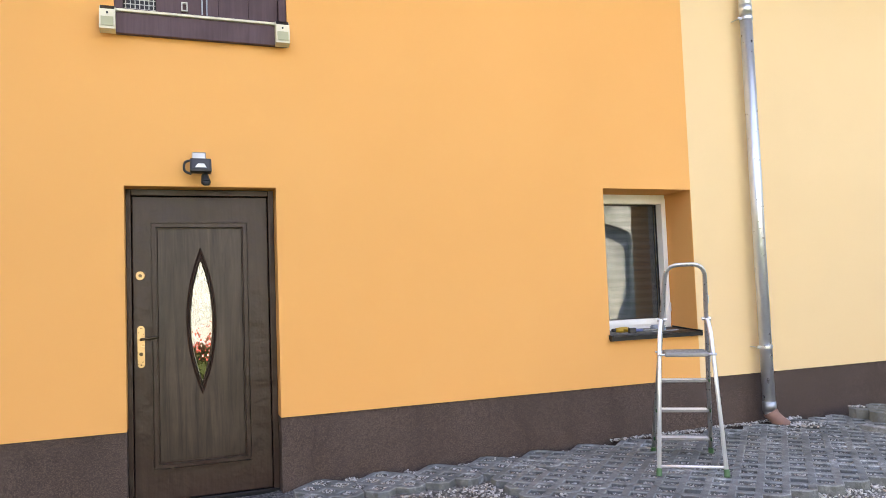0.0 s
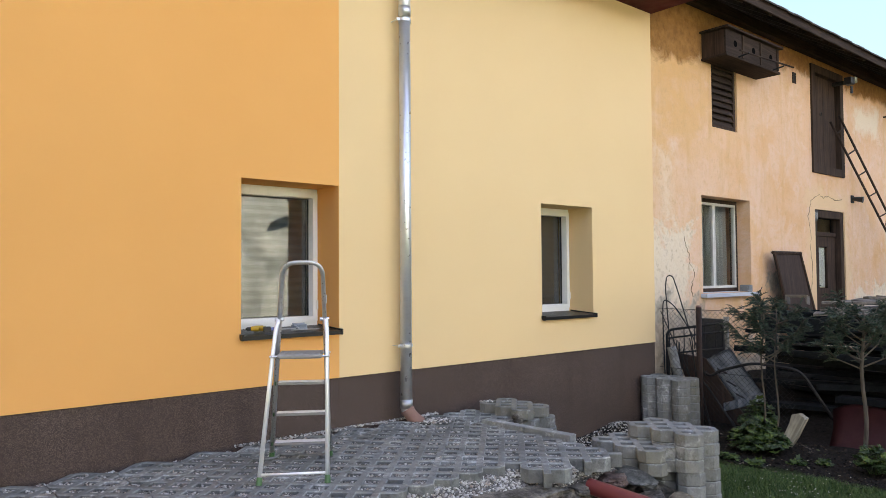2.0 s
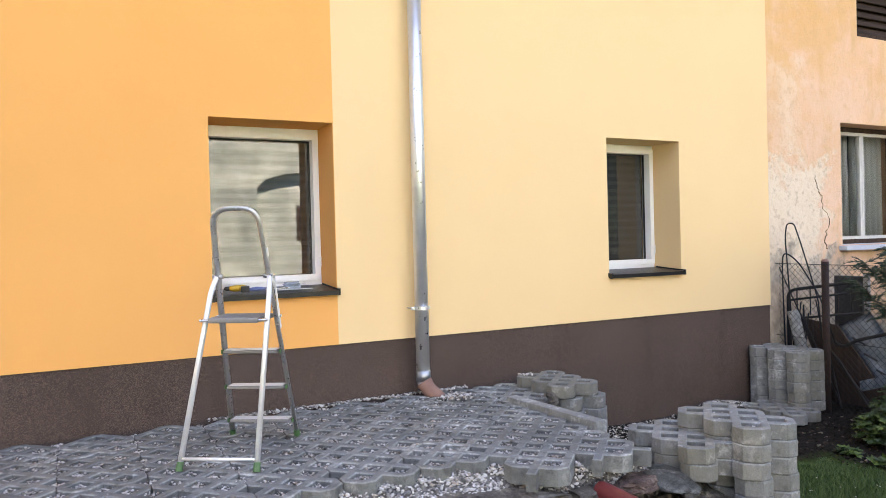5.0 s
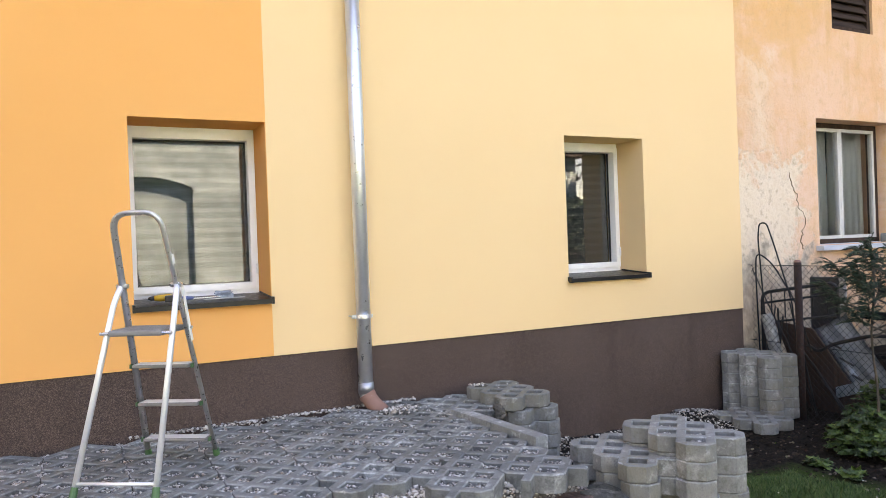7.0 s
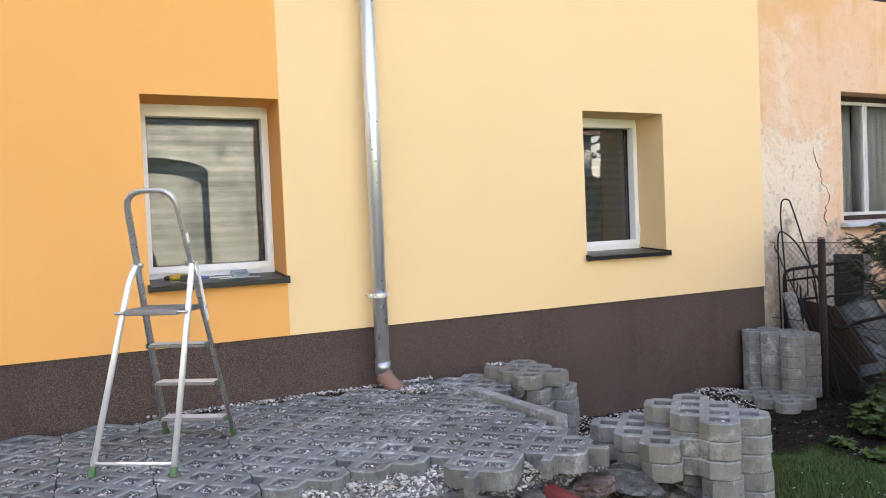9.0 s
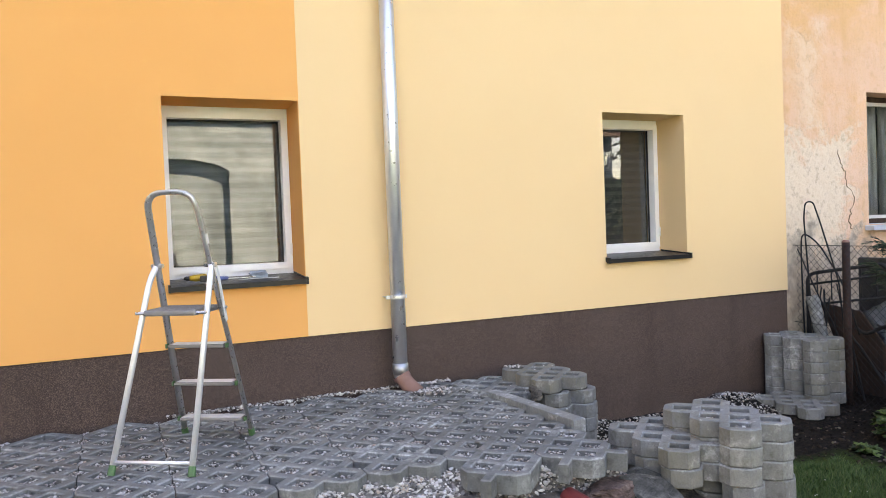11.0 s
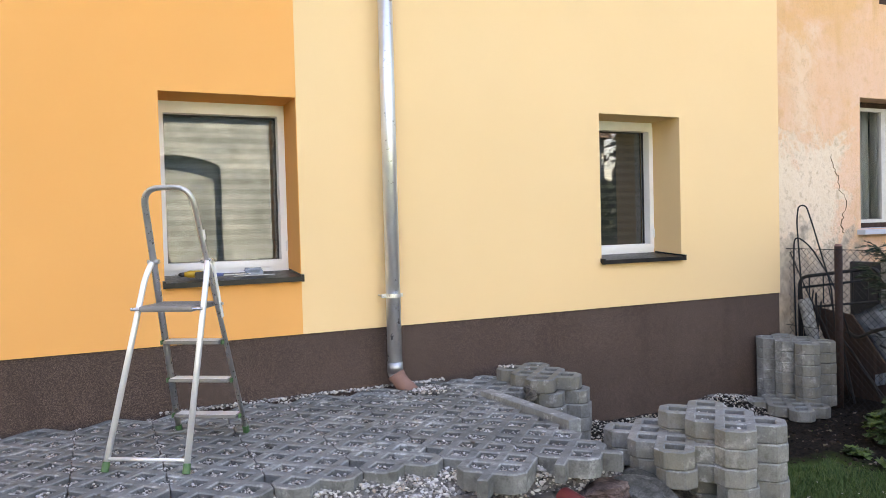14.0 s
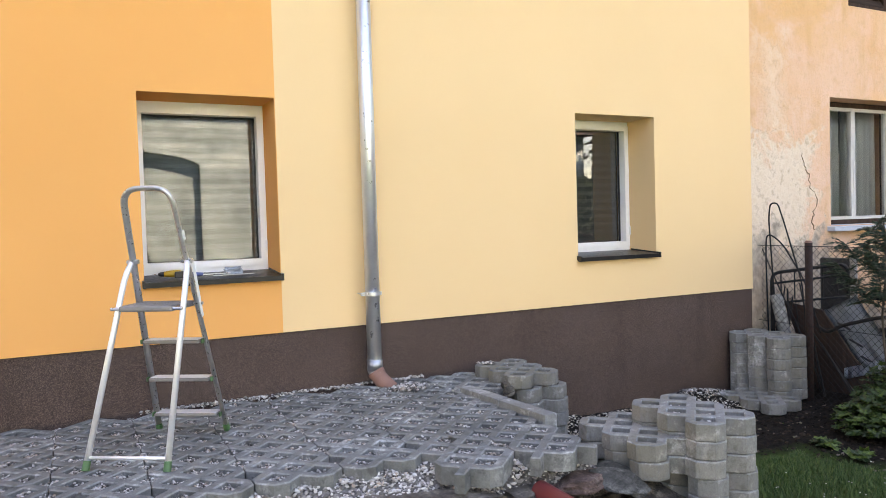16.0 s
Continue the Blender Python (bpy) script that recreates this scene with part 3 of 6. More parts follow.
def ground_sheet():
    xs = axis_steps(-2500, 2500, -5.0, 8.0, 0.06)
    ys = axis_steps(-2500, 2500, -5.5, 0.3, 0.06)
    verts = [(x, y, ground_z(x, y) if abs(x) < 40 and abs(y) < 40 else -0.46) for y in ys for x in xs]
    w = len(xs)
    faces = [(j * w + i, j * w + i + 1, (j + 1) * w + i + 1, (j + 1) * w + i) for j in range(len(ys) - 1) for i in range(w - 1)]
    me = bpy.data.meshes.new("ground")
    me.from_pydata(verts, [], faces)
    me.materials.append(M["ground"])
    me.polygons.foreach_set("use_smooth", [True] * len(me.polygons))
    return tagged(new("ground", me), "gravel, garden soil and grass falling away from the terrace", "ground", kind="structure")


ground_sheet()


def sky_backdrop():
    """Clear pale-blue sky far beyond the old house."""
    k = Mat("clear_sky", 1.0, spec=0.0)
    c = k.ramp(k.rng(k.axis(2), 0.0, 1500.0), [(0.0, (0.095, 0.165, 0.215)), (0.35, (0.062, 0.138, 0.215)), (1.0, (0.034, 0.100, 0.190))])
    k.color((0.0, 0.0, 0.0)).put("Emission Color", c).put("Emission Strength", 1.0)
    bm = bmesh.new()
    cols = []
    for i in range(37):
        a = radians(-40 + 120 * i / 36)
        cols.append([bm.verts.new((2200 * math.cos(a) * math.cos(e), 2200 * math.sin(a) * math.cos(e), 2200 * math.sin(e) - 40)) for e in (radians(42 * j / 10) for j in range(11))])
    for a, b in zip(cols, cols[1:]):
        for j in range(10):
            bm.faces.new((a[j], b[j], b[j + 1], a[j + 1]))
    return tagged(part("backdrop", bm, k.m, smooth=True), "clear pale blue sky", "sky", kind="structure")


sky_backdrop()

# ---- the renovated house ----
DOOR = (-4.322, -3.388, -0.02, 2.018)
WIN_A = (-0.845, -0.004, 0.875, 2.05)
WIN_B = (2.435, 3.268, 0.875, 2.05)
HATCH = (-4.368, -3.288, 3.108, 4.15)
PLINTH_Z, EAVE_Z, CORNER = 0.495, 4.49, 4.445
DEEP = 0.34            # from the wall face back to the window frames

wall_a = thing("wall_orange", "orange rendered house wall with dark mosaic plinth", "wall", kind="structure")
part("render_face", wall_mesh(-9.0, 0.0, PLINTH_Z, 5.2, 0.0, 0.46, [DOOR, WIN_A, HATCH]), M["orange"], wall_a)
part("plinth", wall_mesh(-9.0, 0.0, -0.9, PLINTH_Z - 0.003, 0.012, 0.46, [DOOR]), M["plinth"], wall_a, "dark brown speckled mosaic plaster plinth")
wall_b = thing("wall_yellow", "pale yellow rendered house wall with dark mosaic plinth", "wall", kind="structure")
part("render_face", wall_mesh(0.0005, CORNER, PLINTH_Z, 5.2, 0.0, 0.46, [WIN_B]), M["yellow"], wall_b)
part("plinth", wall_mesh(0.0005, CORNER, -0.9, PLINTH_Z - 0.003, 0.012, 0.46, []), M["plinth"], wall_b, "dark brown speckled mosaic plaster plinth")
for nm, bx in (("wall_end", (CORNER - 0.4, 0.465, -0.9, CORNER - 0.003, 8.0, 5.2)), ("wall_side", (-9.0, 0.465, -0.9, -8.6, 8.0, 5.2)), ("wall_back", (-9.0, 8.0, -0.9, CORNER, 8.4, 5.2))):
    tagged(part(nm, box(*bx), M["yellow"]), "plain yellow rendered house wall", "wall", kind="structure")
tagged(part("ceiling", box(-8.6, 0.47, 2.6, CORNER - 0.41, 7.99, 2.7), M["dark_room"]), "plain ceiling inside the house", "ceiling", kind="structure")
tagged(part("floor", box(-8.6, 0.47, -0.05, CORNER - 0.41, 7.99, 0.0), M["dark_room"]), "plain dark floor inside the house", "floor", kind="structure")

roof = thing("roof", "low pitched roof with red boxed eaves and a zinc gutter", "roof", kind="structure")
part("soffit", box(-9.3, -0.66, EAVE_Z, CORNER + 0.02, -0.002, EAVE_Z + 0.03), M["soffit"], roof, "dark red painted boarded soffit")
part("fascia", box(-9.3, -0.69, EAVE_Z - 0.01, CORNER + 0.03, -0.663, EAVE_Z + 0.20, 0.003), M["soffit"], roof, "dark red painted fascia board")
part("covering", prism([(-0.72, EAVE_Z + 0.21), (4.2, EAVE_Z + 2.1), (8.8, EAVE_Z + 0.4), (8.8, EAVE_Z + 0.30), (4.2, EAVE_Z + 1.98), (-0.66, EAVE_Z + 0.13)], 9.3 + CORNER + 0.03, "x", -9.3), M["tile"], roof)
part("gable_end", prism([(-0.65, EAVE_Z + 0.032), (-0.65, EAVE_Z + 0.14), (4.2, EAVE_Z + 1.97), (8.7, EAVE_Z + 0.3), (8.7, EAVE_Z + 0.035)], 0.02, "x", CORNER - 0.004), M["soffit"], roof)
# half-round gutter
bm = bmesh.new()
prof = [(-0.765 + 0.068 * math.cos(a), EAVE_Z + 0.16 + 0.068 * math.sin(a)) for a in (math.pi + math.pi * i / 10 for i in range(11))]
prof += [(-0.765 + 0.062 * math.cos(a), EAVE_Z + 0.16 + 0.062 * math.sin(a)) for a in (2 * math.pi - math.pi * i / 10 for i in range(11))]
prism(prof, 9.3 + CORNER + 0.10, "x", -9.3, bm)
tube([(-9.3, -0.838, EAVE_Z + 0.162), (CORNER + 0.10, -0.838, EAVE_Z + 0.162)], 0.009, 8, bm=bm)
part("gutter", bm, M["zinc"], roof, "half-round galvanised gutter")


# ---- downpipe ----
def downpipe():
    t = thing("downpipe", "galvanised round downpipe ending in an orange-brown drain socket", "downpipe")
    x, y, r = 0.605, -0.097, 0.050
    part("pipe", tube([(x, y, 0.21), (x, y, 3.60)], r, 24), M["zinc"], t, smooth=True)
    part("bend", tube(arc([(x, y, 3.55), (x, y, 3.86), (x + 0.04, -0.765, 4.60)], 0.20, 8), r + 0.002, 24), M["zinc"], t, smooth=True)
    for z in (3.61, 0.235):
        part("sleeve", tube([(x, y, z - 0.045), (x, y, z + 0.03)], r + 0.0045, 24), M["zinc"] if z > 1 else M["zinc_dull"], t, smooth=True)
    part("shoe", tube(arc([(x, y, 0.23), (x, y, 0.185), (x + 0.022, y - 0.02, 0.155)], 0.03, 6), r + 0.003, 24), M["zinc_dull"], t, smooth=True)
    so = part("drain_socket", tube(arc([(x + 0.004, y - 0.006, 0.175), (x + 0.030, y - 0.035, 0.125), (x + 0.085, y - 0.090, 0.060)], 0.06, 6), 0.0545, 24), M["terracotta_dusty"], t, "dusty orange-brown plastic drain bend", smooth=True)
    part("socket_rim", tube([(x + 0.001, y - 0.003, 0.182), (x + 0.012, y - 0.013, 0.158)], 0.0605, 24), M["terracotta_dusty"], so)
    for z in (0.72, 3.52):
        c = part("clamp", tube([(x, y, z - 0.012), (x, y, z + 0.012)], r + 0.006, 24), M["zinc"], t, "galvanised pipe clamp")
        part("lug", box(x - 0.085, y - 0.006, z - 0.012, x - 0.05, y + 0.006, z + 0.012, 0.002), M["zinc"], c)
        part("lug", box(x + 0.05, y - 0.006, z - 0.012, x + 0.068, y + 0.006, z + 0.012, 0.002), M["zinc"], c)
        part("screw", tube([(x - 0.07, y - 0.018, z), (x - 0.07, 0.0, z)], 0.005, 8), M["steel"], c)


downpipe()


# ---- windows of the house ----
def pvc_window(name, x0, x1, z0, z1, label):
    w = thing(name, label, "window", kind="structure")
    y = DEEP
    part("frame", ring(x0 - 0.034, x1 + 0.034, z0 + 0.028, z1 - 0.001, 0.050, y, y + 0.07, 0.005), M["upvc"], w, "white plastic window frame")
    part("sash", ring(x0 + 0.005, x1 - 0.005, z0 + 0.064, z1 - 0.036, 0.044, y - 0.014, y + 0.095, 0.007), M["upvc"], w, "white plastic sash")
    g0, g1, h0, h1 = x0 + 0.047, x1 - 0.047, z0 + 0.106, z1 - 0.078
    part("seal", ring(g0 - 0.001, g1 + 0.001, h0 - 0.001, h1 + 0.001, 0.006, y + 0.060, y + 0.080, 0), M["seal"], w)
    pane(g0, y + 0.082, h0, g1, y + 0.088, h1, M["pane"], w, "clear double glazing")
    cover = part("hinge_cover", box(x1 - 0.018, y - 0.028, z0 + 0.16, x1 - 0.004, y - 0.012, z0 + 0.24, 0.004), M["upvc"], w)
    part("drain_cap", box(x1 - 0.16, y - 0.004, z0 + 0.043, x1 - 0.125, y + 0.004, z0 + 0.053, 0.002), M["upvc"], w)
    sl = part("window_sill", prism([(-0.045, z0 - 0.028), (-0.045, z0 + 0.004), (y, z0 + 0.030), (y, z0 + 0.024), (-0.038, z0 - 0.003), (-0.038, z0 - 0.028)], x1 - x0 + 0.012, "x", x0 - 0.006), M["sill"], w, "anthracite folded metal window sill")
    for sx in (x0 - 0.012, x1 - 0.004):
        part("end_cap", prism([(-0.048, z0 - 0.030), (-0.048, z0 + 0.016), (0.05, z0 + 0.022), (y - 0.02, z0 + 0.042), (y - 0.02, z0 + 0.02), (0.0, z0 - 0.010), (-0.02, z0 - 0.030)], 0.016, "x", sx), M["sill"], sl)
        if sx > x0:
            continue
        part("upstand", prism([(0.20, z0 + 0.034), (y - 0.016, z0 + 0.125), (y - 0.016, z0 + 0.044)], 0.008, "x", sx + 0.004), M["seal"], sl, "black sealing upstand")
    return w, (g0, g1, h0, h1)


def striped_blind(g, y):
    """A day-and-night roller blind: thick and thin bands in turn."""
    g0, g1, h0, h1 = g
    t = thing("roller_blind", "dark grey striped roller blind behind the window glass", "blind", group="blinds behind the windows")
    n = 15
    step = (h1 - h0 + 0.06) / n
    for i in range(n):
        z = h0 - 0.03 + i * step
        part("dark_band", box(g0 - 0.02, y, z, g1 + 0.02, y + 0.003, z + step * 0.56), M["blind"], t)
        part("thin_band", box(g0 - 0.02, y + 0.001, z + step * 0.56, g1 + 0.02, y + 0.0025, z + step), M["blind_light"], t)
    return t


_, ga = pvc_window("window_1", *WIN_A, "white plastic window with a dark sill in a deep reveal")
_, gb = pvc_window("window_2", *WIN_B, "white plastic window with a dark sill and striped blind")
striped_blind(ga, DEEP + 0.13)
striped_blind(gb, DEEP + 0.13)


# ---- entrance door ----
def almond(cx, cz, hw, hh, n=22):
    """A pointed lens outline, as pairs."""
    r = (hh * hh + hw * hw) / (2 * hw)
    a = math.asin(hh / r)
    right = [(cx + hw - r + r * math.cos(t), cz + r * math.sin(t)) for t in (-a + 2 * a * i / n for i in range(n + 1))]
    left = [(2 * cx - p, q) for p, q in reversed(right[1:-1])]
    return right + left


def lens_ring(bm, outer, inner, y0, y1):
    n = len(outer)
    a = [bm.verts.new((p, y1, q)) for p, q in outer]
    b = [bm.verts.new((p * 0.5 + s * 0.5, y0, q * 0.5 + t * 0.5)) for (p, q), (s, t) in zip(outer, inner)]
    c = [bm.verts.new((p, y1 + 0.004, q)) for p, q in inner]
    for i in range(n):
        j = (i + 1) % n
        bm.faces.new((a[i], a[j], b[j], b[i]))
        bm.faces.new((b[i], b[j], c[j], c[i]))
    return bm


def entrance_door():
    x0, x1, z0, z1 = DOOR
    y = 0.16
    d = thing("door_1", "dark brown embossed entrance door with almond-shaped glass", "door", kind="structure")
    # frame: two jambs and a head
    part("door_frame", box(x0 + 0.001, y - 0.02, 0.0, x0 + 0.032, y + 0.06, z1 - 0.002, 0.003), M["door_plain"], d)
    part("door_frame", box(x1 - 0.040, y - 0.02, 0.0, x1 - 0.001, y + 0.06, z1 - 0.002, 0.003), M["door_plain"], d)
    part("door_frame", box(x0 + 0.033, y - 0.02, z1 - 0.042, x1 - 0.041, y + 0.06, z1 - 0.002, 0.003), M["door_plain"], d)
    part("threshold", box(x0 + 0.002, y - 0.03, -0.019, x1 - 0.002, y + 0.06, 0.012, 0.004), M["sill"], d)
    lx0, lx1, lz0, lz1 = x0 + 0.036, x1 - 0.044, 0.016, z1 - 0.046
    leaf = part("leaf", box(lx0, y, lz0, lx1, y + 0.055, lz1, 0.006, seg=2), M["door_plain"], d, "dark brown embossed door leaf")
    # raised moulding frame and the grained field inside it
    px0, px1, pz0, pz1 = -4.186, -3.556, 0.205, 1.81
    part("moulding", ring(px0, px1, pz0, pz1, 0.012, y - 0.020, y + 0.01, 0.005), M["door_plain"], leaf)
    part("moulding", ring(px0 + 0.020, px1 - 0.020, pz0 + 0.020, pz1 - 0.020, 0.022, y - 0.030, y + 0.01, 0.009), M["door_plain"], leaf)
    part("panel", box(px0 + 0.050, y - 0.0055, pz0 + 0.050, px1 - 0.050, y + 0.01, pz1 - 0.050, 0.004), M["door_wood"], leaf, "dark wood-grained embossed panel")
    cx, cz = -3.870, 1.152
    out_, mid_, in_ = almond(cx, cz, 0.095, 0.485), almond(cx, cz, 0.078, 0.430), almond(cx, cz, 0.064, 0.385)
    part("glass_trim", lens_ring(bmesh.new(), out_, mid_, y - 0.016, y - 0.006), M["door_plain"], leaf, smooth=False)
    part("glass_bead", lens_ring(bmesh.new(), mid_, in_, y - 0.020, y - 0.006), M["door_plain"], leaf, smooth=False)
    bm = bmesh.new()
    bm.faces.new([bm.verts.new((p, y - 0.0065, q)) for p, q in almond(cx, cz, 0.066, 0.39)])
    g = part("pane", bm, M["door_pane"], leaf, "rippled reflective glass")
    # lock furniture
    plate = part("handle_plate", prism([(-4.262 + 0.022 + 0.022 * math.cos(a), (1.113 if math.sin(a) > 0 else 0.890) + 0.022 * math.sin(a)) for a in (2 * math.pi * i / 28 for i in range(28))], 0.008, "y", y - 0.009), M["brass"], leaf, "polished brass handle plate")
    hx = -4.240
    part("handle_lever", tube(arc([(hx, y - 0.005, 1.050), (hx, y - 0.05, 1.050), (hx + 0.105, y - 0.052, 1.060)], 0.02), 0.009, 10), M["bronze"], plate, "dark bronze lever", smooth=True)
    part("lock_cylinder", tube([(hx, y - 0.013, 0.955), (hx, y - 0.004, 0.955)], 0.012, 14), M["bronze"], plate)
    for z in (1.119, 0.886):
        part("screw", tube([(hx, y - 0.012, z), (hx, y - 0.004, z)], 0.005, 8), M["bronze"], plate)
    esc = part("deadlock_rosette", tube([(-4.240, y - 0.010, 1.457), (-4.240, y - 0.001, 1.457)], [0.027, 0.030], 20), M["brass"], leaf, "round brass lock rosette")
    part("lock_cylinder", tube([(-4.240, y - 0.016, 1.457), (-4.240, y - 0.008, 1.457)], 0.011, 12), M["bronze"], esc)


entrance_door()


# ---- shuttered opening above the door ----
def upper_hatch():
    x0, x1, z0, z1 = HATCH
    d = thing("window_3", "brown boarded shutters in an upper opening above the door", "shutters", kind="structure")
    part("frame", ring(x0 + 0.001, x1 - 0.001, z0 + 0.001, z1 - 0.001, 0.05, 0.02, 0.09, 0.004), M["shutter"], d)
    n = 5
    w = (x1 - x0 - 0.104) / n
    for i in range(n):
        if i == 0:
            part("board", box(x0 + 0.052, 0.07, z0 + 0.5, x0 + 0.050 + w, 0.095, z1 - 0.052, 0.003), M["shutter"], d)
        else:
            part("board", box(x0 + 0.052 + i * w, 0.06, z0 + 0.052, x0 + 0.050 + (i + 1) * w, 0.085, z1 - 0.052, 0.003), M["shutter"], d)
    gx0, gx1 = x0 + 0.055, x0 + 0.05 + w
    # black sheet behind the mesh stands in for the shade of the opening
    part("gap_shade", box(gx0, 0.092, z0 + 0.055, gx1, 0.097, z0 + 0.5), M["black_plastic"], d)
    for i in range(7):
        xx_ = gx0 + 0.012 + i * (gx1 - gx0 - 0.024) / 6
        part("mesh_wire", tube([(xx_, 0.075, z0 + 0.055), (xx_, 0.075, z0 + 0.5)], 0.003, 6), M["old_white"], d)
    for i in range(14):
        zz_ = z0 + 0.07 + i * 0.031
        part("mesh_wire", tube([(gx0, 0.072, zz_), (gx1, 0.072, zz_)], 0.003, 6), M["old_white"], d)
    latch = part("latch_box", ring(-3.965, -3.925, z0 + 0.075, z0 + 0.135, 0.008, 0.04, 0.06, 0.002), M["old_white"], d)
    for dx in (0, 0.03):
        part("bolt", tube([(-3.835 + dx, 0.045, z0 + 0.06), (-3.835 + dx, 0.045, z0 + 0.30)], 0.005, 8), M["zinc_dull"], d, "steel bolt")
    bar = part("front_board", box(x0 + 0.012, -0.045, z0 - 0.135, x1 - 0.005, -0.004, z0 + 0.0, 0.003), M["shutter"], d, "brown painted board below the shutters")
    part("ledge", box(x0 + 0.01, -0.06, z0 + 0.0012, x1 - 0.003, 0.018, z0 + 0.018, 0.003), M["cream_plastic"], d, "pale ledge strip")
    return d


upper_hatch()


def solar_lamp(x):
    """A small cream wall light fixed to the end of the board."""
    t = thing("wall_light", "small cream plastic solar wall light on the board", "wall light", group="wall lights on the board")
    z = HATCH[2]
    part("body", prism([(-0.05, z - 0.145), (-0.115, z - 0.135), (-0.105, z - 0.01), (-0.075, z + 0.018), (-0.05, z + 0.018)], 0.09, "x", x - 0.045), M["cream_plastic"], t)
    part("lens", prism([(-0.1165, z - 0.118), (-0.120, z - 0.118), (-0.1155, z - 0.060), (-0.111, z - 0.060)], 0.072, "x", x - 0.036), M["frosted"], t, "frosted lens")
    part("solar_cell", prism([(-0.106, z - 0.006), (-0.079, z + 0.0205), (-0.077, z + 0.0185), (-0.104, z - 0.010)], 0.08, "x", x - 0.04), M["black_plastic"], t, "dark solar cell")
    part("sensor", tube([(x, -0.1165, z - 0.035), (x, -0.106, z - 0.035)], 0.006, 8), M["black_plastic"], t)


solar_lamp(-4.398)
solar_lamp(-3.333)


def flood_light(x, z):
    t = thing("flood_light", "black flood light with motion sensor on a grey box", "flood light")
    part("junction_box", box(x - 0.045, -0.045, z + 0.02, x + 0.04, -0.001, z + 0.10, 0.006), M["zinc_dull"], t, "pale grey plastic junction box")
    h = part("housing", box(-0.065, -0.05, -0.045, 0.065, 0.0, 0.045, 0.010, seg=2), M["black_plastic"], t, "black lamp housing", m=pose(x + 0.005, -0.07, z - 0.005, -14, 0, 0))
    part("reflector", prism([(-0.05, -0.03), (0.05, -0.03), (0.05, 0.034), (-0.05, 0.034)], 0.004, "y", -0.0535), M["car_dark"], h, "dark lamp face")
    part("led_cover", prism([(-0.036, -0.022), (0.036, -0.022), (0.018, 0.004), (-0.018, 0.004)], 0.003, "y", -0.057), M["white_plastic"], h)
    part("bracket", tube(arc([(x - 0.05, -0.02, z + 0.05), (x - 0.095, -0.06, z + 0.03), (x - 0.095, -0.06, z - 0.03), (x - 0.05, -0.06, z - 0.045)], 0.03), 0.008, 8), M["black_plastic"], t)
    s = part("motion_sensor", tube([(x + 0.03, -0.075, z - 0.055), (x + 0.035, -0.10, z - 0.105)], [0.022, 0.030], 14), M["black_plastic"], t)
    part("sensor_lens", rock_mesh(0.024, 0.018, 0.016, 2, 0.02, 2), M["black_plastic"], s, m=Matrix.Translation((x + 0.036, -0.11, z - 0.11)), smooth=True)


flood_light(-3.872, 2.135)

k_mat = thing("door_mat", "black ribbed rubber mat in front of the door", "door mat")
part("base", box(-4.25, -0.62, -0.016, -3.46, -0.02, -0.004, 0.003), M["rubber_mat"], k_mat)
for i in range(22):
    xr = -4.235 + i * 0.0355
    part("rib", box(xr, -0.61, -0.005, xr + 0.016, -0.03, 0.004, 0.002), M["rubber_mat"], k_mat)
tagged(part("doorstep", box(-4.6, -0.72, -0.25, -3.43, 0.01, -0.017, 0.006), M["kerb"]), "grey concrete slab in front of the door", "doorstep", kind="structure")

# ---- the old house beyond ----
OY = 0.09
OW = (5.70, 7.01, 1.05, 2.36)
OV = (6.01, 6.70, 3.315, 4.215)
OH = (9.16, 10.34, 2.99, 4.74)
OD = (9.19, 10.38, 0.10, 2.36)
OW2 = (12.30, 13.45, 0.84, 2.29)
OV2 = (12.70, 13.45, 3.30, 4.29)
old = thing("wall_old", "weathered peach plaster wall of an old house, peeling", "wall", kind="structure")
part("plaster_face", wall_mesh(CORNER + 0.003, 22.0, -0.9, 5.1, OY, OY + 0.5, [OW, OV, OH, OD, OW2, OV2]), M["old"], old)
for run in ([(5.26, 1.79), (5.30, 1.66), (5.36, 1.57), (5.38, 1.45), (5.50, 1.32), (5.44, 1.20), (5.41, 1.08), (5.47, 0.98)],
            [(8.93, 0.92), (9.02, 1.20), (9.05, 1.47), (8.98, 1.70), (9.02, 1.90), (8.93, 2.24), (9.06, 2.49), (9.35, 2.61), (9.52, 2.56), (9.73, 2.60), (10.0, 2.55), (10.35, 2.59)]):
    pts = []
    for (xa, za), (xb, zb) in zip(run, run[1:]):
        for q in range(4):
            pts.append((xa + (xb - xa) * q / 4 + random.uniform(-0.018, 0.018), OY + 0.001, za + (zb - za) * q / 4 + random.uniform(-0.012, 0.012)))
    part("crack", tube(pts, [random.uniform(0.002, 0.008) for _ in pts], 6), M["crack"], old, "brown crack in the plaster")
for nm, bx in (("wall_old_back", (CORNER + 0.003, 8.0, -0.9, 22.0, 8.4, 5.1)), ("wall_old_end", (21.6, 0.6, -0.9, 22.0, 7.99, 5.1))):
    tagged(part(nm, box(*bx), M["old"]), "plain old plaster wall", "wall", kind="structure")
tagged(part("floor_old", box(CORNER + 0.01, 0.6, 0.0, 21.59, 7.99, 0.08), M["dark_room"]), "plain dark floor inside the old house", "floor", kind="structure")
tagged(part("ceiling_old", box(CORNER + 0.01, 0.6, 2.75, 21.59, 7.99, 2.9), M["dark_room"]), "plain ceiling inside the old house", "ceiling", kind="structure")


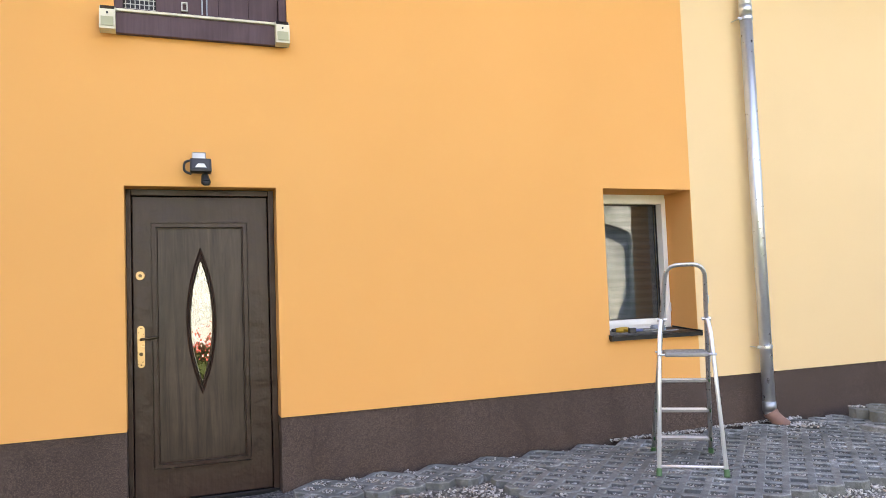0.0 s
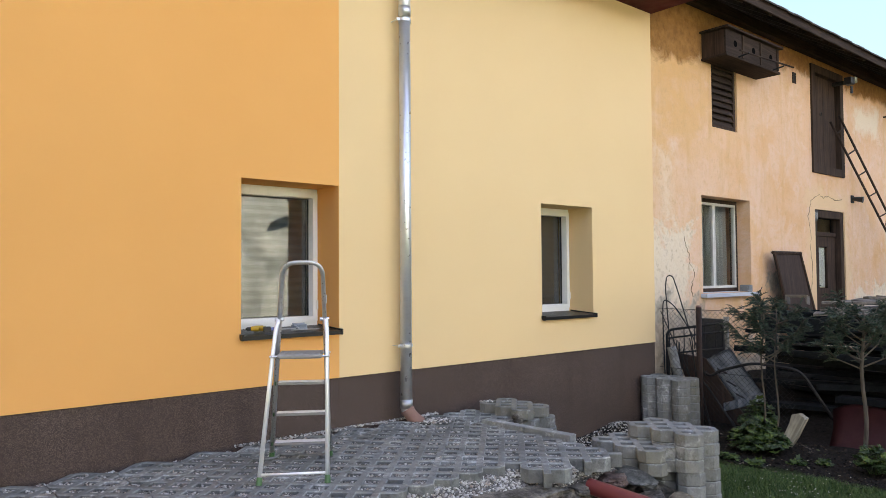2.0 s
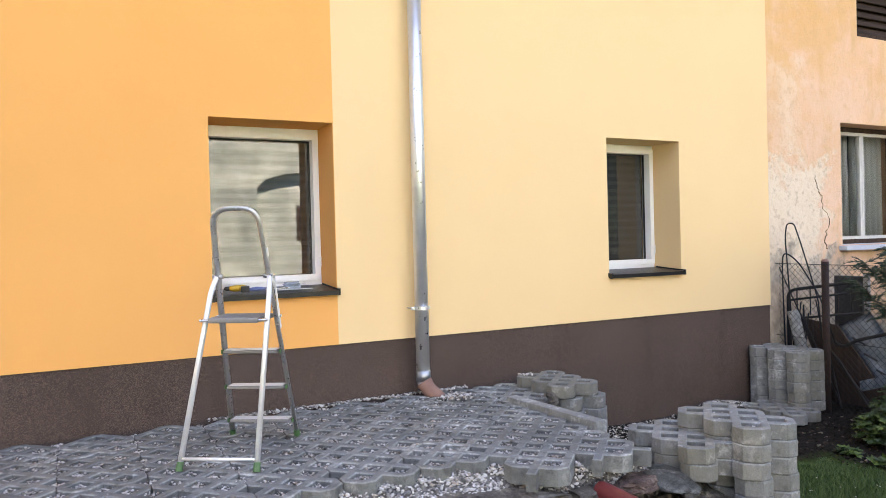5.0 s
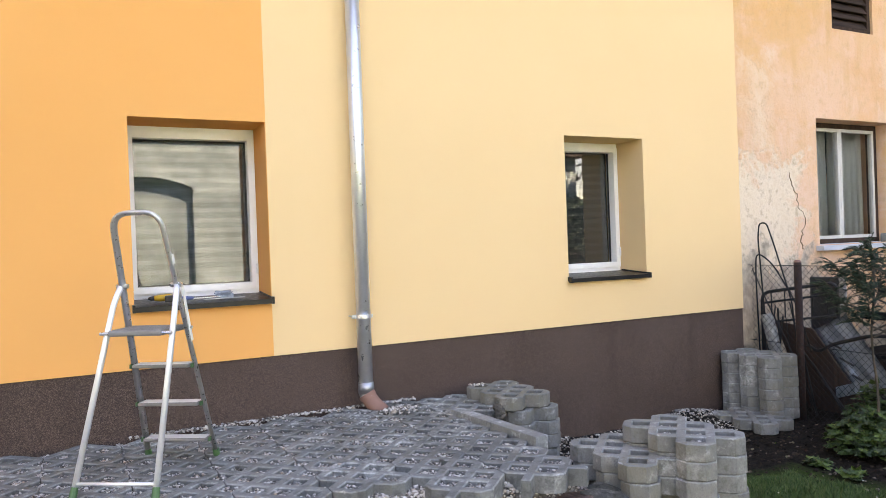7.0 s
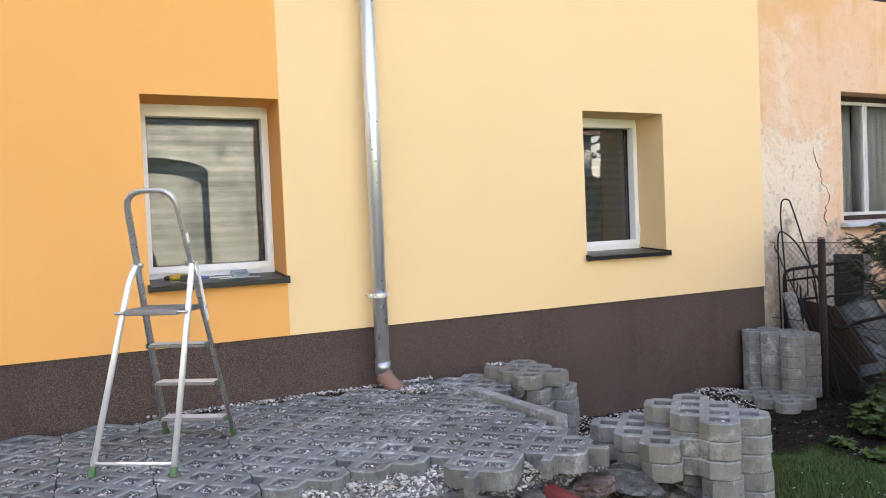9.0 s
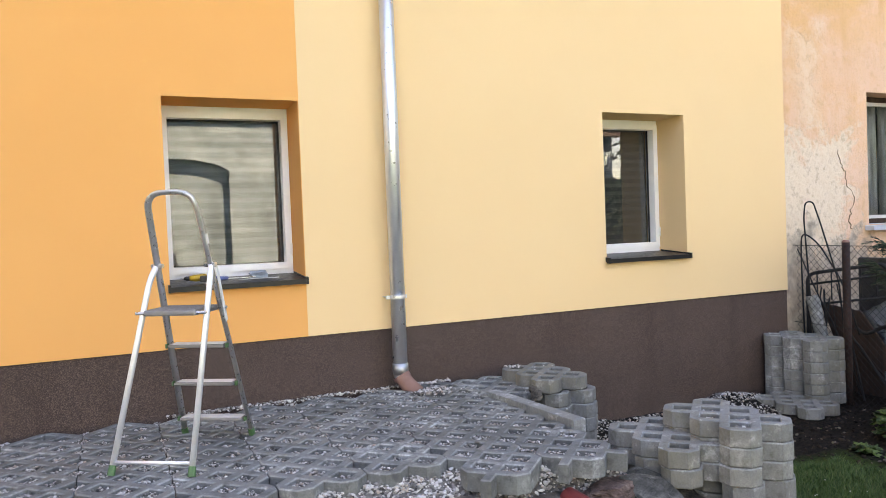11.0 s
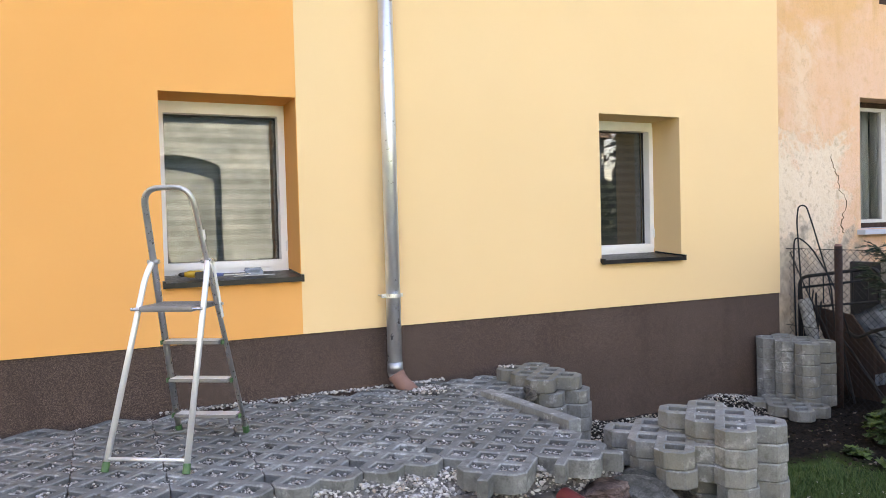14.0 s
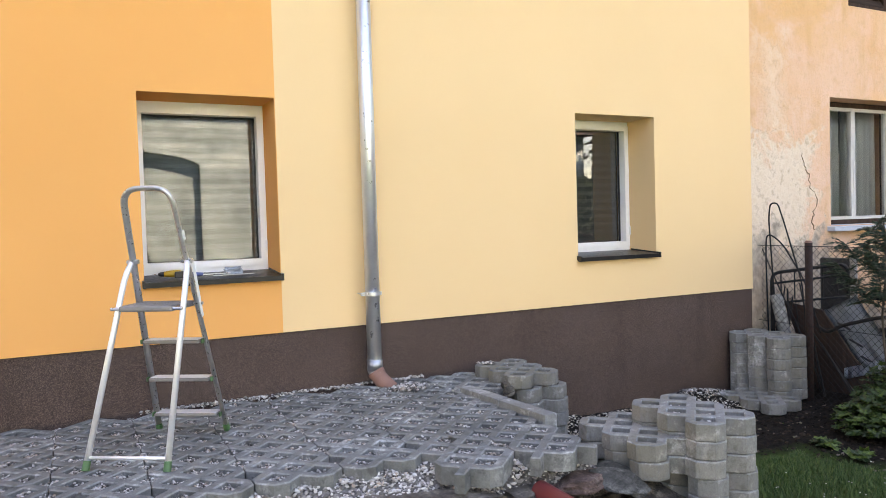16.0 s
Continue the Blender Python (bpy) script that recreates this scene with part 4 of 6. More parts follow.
def old_roof():
    r = thing("roof_old", "old tiled roof with dark exposed rafters at the eaves", "roof", kind="structure")
    ez, ey = 4.83, -0.62
    slope = 0.62
    def zy(y):
        return ez + (y - ey) * slope
    part("boarding", prism([(ey, zy(ey)), (4.2, zy(4.2)), (4.2, zy(4.2) + 0.03), (ey, zy(ey) + 0.03)], 22.3 - CORNER - 0.06, "x", CORNER + 0.06), M["old_wood_x"], r, "blackened roof boarding")
    for i in range(22):
        x = CORNER + 0.25 + i * 0.8
        part("rafter", prism([(ey + 0.03, zy(ey + 0.03) - 0.125), (0.8, zy(0.8) - 0.135), (0.8, zy(0.8) - 0.004), (ey + 0.03, zy(ey + 0.03) - 0.004)], 0.10, "x", x), M["old_wood_x"], r)
    part("eaves_board", box(CORNER + 0.06, ey - 0.02, ez - 0.10, 22.3, ey + 0.005, ez + 0.05, 0.004), M["old_wood_x"], r)
    bm = bmesh.new()
    rows, w = 14, 0.24
    for j in range(rows):
        y = ey - 0.06 + j * 0.33
        for i in range(int((22.3 - CORNER) / w)):
            x = CORNER + 0.07 + i * w
            dz = random.uniform(-0.006, 0.006)
            z = zy(y) + 0.045 + dz
            z2 = zy(y + 0.40) + 0.038 + dz
            v = [bm.verts.new(p) for p in ((x, y, z), (x + w - 0.006, y, z), (x + w - 0.006, y + 0.40, z2), (x, y + 0.40, z2), (x, y, z + 0.022), (x + w - 0.006, y, z + 0.022), (x + w - 0.006, y + 0.40, z2 + 0.022), (x, y + 0.40, z2 + 0.022))]
            for f in ((0, 1, 5, 4), (1, 2, 6, 5), (3, 0, 4, 7), (4, 5, 6, 7), (0, 3, 2, 1)):
                bm.faces.new([v[q] for q in f])
    tagged(part("tiles", bm, M["tile"], r, "dark weathered flat roof tiles"), kind="stuff")
    part("far_slope", prism([(4.2, zy(4.2)), (8.9, zy(-0.5)), (8.9, zy(-0.5) + 0.06), (4.2, zy(4.2) + 0.09)], 22.3 - CORNER - 0.06, "x", CORNER + 0.06), M["tile"], r)
    part("wall_plate", box(CORNER + 0.02, -0.03, 4.86, 21.9, OY - 0.004, 5.02, 0.006), M["old_wood_x"], r)


old_roof()


def old_casement(name, o, label):
    x0, x1, z0, z1 = o
    w = thing(name, label, "window", kind="structure")
    y = OY + 0.20
    part("outer_frame", ring(x0 + 0.001, x1 - 0.001, z0 + 0.001, z1 - 0.001, 0.055, y, y + 0.09, 0.004), M["old_wood"], w, "dark brown outer frame")
    mx = (x0 + x1) / 2
    for a, b in ((x0 + 0.057, mx - 0.002), (mx + 0.002, x1 - 0.057)):
        s = part("casement", ring(a, b, z0 + 0.057, z1 - 0.057, 0.034, y - 0.005, y + 0.045, 0.004), M["old_white"], w, "white-painted wooden casement")
        pane(a + 0.032, y + 0.018, z0 + 0.088, b - 0.032, y + 0.023, z1 - 0.088, M["old_pane"], s)
    part("window_sill", prism([(OY - 0.09, z0 - 0.055), (OY - 0.09, z0 - 0.012), (y - 0.006, z0 + 0.006), (y - 0.006, z0 - 0.004), (OY - 0.002, z0 - 0.012), (OY - 0.002, z0 - 0.055)], x1 - x0 + 0.12, "x", x0 - 0.06), M["sill_pale"], w, "pale grey sheet-metal sill")
    return w


old_casement("window_4", OW, "old white wooden casement window with dark frame")
t_ = thing("stone_block", "small grey stone block on the end of the old sill", "block")
part("block", box(OW[1] - 0.11, OY - 0.02, OW[2] - 0.006, OW[1] - 0.002, OY + 0.12, OW[2] + 0.095, 0.008), M["kerb"], t_)
old_casement("window_5", OW2, "old white wooden casement window in peeling wall")


def curtain(x0, x1, z0, z1, y):
    bm = bmesh.new()
    n = 60
    cols = []
    for i in range(n + 1):
        x = x0 + (x1 - x0) * i / n
        d = 0.022 * math.sin(i * 1.15) + 0.012 * math.sin(i * 0.53 + 1)
        cols.append([bm.verts.new((x, y + d * f, z)) for z, f in ((z0, 1.2), ((z0 + z1) / 2, 1.0), (z1, 0.6))])
    for a, b in zip(cols, cols[1:]):
        for j in range(2):
            bm.faces.new((a[j], b[j], b[j + 1], a[j + 1]))
    bmesh.ops.solidify(bm, geom=bm.faces[:], thickness=0.002)
    return tagged(part("net_curtain", bm, M["curtain"], smooth=True), "white pleated net curtain behind the old window", "curtain", group="net curtains")


curtain(OW[0] + 0.06, OW[0] + 0.62, OW[2] + 0.03, OW[3] - 0.06, OY + 0.345)
curtain(OW[1] - 0.64, OW[1] - 0.06, OW[2] + 0.03, OW[3] - 0.06, OY + 0.345)
curtain(OW2[0] + 0.06, OW2[1] - 0.06, OW2[2] + 0.03, OW2[3] - 0.06, OY + 0.345)


def louvre(name, o):
    x0, x1, z0, z1 = o
    w = thing(name, "dark louvred wooden shutter in the old wall", "louvre", kind="structure")
    y = OY + 0.03
    part("frame", ring(x0 + 0.001, x1 - 0.001, z0 + 0.001, z1 - 0.001, 0.05, y, y + 0.07, 0.004), M["old_wood"], w)
    n = 9
    h = (z1 - z0 - 0.10) / n
    for i in range(n):
        z = z0 + 0.05 + i * h
        part("slat", prism([(y - 0.004, z), (y + 0.008, z - 0.006), (y + 0.06, z + h), (y + 0.048, z + h + 0.006)], x1 - x0 - 0.104, "x", x0 + 0.052), M["old_wood_x"], w)
    part("backing", box(x0 + 0.01, y + 0.075, z0 + 0.01, x1 - 0.01, y + 0.085, z1 - 0.01), M["old_wood"], w)


louvre("louvre_1", OV)
louvre("louvre_2", OV2)


def loft_hatch():
    x0, x1, z0, z1 = OH
    d = thing("door_3", "dark boarded loft hatch under the old eaves", "hatch", kind="structure")
    y = OY + 0.01
    part("frame", ring(x0 - 0.04, x1 + 0.04, z0 - 0.03, z1 + 0.02, 0.13, OY - 0.03, y + 0.10, 0.006), M["old_wood"], d)
    n = 4
    w = (x1 - x0 - 0.184) / n
    for i in range(n):
        part("board", box(x0 + 0.092 + i * w, y + 0.05, z0 + 0.10, x0 + 0.086 + (i + 1) * w, y + 0.08, z1 - 0.112, 0.003), M["old_wood"], d)
    part("ring_handle", tube([(x0 + 0.45 + 0.035 * math.cos(a), y + 0.03, z0 + 1.0 + 0.035 * math.sin(a)) for a in (2 * math.pi * i / 16 for i in range(17))], 0.005, 6), M["iron"], d)


loft_hatch()


def old_door():
    x0, x1, z0, z1 = OD
    d = thing("door_2", "old dark brown wooden door with small glass pane", "door", kind="structure")
    y = OY + 0.12
    part("door_frame", box(x0 + 0.001, y - 0.10, z0, x0 + 0.13, y + 0.08, z1 - 0.002, 0.006), M["old_wood"], d)
    part("door_frame", box(x1 - 0.13, y - 0.10, z0, x1 - 0.001, y + 0.08, z1 - 0.002, 0.006), M["old_wood"], d)
    part("door_frame", box(x0 + 0.131, y - 0.10, z1 - 0.13, x1 - 0.131, y + 0.08, z1 - 0.002, 0.006), M["old_wood"], d)
    part("transom", box(x0 + 0.131, y - 0.02, 1.93, x1 - 0.131, y + 0.07, 2.0, 0.005), M["old_wood"], d)
    pane(x0 + 0.14, y + 0.02, 2.0, x1 - 0.14, y + 0.03, z1 - 0.131, M["old_pane"], d)
    leaf = part("leaf", wall_mesh(x0 + 0.133, x1 - 0.133, z0 + 0.01, 1.926, y, y + 0.05, [(x0 + 0.40, x1 - 0.45, 1.05, 1.75)]), M["old_wood"], d)
    pane(x0 + 0.401, y + 0.02, 1.051, x1 - 0.451, y + 0.026, 1.749, M["old_pane"], leaf)
    part("pane_curtain", box(x0 + 0.41, y + 0.045, 1.06, x1 - 0.46, y + 0.048, 1.74), M["curtain"], leaf, "white cloth behind the glass")
    part("lock_plate", box(x0 + 0.20, y - 0.006, 0.98, x0 + 0.25, y, 1.16, 0.002), M["iron"], leaf)
    part("handle", tube(arc([(x0 + 0.225, y, 1.1), (x0 + 0.225, y - 0.05, 1.1), (x0 + 0.33, y - 0.05, 1.1)], 0.02), 0.009, 8), M["iron"], leaf)
    for zz_ in (0.25, 0.62):
        part("panel", box(x0 + 0.22, y - 0.012, zz_, x1 - 0.22, y - 0.0, zz_ + 0.30, 0.006), M["old_wood"], leaf)


old_door()
plate_ = thing("number_plate", "small enamel plate beside the old door frame", "sign")
part("plate", box(OD[0] + 0.01, OY + 0.004, 2.17, OD[0] + 0.125, OY + 0.019, 2.34, 0.004), M["black_plastic"], plate_)
for dx in (0.03, 0.075):
    part("bar", box(OD[0] + dx, OY + 0.001, 2.205, OD[0] + dx + 0.022, OY + 0.004, 2.305), M["old_white"], plate_)


def pigeon_box():
    t = thing("pigeon_loft", "dark wooden pigeon box fixed high on the old wall", "nest box")
    x0, x1, z0, z1, y0 = 5.77, 7.25, 4.20, 4.53, -0.26
    part("front", box(x0, y0, z0, x1, y0 + 0.025, z1, 0.003), M["old_wood_x"], t)
    part("floor_board", box(x0 - 0.02, y0 - 0.02, z0 - 0.03, x1 + 0.02, OY - 0.002, z0 - 0.001, 0.003), M["old_wood_x"], t)
    part("roof_board", box(x0 - 0.05, y0 - 0.06, z1 + 0.001, x1 + 0.05, OY - 0.002, z1 + 0.03, 0.003), M["old_wood_x"], t)
    part("side", box(x0, y0 + 0.026, z0, x0 + 0.025, OY - 0.002, z1, 0.003), M["old_wood"], t)
    part("side", box(x1 - 0.025, y0 + 0.026, z0, x1, OY - 0.002, z1, 0.003), M["old_wood"], t)
    for i in range(3):
        xx_ = x0 + 0.25 + i * 0.50
        # no hole is cut: a matt black disc stands in for its dark inside
        part("entrance", tube([(xx_, y0 - 0.002, z0 + 0.17), (xx_, y0 + 0.001, z0 + 0.17)], 0.045, 18), M["hole_shade"], t, "black disc for the shade inside an entrance hole")
        part("batten", box(xx_ + 0.17, y0 - 0.018, z0 + 0.01, xx_ + 0.21, y0 - 0.0005, z1 - 0.01, 0.002), M["old_wood"], t)
    part("perch", tube([(x0 + 0.1, y0 - 0.14, z0 + 0.02), (x1 + 0.12, y0 - 0.16, z0 + 0.06)], 0.012, 8), M["old_wood_x"], t)
    for xx_ in (x0 + 0.3, x1 - 0.2):
        part("perch_arm", tube([(xx_, y0 + 0.1, z0 - 0.02), (xx_, y0 - 0.17, z0 + 0.02)], 0.012, 8), M["iron"], t)


pigeon_box()


# ---- grass paving: grid pavers with eight square openings ----
P, H = 0.1 * math.sqrt(2), 0.046          # lattice pitch and half an opening
CELLS = [(-2, 1), (-2, -1), (-1, 0), (0, 1), (0, -1), (1, 0), (2, 1), (2, -1)]   # (along, across) in tenths of a metre
THICK = 0.09


def paver_bm(cells=CELLS, thick=THICK, extra=(), both=False):
    """A grid paver, its long side along y, its top at z = 0. Walls of even width round each opening, outer corners cut off flat."""
    bm = bmesh.new()
    lat = {((u + v) // 2 if (u + v) % 2 == 0 else (u + v - 1) // 2, (u - v) // 2 if (u - v) % 2 == 0 else (u - v - 1) // 2) for u, v in cells}
    # fine grid index: 2k is the opening k, 2k+1 the wall strip after it
    keep = {}
    for c, r in lat:
        for di in (-1, 0, 1):
            for dj in (-1, 0, 1):
                i, j = 2 * c + di, 2 * r + dj
                if di == 0 and dj == 0:
                    keep[i, j] = "hole"
                elif keep.get((i, j)) is None:
                    keep[i, j] = "wall"
    for e in extra:
        keep[e] = "wall"

    def edge(i):
        k_, odd_ = divmod(i, 2)
        return (k_ * P - H, k_ * P + H) if not odd_ else (k_ * P + H, (k_ + 1) * P - H)

    verts = {}

    def v(a, b):
        key = (round(a, 5), round(b, 5))
        if key not in verts:
            s = math.sqrt(0.5)
            verts[key] = bm.verts.new(((a - b) * s, (a + b) * s, 0.0))
        return verts[key]

    for (i, j), what in keep.items():
        if what == "hole":
            continue
        (a0, a1), (b0, b1) = edge(i), edge(j)
        quad = [(a0, b0), (a1, b0), (a1, b1), (a0, b1)]
        if i % 2 and j % 2:
            near = [(di, dj) for di in (-1, 1) for dj in (-1, 1) if keep.get((i + di, j + dj)) == "hole"]
            if len(near) == 1 and (i, j) not in extra:
                di, dj = near[0]
                drop = {(-1, -1): 2, (1, -1): 3, (1, 1): 0, (-1, 1): 1}[di, dj]
                quad.pop(drop)
        bm.faces.new([v(*q) for q in quad])
    bmesh.ops.translate(bm, vec=(0, 0.1, 0), verts=bm.verts[:])
    top = bm.faces[:]
    ret = bmesh.ops.extrude_face_region(bm, geom=top)
    down = [g for g in ret["geom"] if isinstance(g, bmesh.types.BMVert)]
    for q in down:
        q.co.z -= thick
    bmesh.ops.recalc_face_normals(bm, faces=bm.faces[:])
    bmesh.ops.scale(bm, vec=(0.987, 0.992, 1), verts=bm.verts[:])
    rim = [e for e in bm.edges if len(e.link_faces) == 2 and e.calc_face_angle(0) > 0.7 and (all(abs(q.co.z) < 1e-5 for q in e.verts) or both and all(abs(q.co.z + thick) < 1e-5 for q in e.verts))]
    bmesh.ops.bevel(bm, geom=rim, offset=0.006, segments=1, affect="EDGES")
    for f in bm.faces:
        f.normal_update()
        f.material_index = 1 if 0.25 < f.normal.z < 0.95 else 0
    return bm


def paver_mesh(name, bm, mat):
    """A paver with its rubbed rims in a paler concrete."""
    me = mesh_of(name, bm, mat)
    me.materials.append(M["worn_edge"])
    return me


PAVER = paver_mesh("paver", paver_bm(), M["paver"])
CUT_BACK = paver_mesh("paver_cut", paver_bm([c for c in CELLS if c[0] < 2]), M["paver"])
STACKED = paver_mesh("stacked_paver", paver_bm(both=True), M["stack_paver"])


def lay(parent, me, x, y, z, turn=0.0, tilt=0.35):
    ob = new("paver", me)
    ob.parent = parent
    ob.matrix_local = pose(x, y, z + random.uniform(-0.003, 0.002), random.uniform(-tilt, tilt), random.uniform(-tilt, tilt), turn + random.uniform(-0.4, 0.4))
    return ob


TOP = 0.085
terrace = thing("pavement", "grey concrete grid pavers laid along the house wall", "paving", kind="structure")
for i in range(-5, 1):
    x = 0.045 + 0.4 * i
    lay(terrace, PAVER, x, -1.40, TOP)
    lay(terrace, PAVER, x, -0.80, TOP)
    lay(terrace, CUT_BACK, x, -0.20, TOP)
for i in range(-8, -5):
    lay(terrace, CUT_BACK, 0.045 + 0.4 * i, -0.225, TOP - 0.004 * (-5 - i))
FRONT_A = paver_mesh("paver_broken", paver_bm([(1, 0), (2, 1), (2, -1)], extra=[(-2, 1)]), M["paver"])
FRONT_B = paver_mesh("paver_broken", paver_bm([(1, 0), (2, 1), (2, -1)], extra=[(1, -2), (-2, 1)]), M["paver"])
for x, front in ((0.445, FRONT_A), (0.845, FRONT_B)):
    lay(terrace, front, x, -2.00, TOP)
    for y in (-1.40, -0.80):
        lay(terrace, PAVER, x, y, TOP)
lay(terrace, CUT_BACK, 0.445, -0.20, TOP)
lay(terrace, CUT_BACK, 0.845, -0.20, TOP)
lay(terrace, PAVER, 1.16, -0.385, TOP + 0.006)


def paver_stack(label, x, y, top, turn, layers, jitter=0.008, under=(0.0, 0.0)):
    t = thing("paver_stack", label, "paver stack", pose(x, y, top), group="stacks of grid pavers")
    for i in range(layers):
        ux, uy = under if i else (0.0, 0.0)
        ob = new("paver", STACKED)
        ob.parent = t
        ob.matrix_local = pose(ux + random.uniform(-jitter, jitter), uy + random.uniform(-jitter, jitter), -i * (THICK + 0.0008), 0, 0, turn + random.uniform(-0.8, 0.8))
    return t


paver_stack("tall stack of weathered concrete grid pavers beside the grass", 1.640, -1.995, 0.186, -1.8, 7)
paver_stack("low stack of two concrete grid pavers on loose stones", 1.412, -1.835, 0.082, -1.2, 2)
paver_stack("stack of concrete grid pavers against the house wall", 1.497, -0.493, 0.174, -1.1, 7, under=(0.045, -0.035))
paver_stack("tall stack of concrete grid pavers at the house corner", 4.255, -0.305, 0.126, 0.0, 6, 0.004)
paver_stack("single concrete grid paver lying on the soil", 3.93, -0.50, -0.35, 3.0, 1)

kerb = thing("kerb_stones", "two pale concrete kerb stones lying on the paving edge", "kerb", pose(1.062, -1.055, TOP, 0, 0, 4.2))
for y0, y1 in ((-0.445, -0.003), (0.003, 0.44)):
    part("kerb_stone", box(-0.042, y0, -0.15, 0.042, y1, 0.036, 0.006, seg=2), M["kerb"], kerb)


# ---- step ladder ----
def step_ladder():
    w, turn = 0.40, radians(-33)
    ux = Vector((math.cos(turn), math.sin(turn), 0))
    uy = Vector((-ux.y, ux.x, 0))
    o = Vector((-1.042, -1.146, TOP))
    m = Matrix(((ux.x, uy.x, 0, o.x), (ux.y, uy.y, 0, o.y), (0, 0, 1, TOP), (0, 0, 0, 1)))
    t = thing("step_ladder", "folding aluminium step ladder with three treads and a platform", "ladder", m)
    d = 0.690                       # from the supporting legs back to the climbing legs
    top_z, hinge_z, plat_z = 1.318, 0.965, 0.745
    lean = 0.031                    # the whole ladder leans a little to one side
    a0, a1 = w / 2 - 0.003, 0.122      # half-widths at the foot and at the top

    def rail(s, z):
        """A point on the climbing rail."""
        f = z / top_z
        return Vector((s * (a0 + (a1 - a0) * f) + lean * z, d - 0.480 * f, z))

    def leg(s, z):
        f = z / hinge_z
        return Vector((s * (a0 + 0.004 + (a1 - a0 + 0.032) * f) + lean * z, (rail(s, hinge_z).y - 0.015) * f, z))

    hoop = [rail(-1, 0.012), rail(-1, top_z), rail(1, top_z), rail(1, 0.012)]
    part("rail", tube(arc(hoop, 0.09, 8), 0.0175, 14, flat=0.72), M["alu_rail"], t, "bent aluminium tube with hand hoop", smooth=True)
    for s in (-1, 1):
        pts = [leg(s, 0.01), leg(s, 0.88), leg(s, hinge_z) + Vector((-s * 0.012, 0.02, 0))]
        part("leg", tube(arc(pts, 0.10, 6), 0.0150, 14, flat=0.8), M["alu"], t, smooth=True)
        f = part("foot", tube([leg(s, -0.002), leg(s, 0.042)], [0.019, 0.017], 10), M["green_plastic"], t, "green plastic foot")
        f = part("foot", tube([rail(s, -0.002), rail(s, 0.035)], [0.019, 0.018], 10), M["green_plastic"], t, "green plastic foot")
        part("hinge", tube([rail(s, 0.955) - Vector((s * 0.03, 0, 0)), rail(s, 0.955) + Vector((s * 0.03, 0, 0))], 0.012, 10), M["steel"], t)
    part("cross_bar", tube([leg(-1, 0.055), leg(1, 0.055)], 0.0085, 10), M["alu"], t, smooth=True)
    part("sticker", box(-0.002, -0.012, 0.0, 0.002, 0.012, 0.30, 0.0), M["white_plastic"], t, "white printed label strip", m=Matrix.Translation(rail(1, 0.66) + Vector((0.017, -0.006, 0))) @ pose(0, 0, 0, 17, 0, 0))
    part("sticker", box(-0.002, -0.012, 0.0, 0.002, 0.012, 0.05, 0.0), M["white_plastic"], t, "white printed label", m=Matrix.Translation(rail(1, 1.06) + Vector((0.0165, -0.006, 0))) @ pose(0, 0, 0, 17, 0, 0))
    for z in (0.112, 0.322, 0.537):
        a, b = rail(-1, z), rail(1, z)
        tr = part("tread", box(a.x + 0.012, a.y - 0.055, z - 0.018, b.x - 0.012, a.y + 0.03, z, 0.004), M["alu_tread"], t)
        for q in range(5):
            yy_ = a.y - 0.046 + q * 0.016
            part("rib", box(a.x + 0.02, yy_, z + 0.0, b.x - 0.02, yy_ + 0.006, z + 0.003), M["alu"], tr)
        for s, p_ in ((-1, a), (1, b)):
            part("end_cap", box(p_.x - 0.004, p_.y - 0.048, z - 0.020, p_.x + 0.004, p_.y - 0.018, z + 0.003, 0.002), M["green_plastic"], tr, "green plastic end cap")
    a, b = rail(-1, plat_z), rail(1, plat_z)
    y0, y1 = 0.190, a.y + 0.025
    pl = part("platform", box(a.x + 0.018, y0, plat_z - 0.028, b.x - 0.018, y1, plat_z, 0.008, seg=2), M["alu_tread"], t, "grey ribbed platform")
    for q in range(9):
        yy_ = y0 + 0.02 + q * (y1 - y0 - 0.04) / 9
        part("rib", box(a.x + 0.03, yy_, plat_z, b.x - 0.03, yy_ + 0.008, plat_z + 0.003), M["alu_tread"], pl)
    for yy_ in (y0 + 0.015, y1 - 0.015):
        part("pivot", tube([(a.x - 0.03, yy_, plat_z - 0.014), (b.x + 0.03, yy_, plat_z - 0.014)], 0.008, 8), M["steel"], pl)


step_ladder()


# ---- tools on the window sill ----
def drill():
    t = thing("cordless_drill", "yellow and black cordless drill lying on the sill", "drill", pose(-0.665, 0.10, 0.920, 0, 0, -12) @ Matrix.Scale(0.72, 4))
    part("body", tube([(-0.075, 0, 0), (-0.03, 0, 0), (0.05, 0, 0.002), (0.075, 0, 0.002)], [0.022, 0.030, 0.031, 0.022], 16), M["yellow_tool"], t, "yellow plastic body", smooth=True)
    part("chuck", tube([(-0.125, 0, 0), (-0.105, 0, 0), (-0.075, 0, 0)], [0.010, 0.019, 0.021], 14), M["black_plastic"], t, "black chuck", smooth=True)
    part("bit", tube([(-0.175, 0, 0), (-0.12, 0, 0)], 0.003, 6), M["steel"], t)
    part("grip", tube([(0.02, -0.01, -0.003), (0.05, -0.075, -0.006), (0.06, -0.10, -0.006)], [0.021, 0.018, 0.020], 12), M["yellow_tool"], t, smooth=True)
    part("battery", box(0.028, -0.155, -0.032, 0.105, -0.095, 0.026, 0.008, seg=2), M["black_plastic"], t, "black battery pack")
    part("motor_cap", tube([(0.072, 0, 0.002), (0.088, 0, 0.002)], [0.026, 0.019], 14), M["black_plastic"], t, smooth=True)


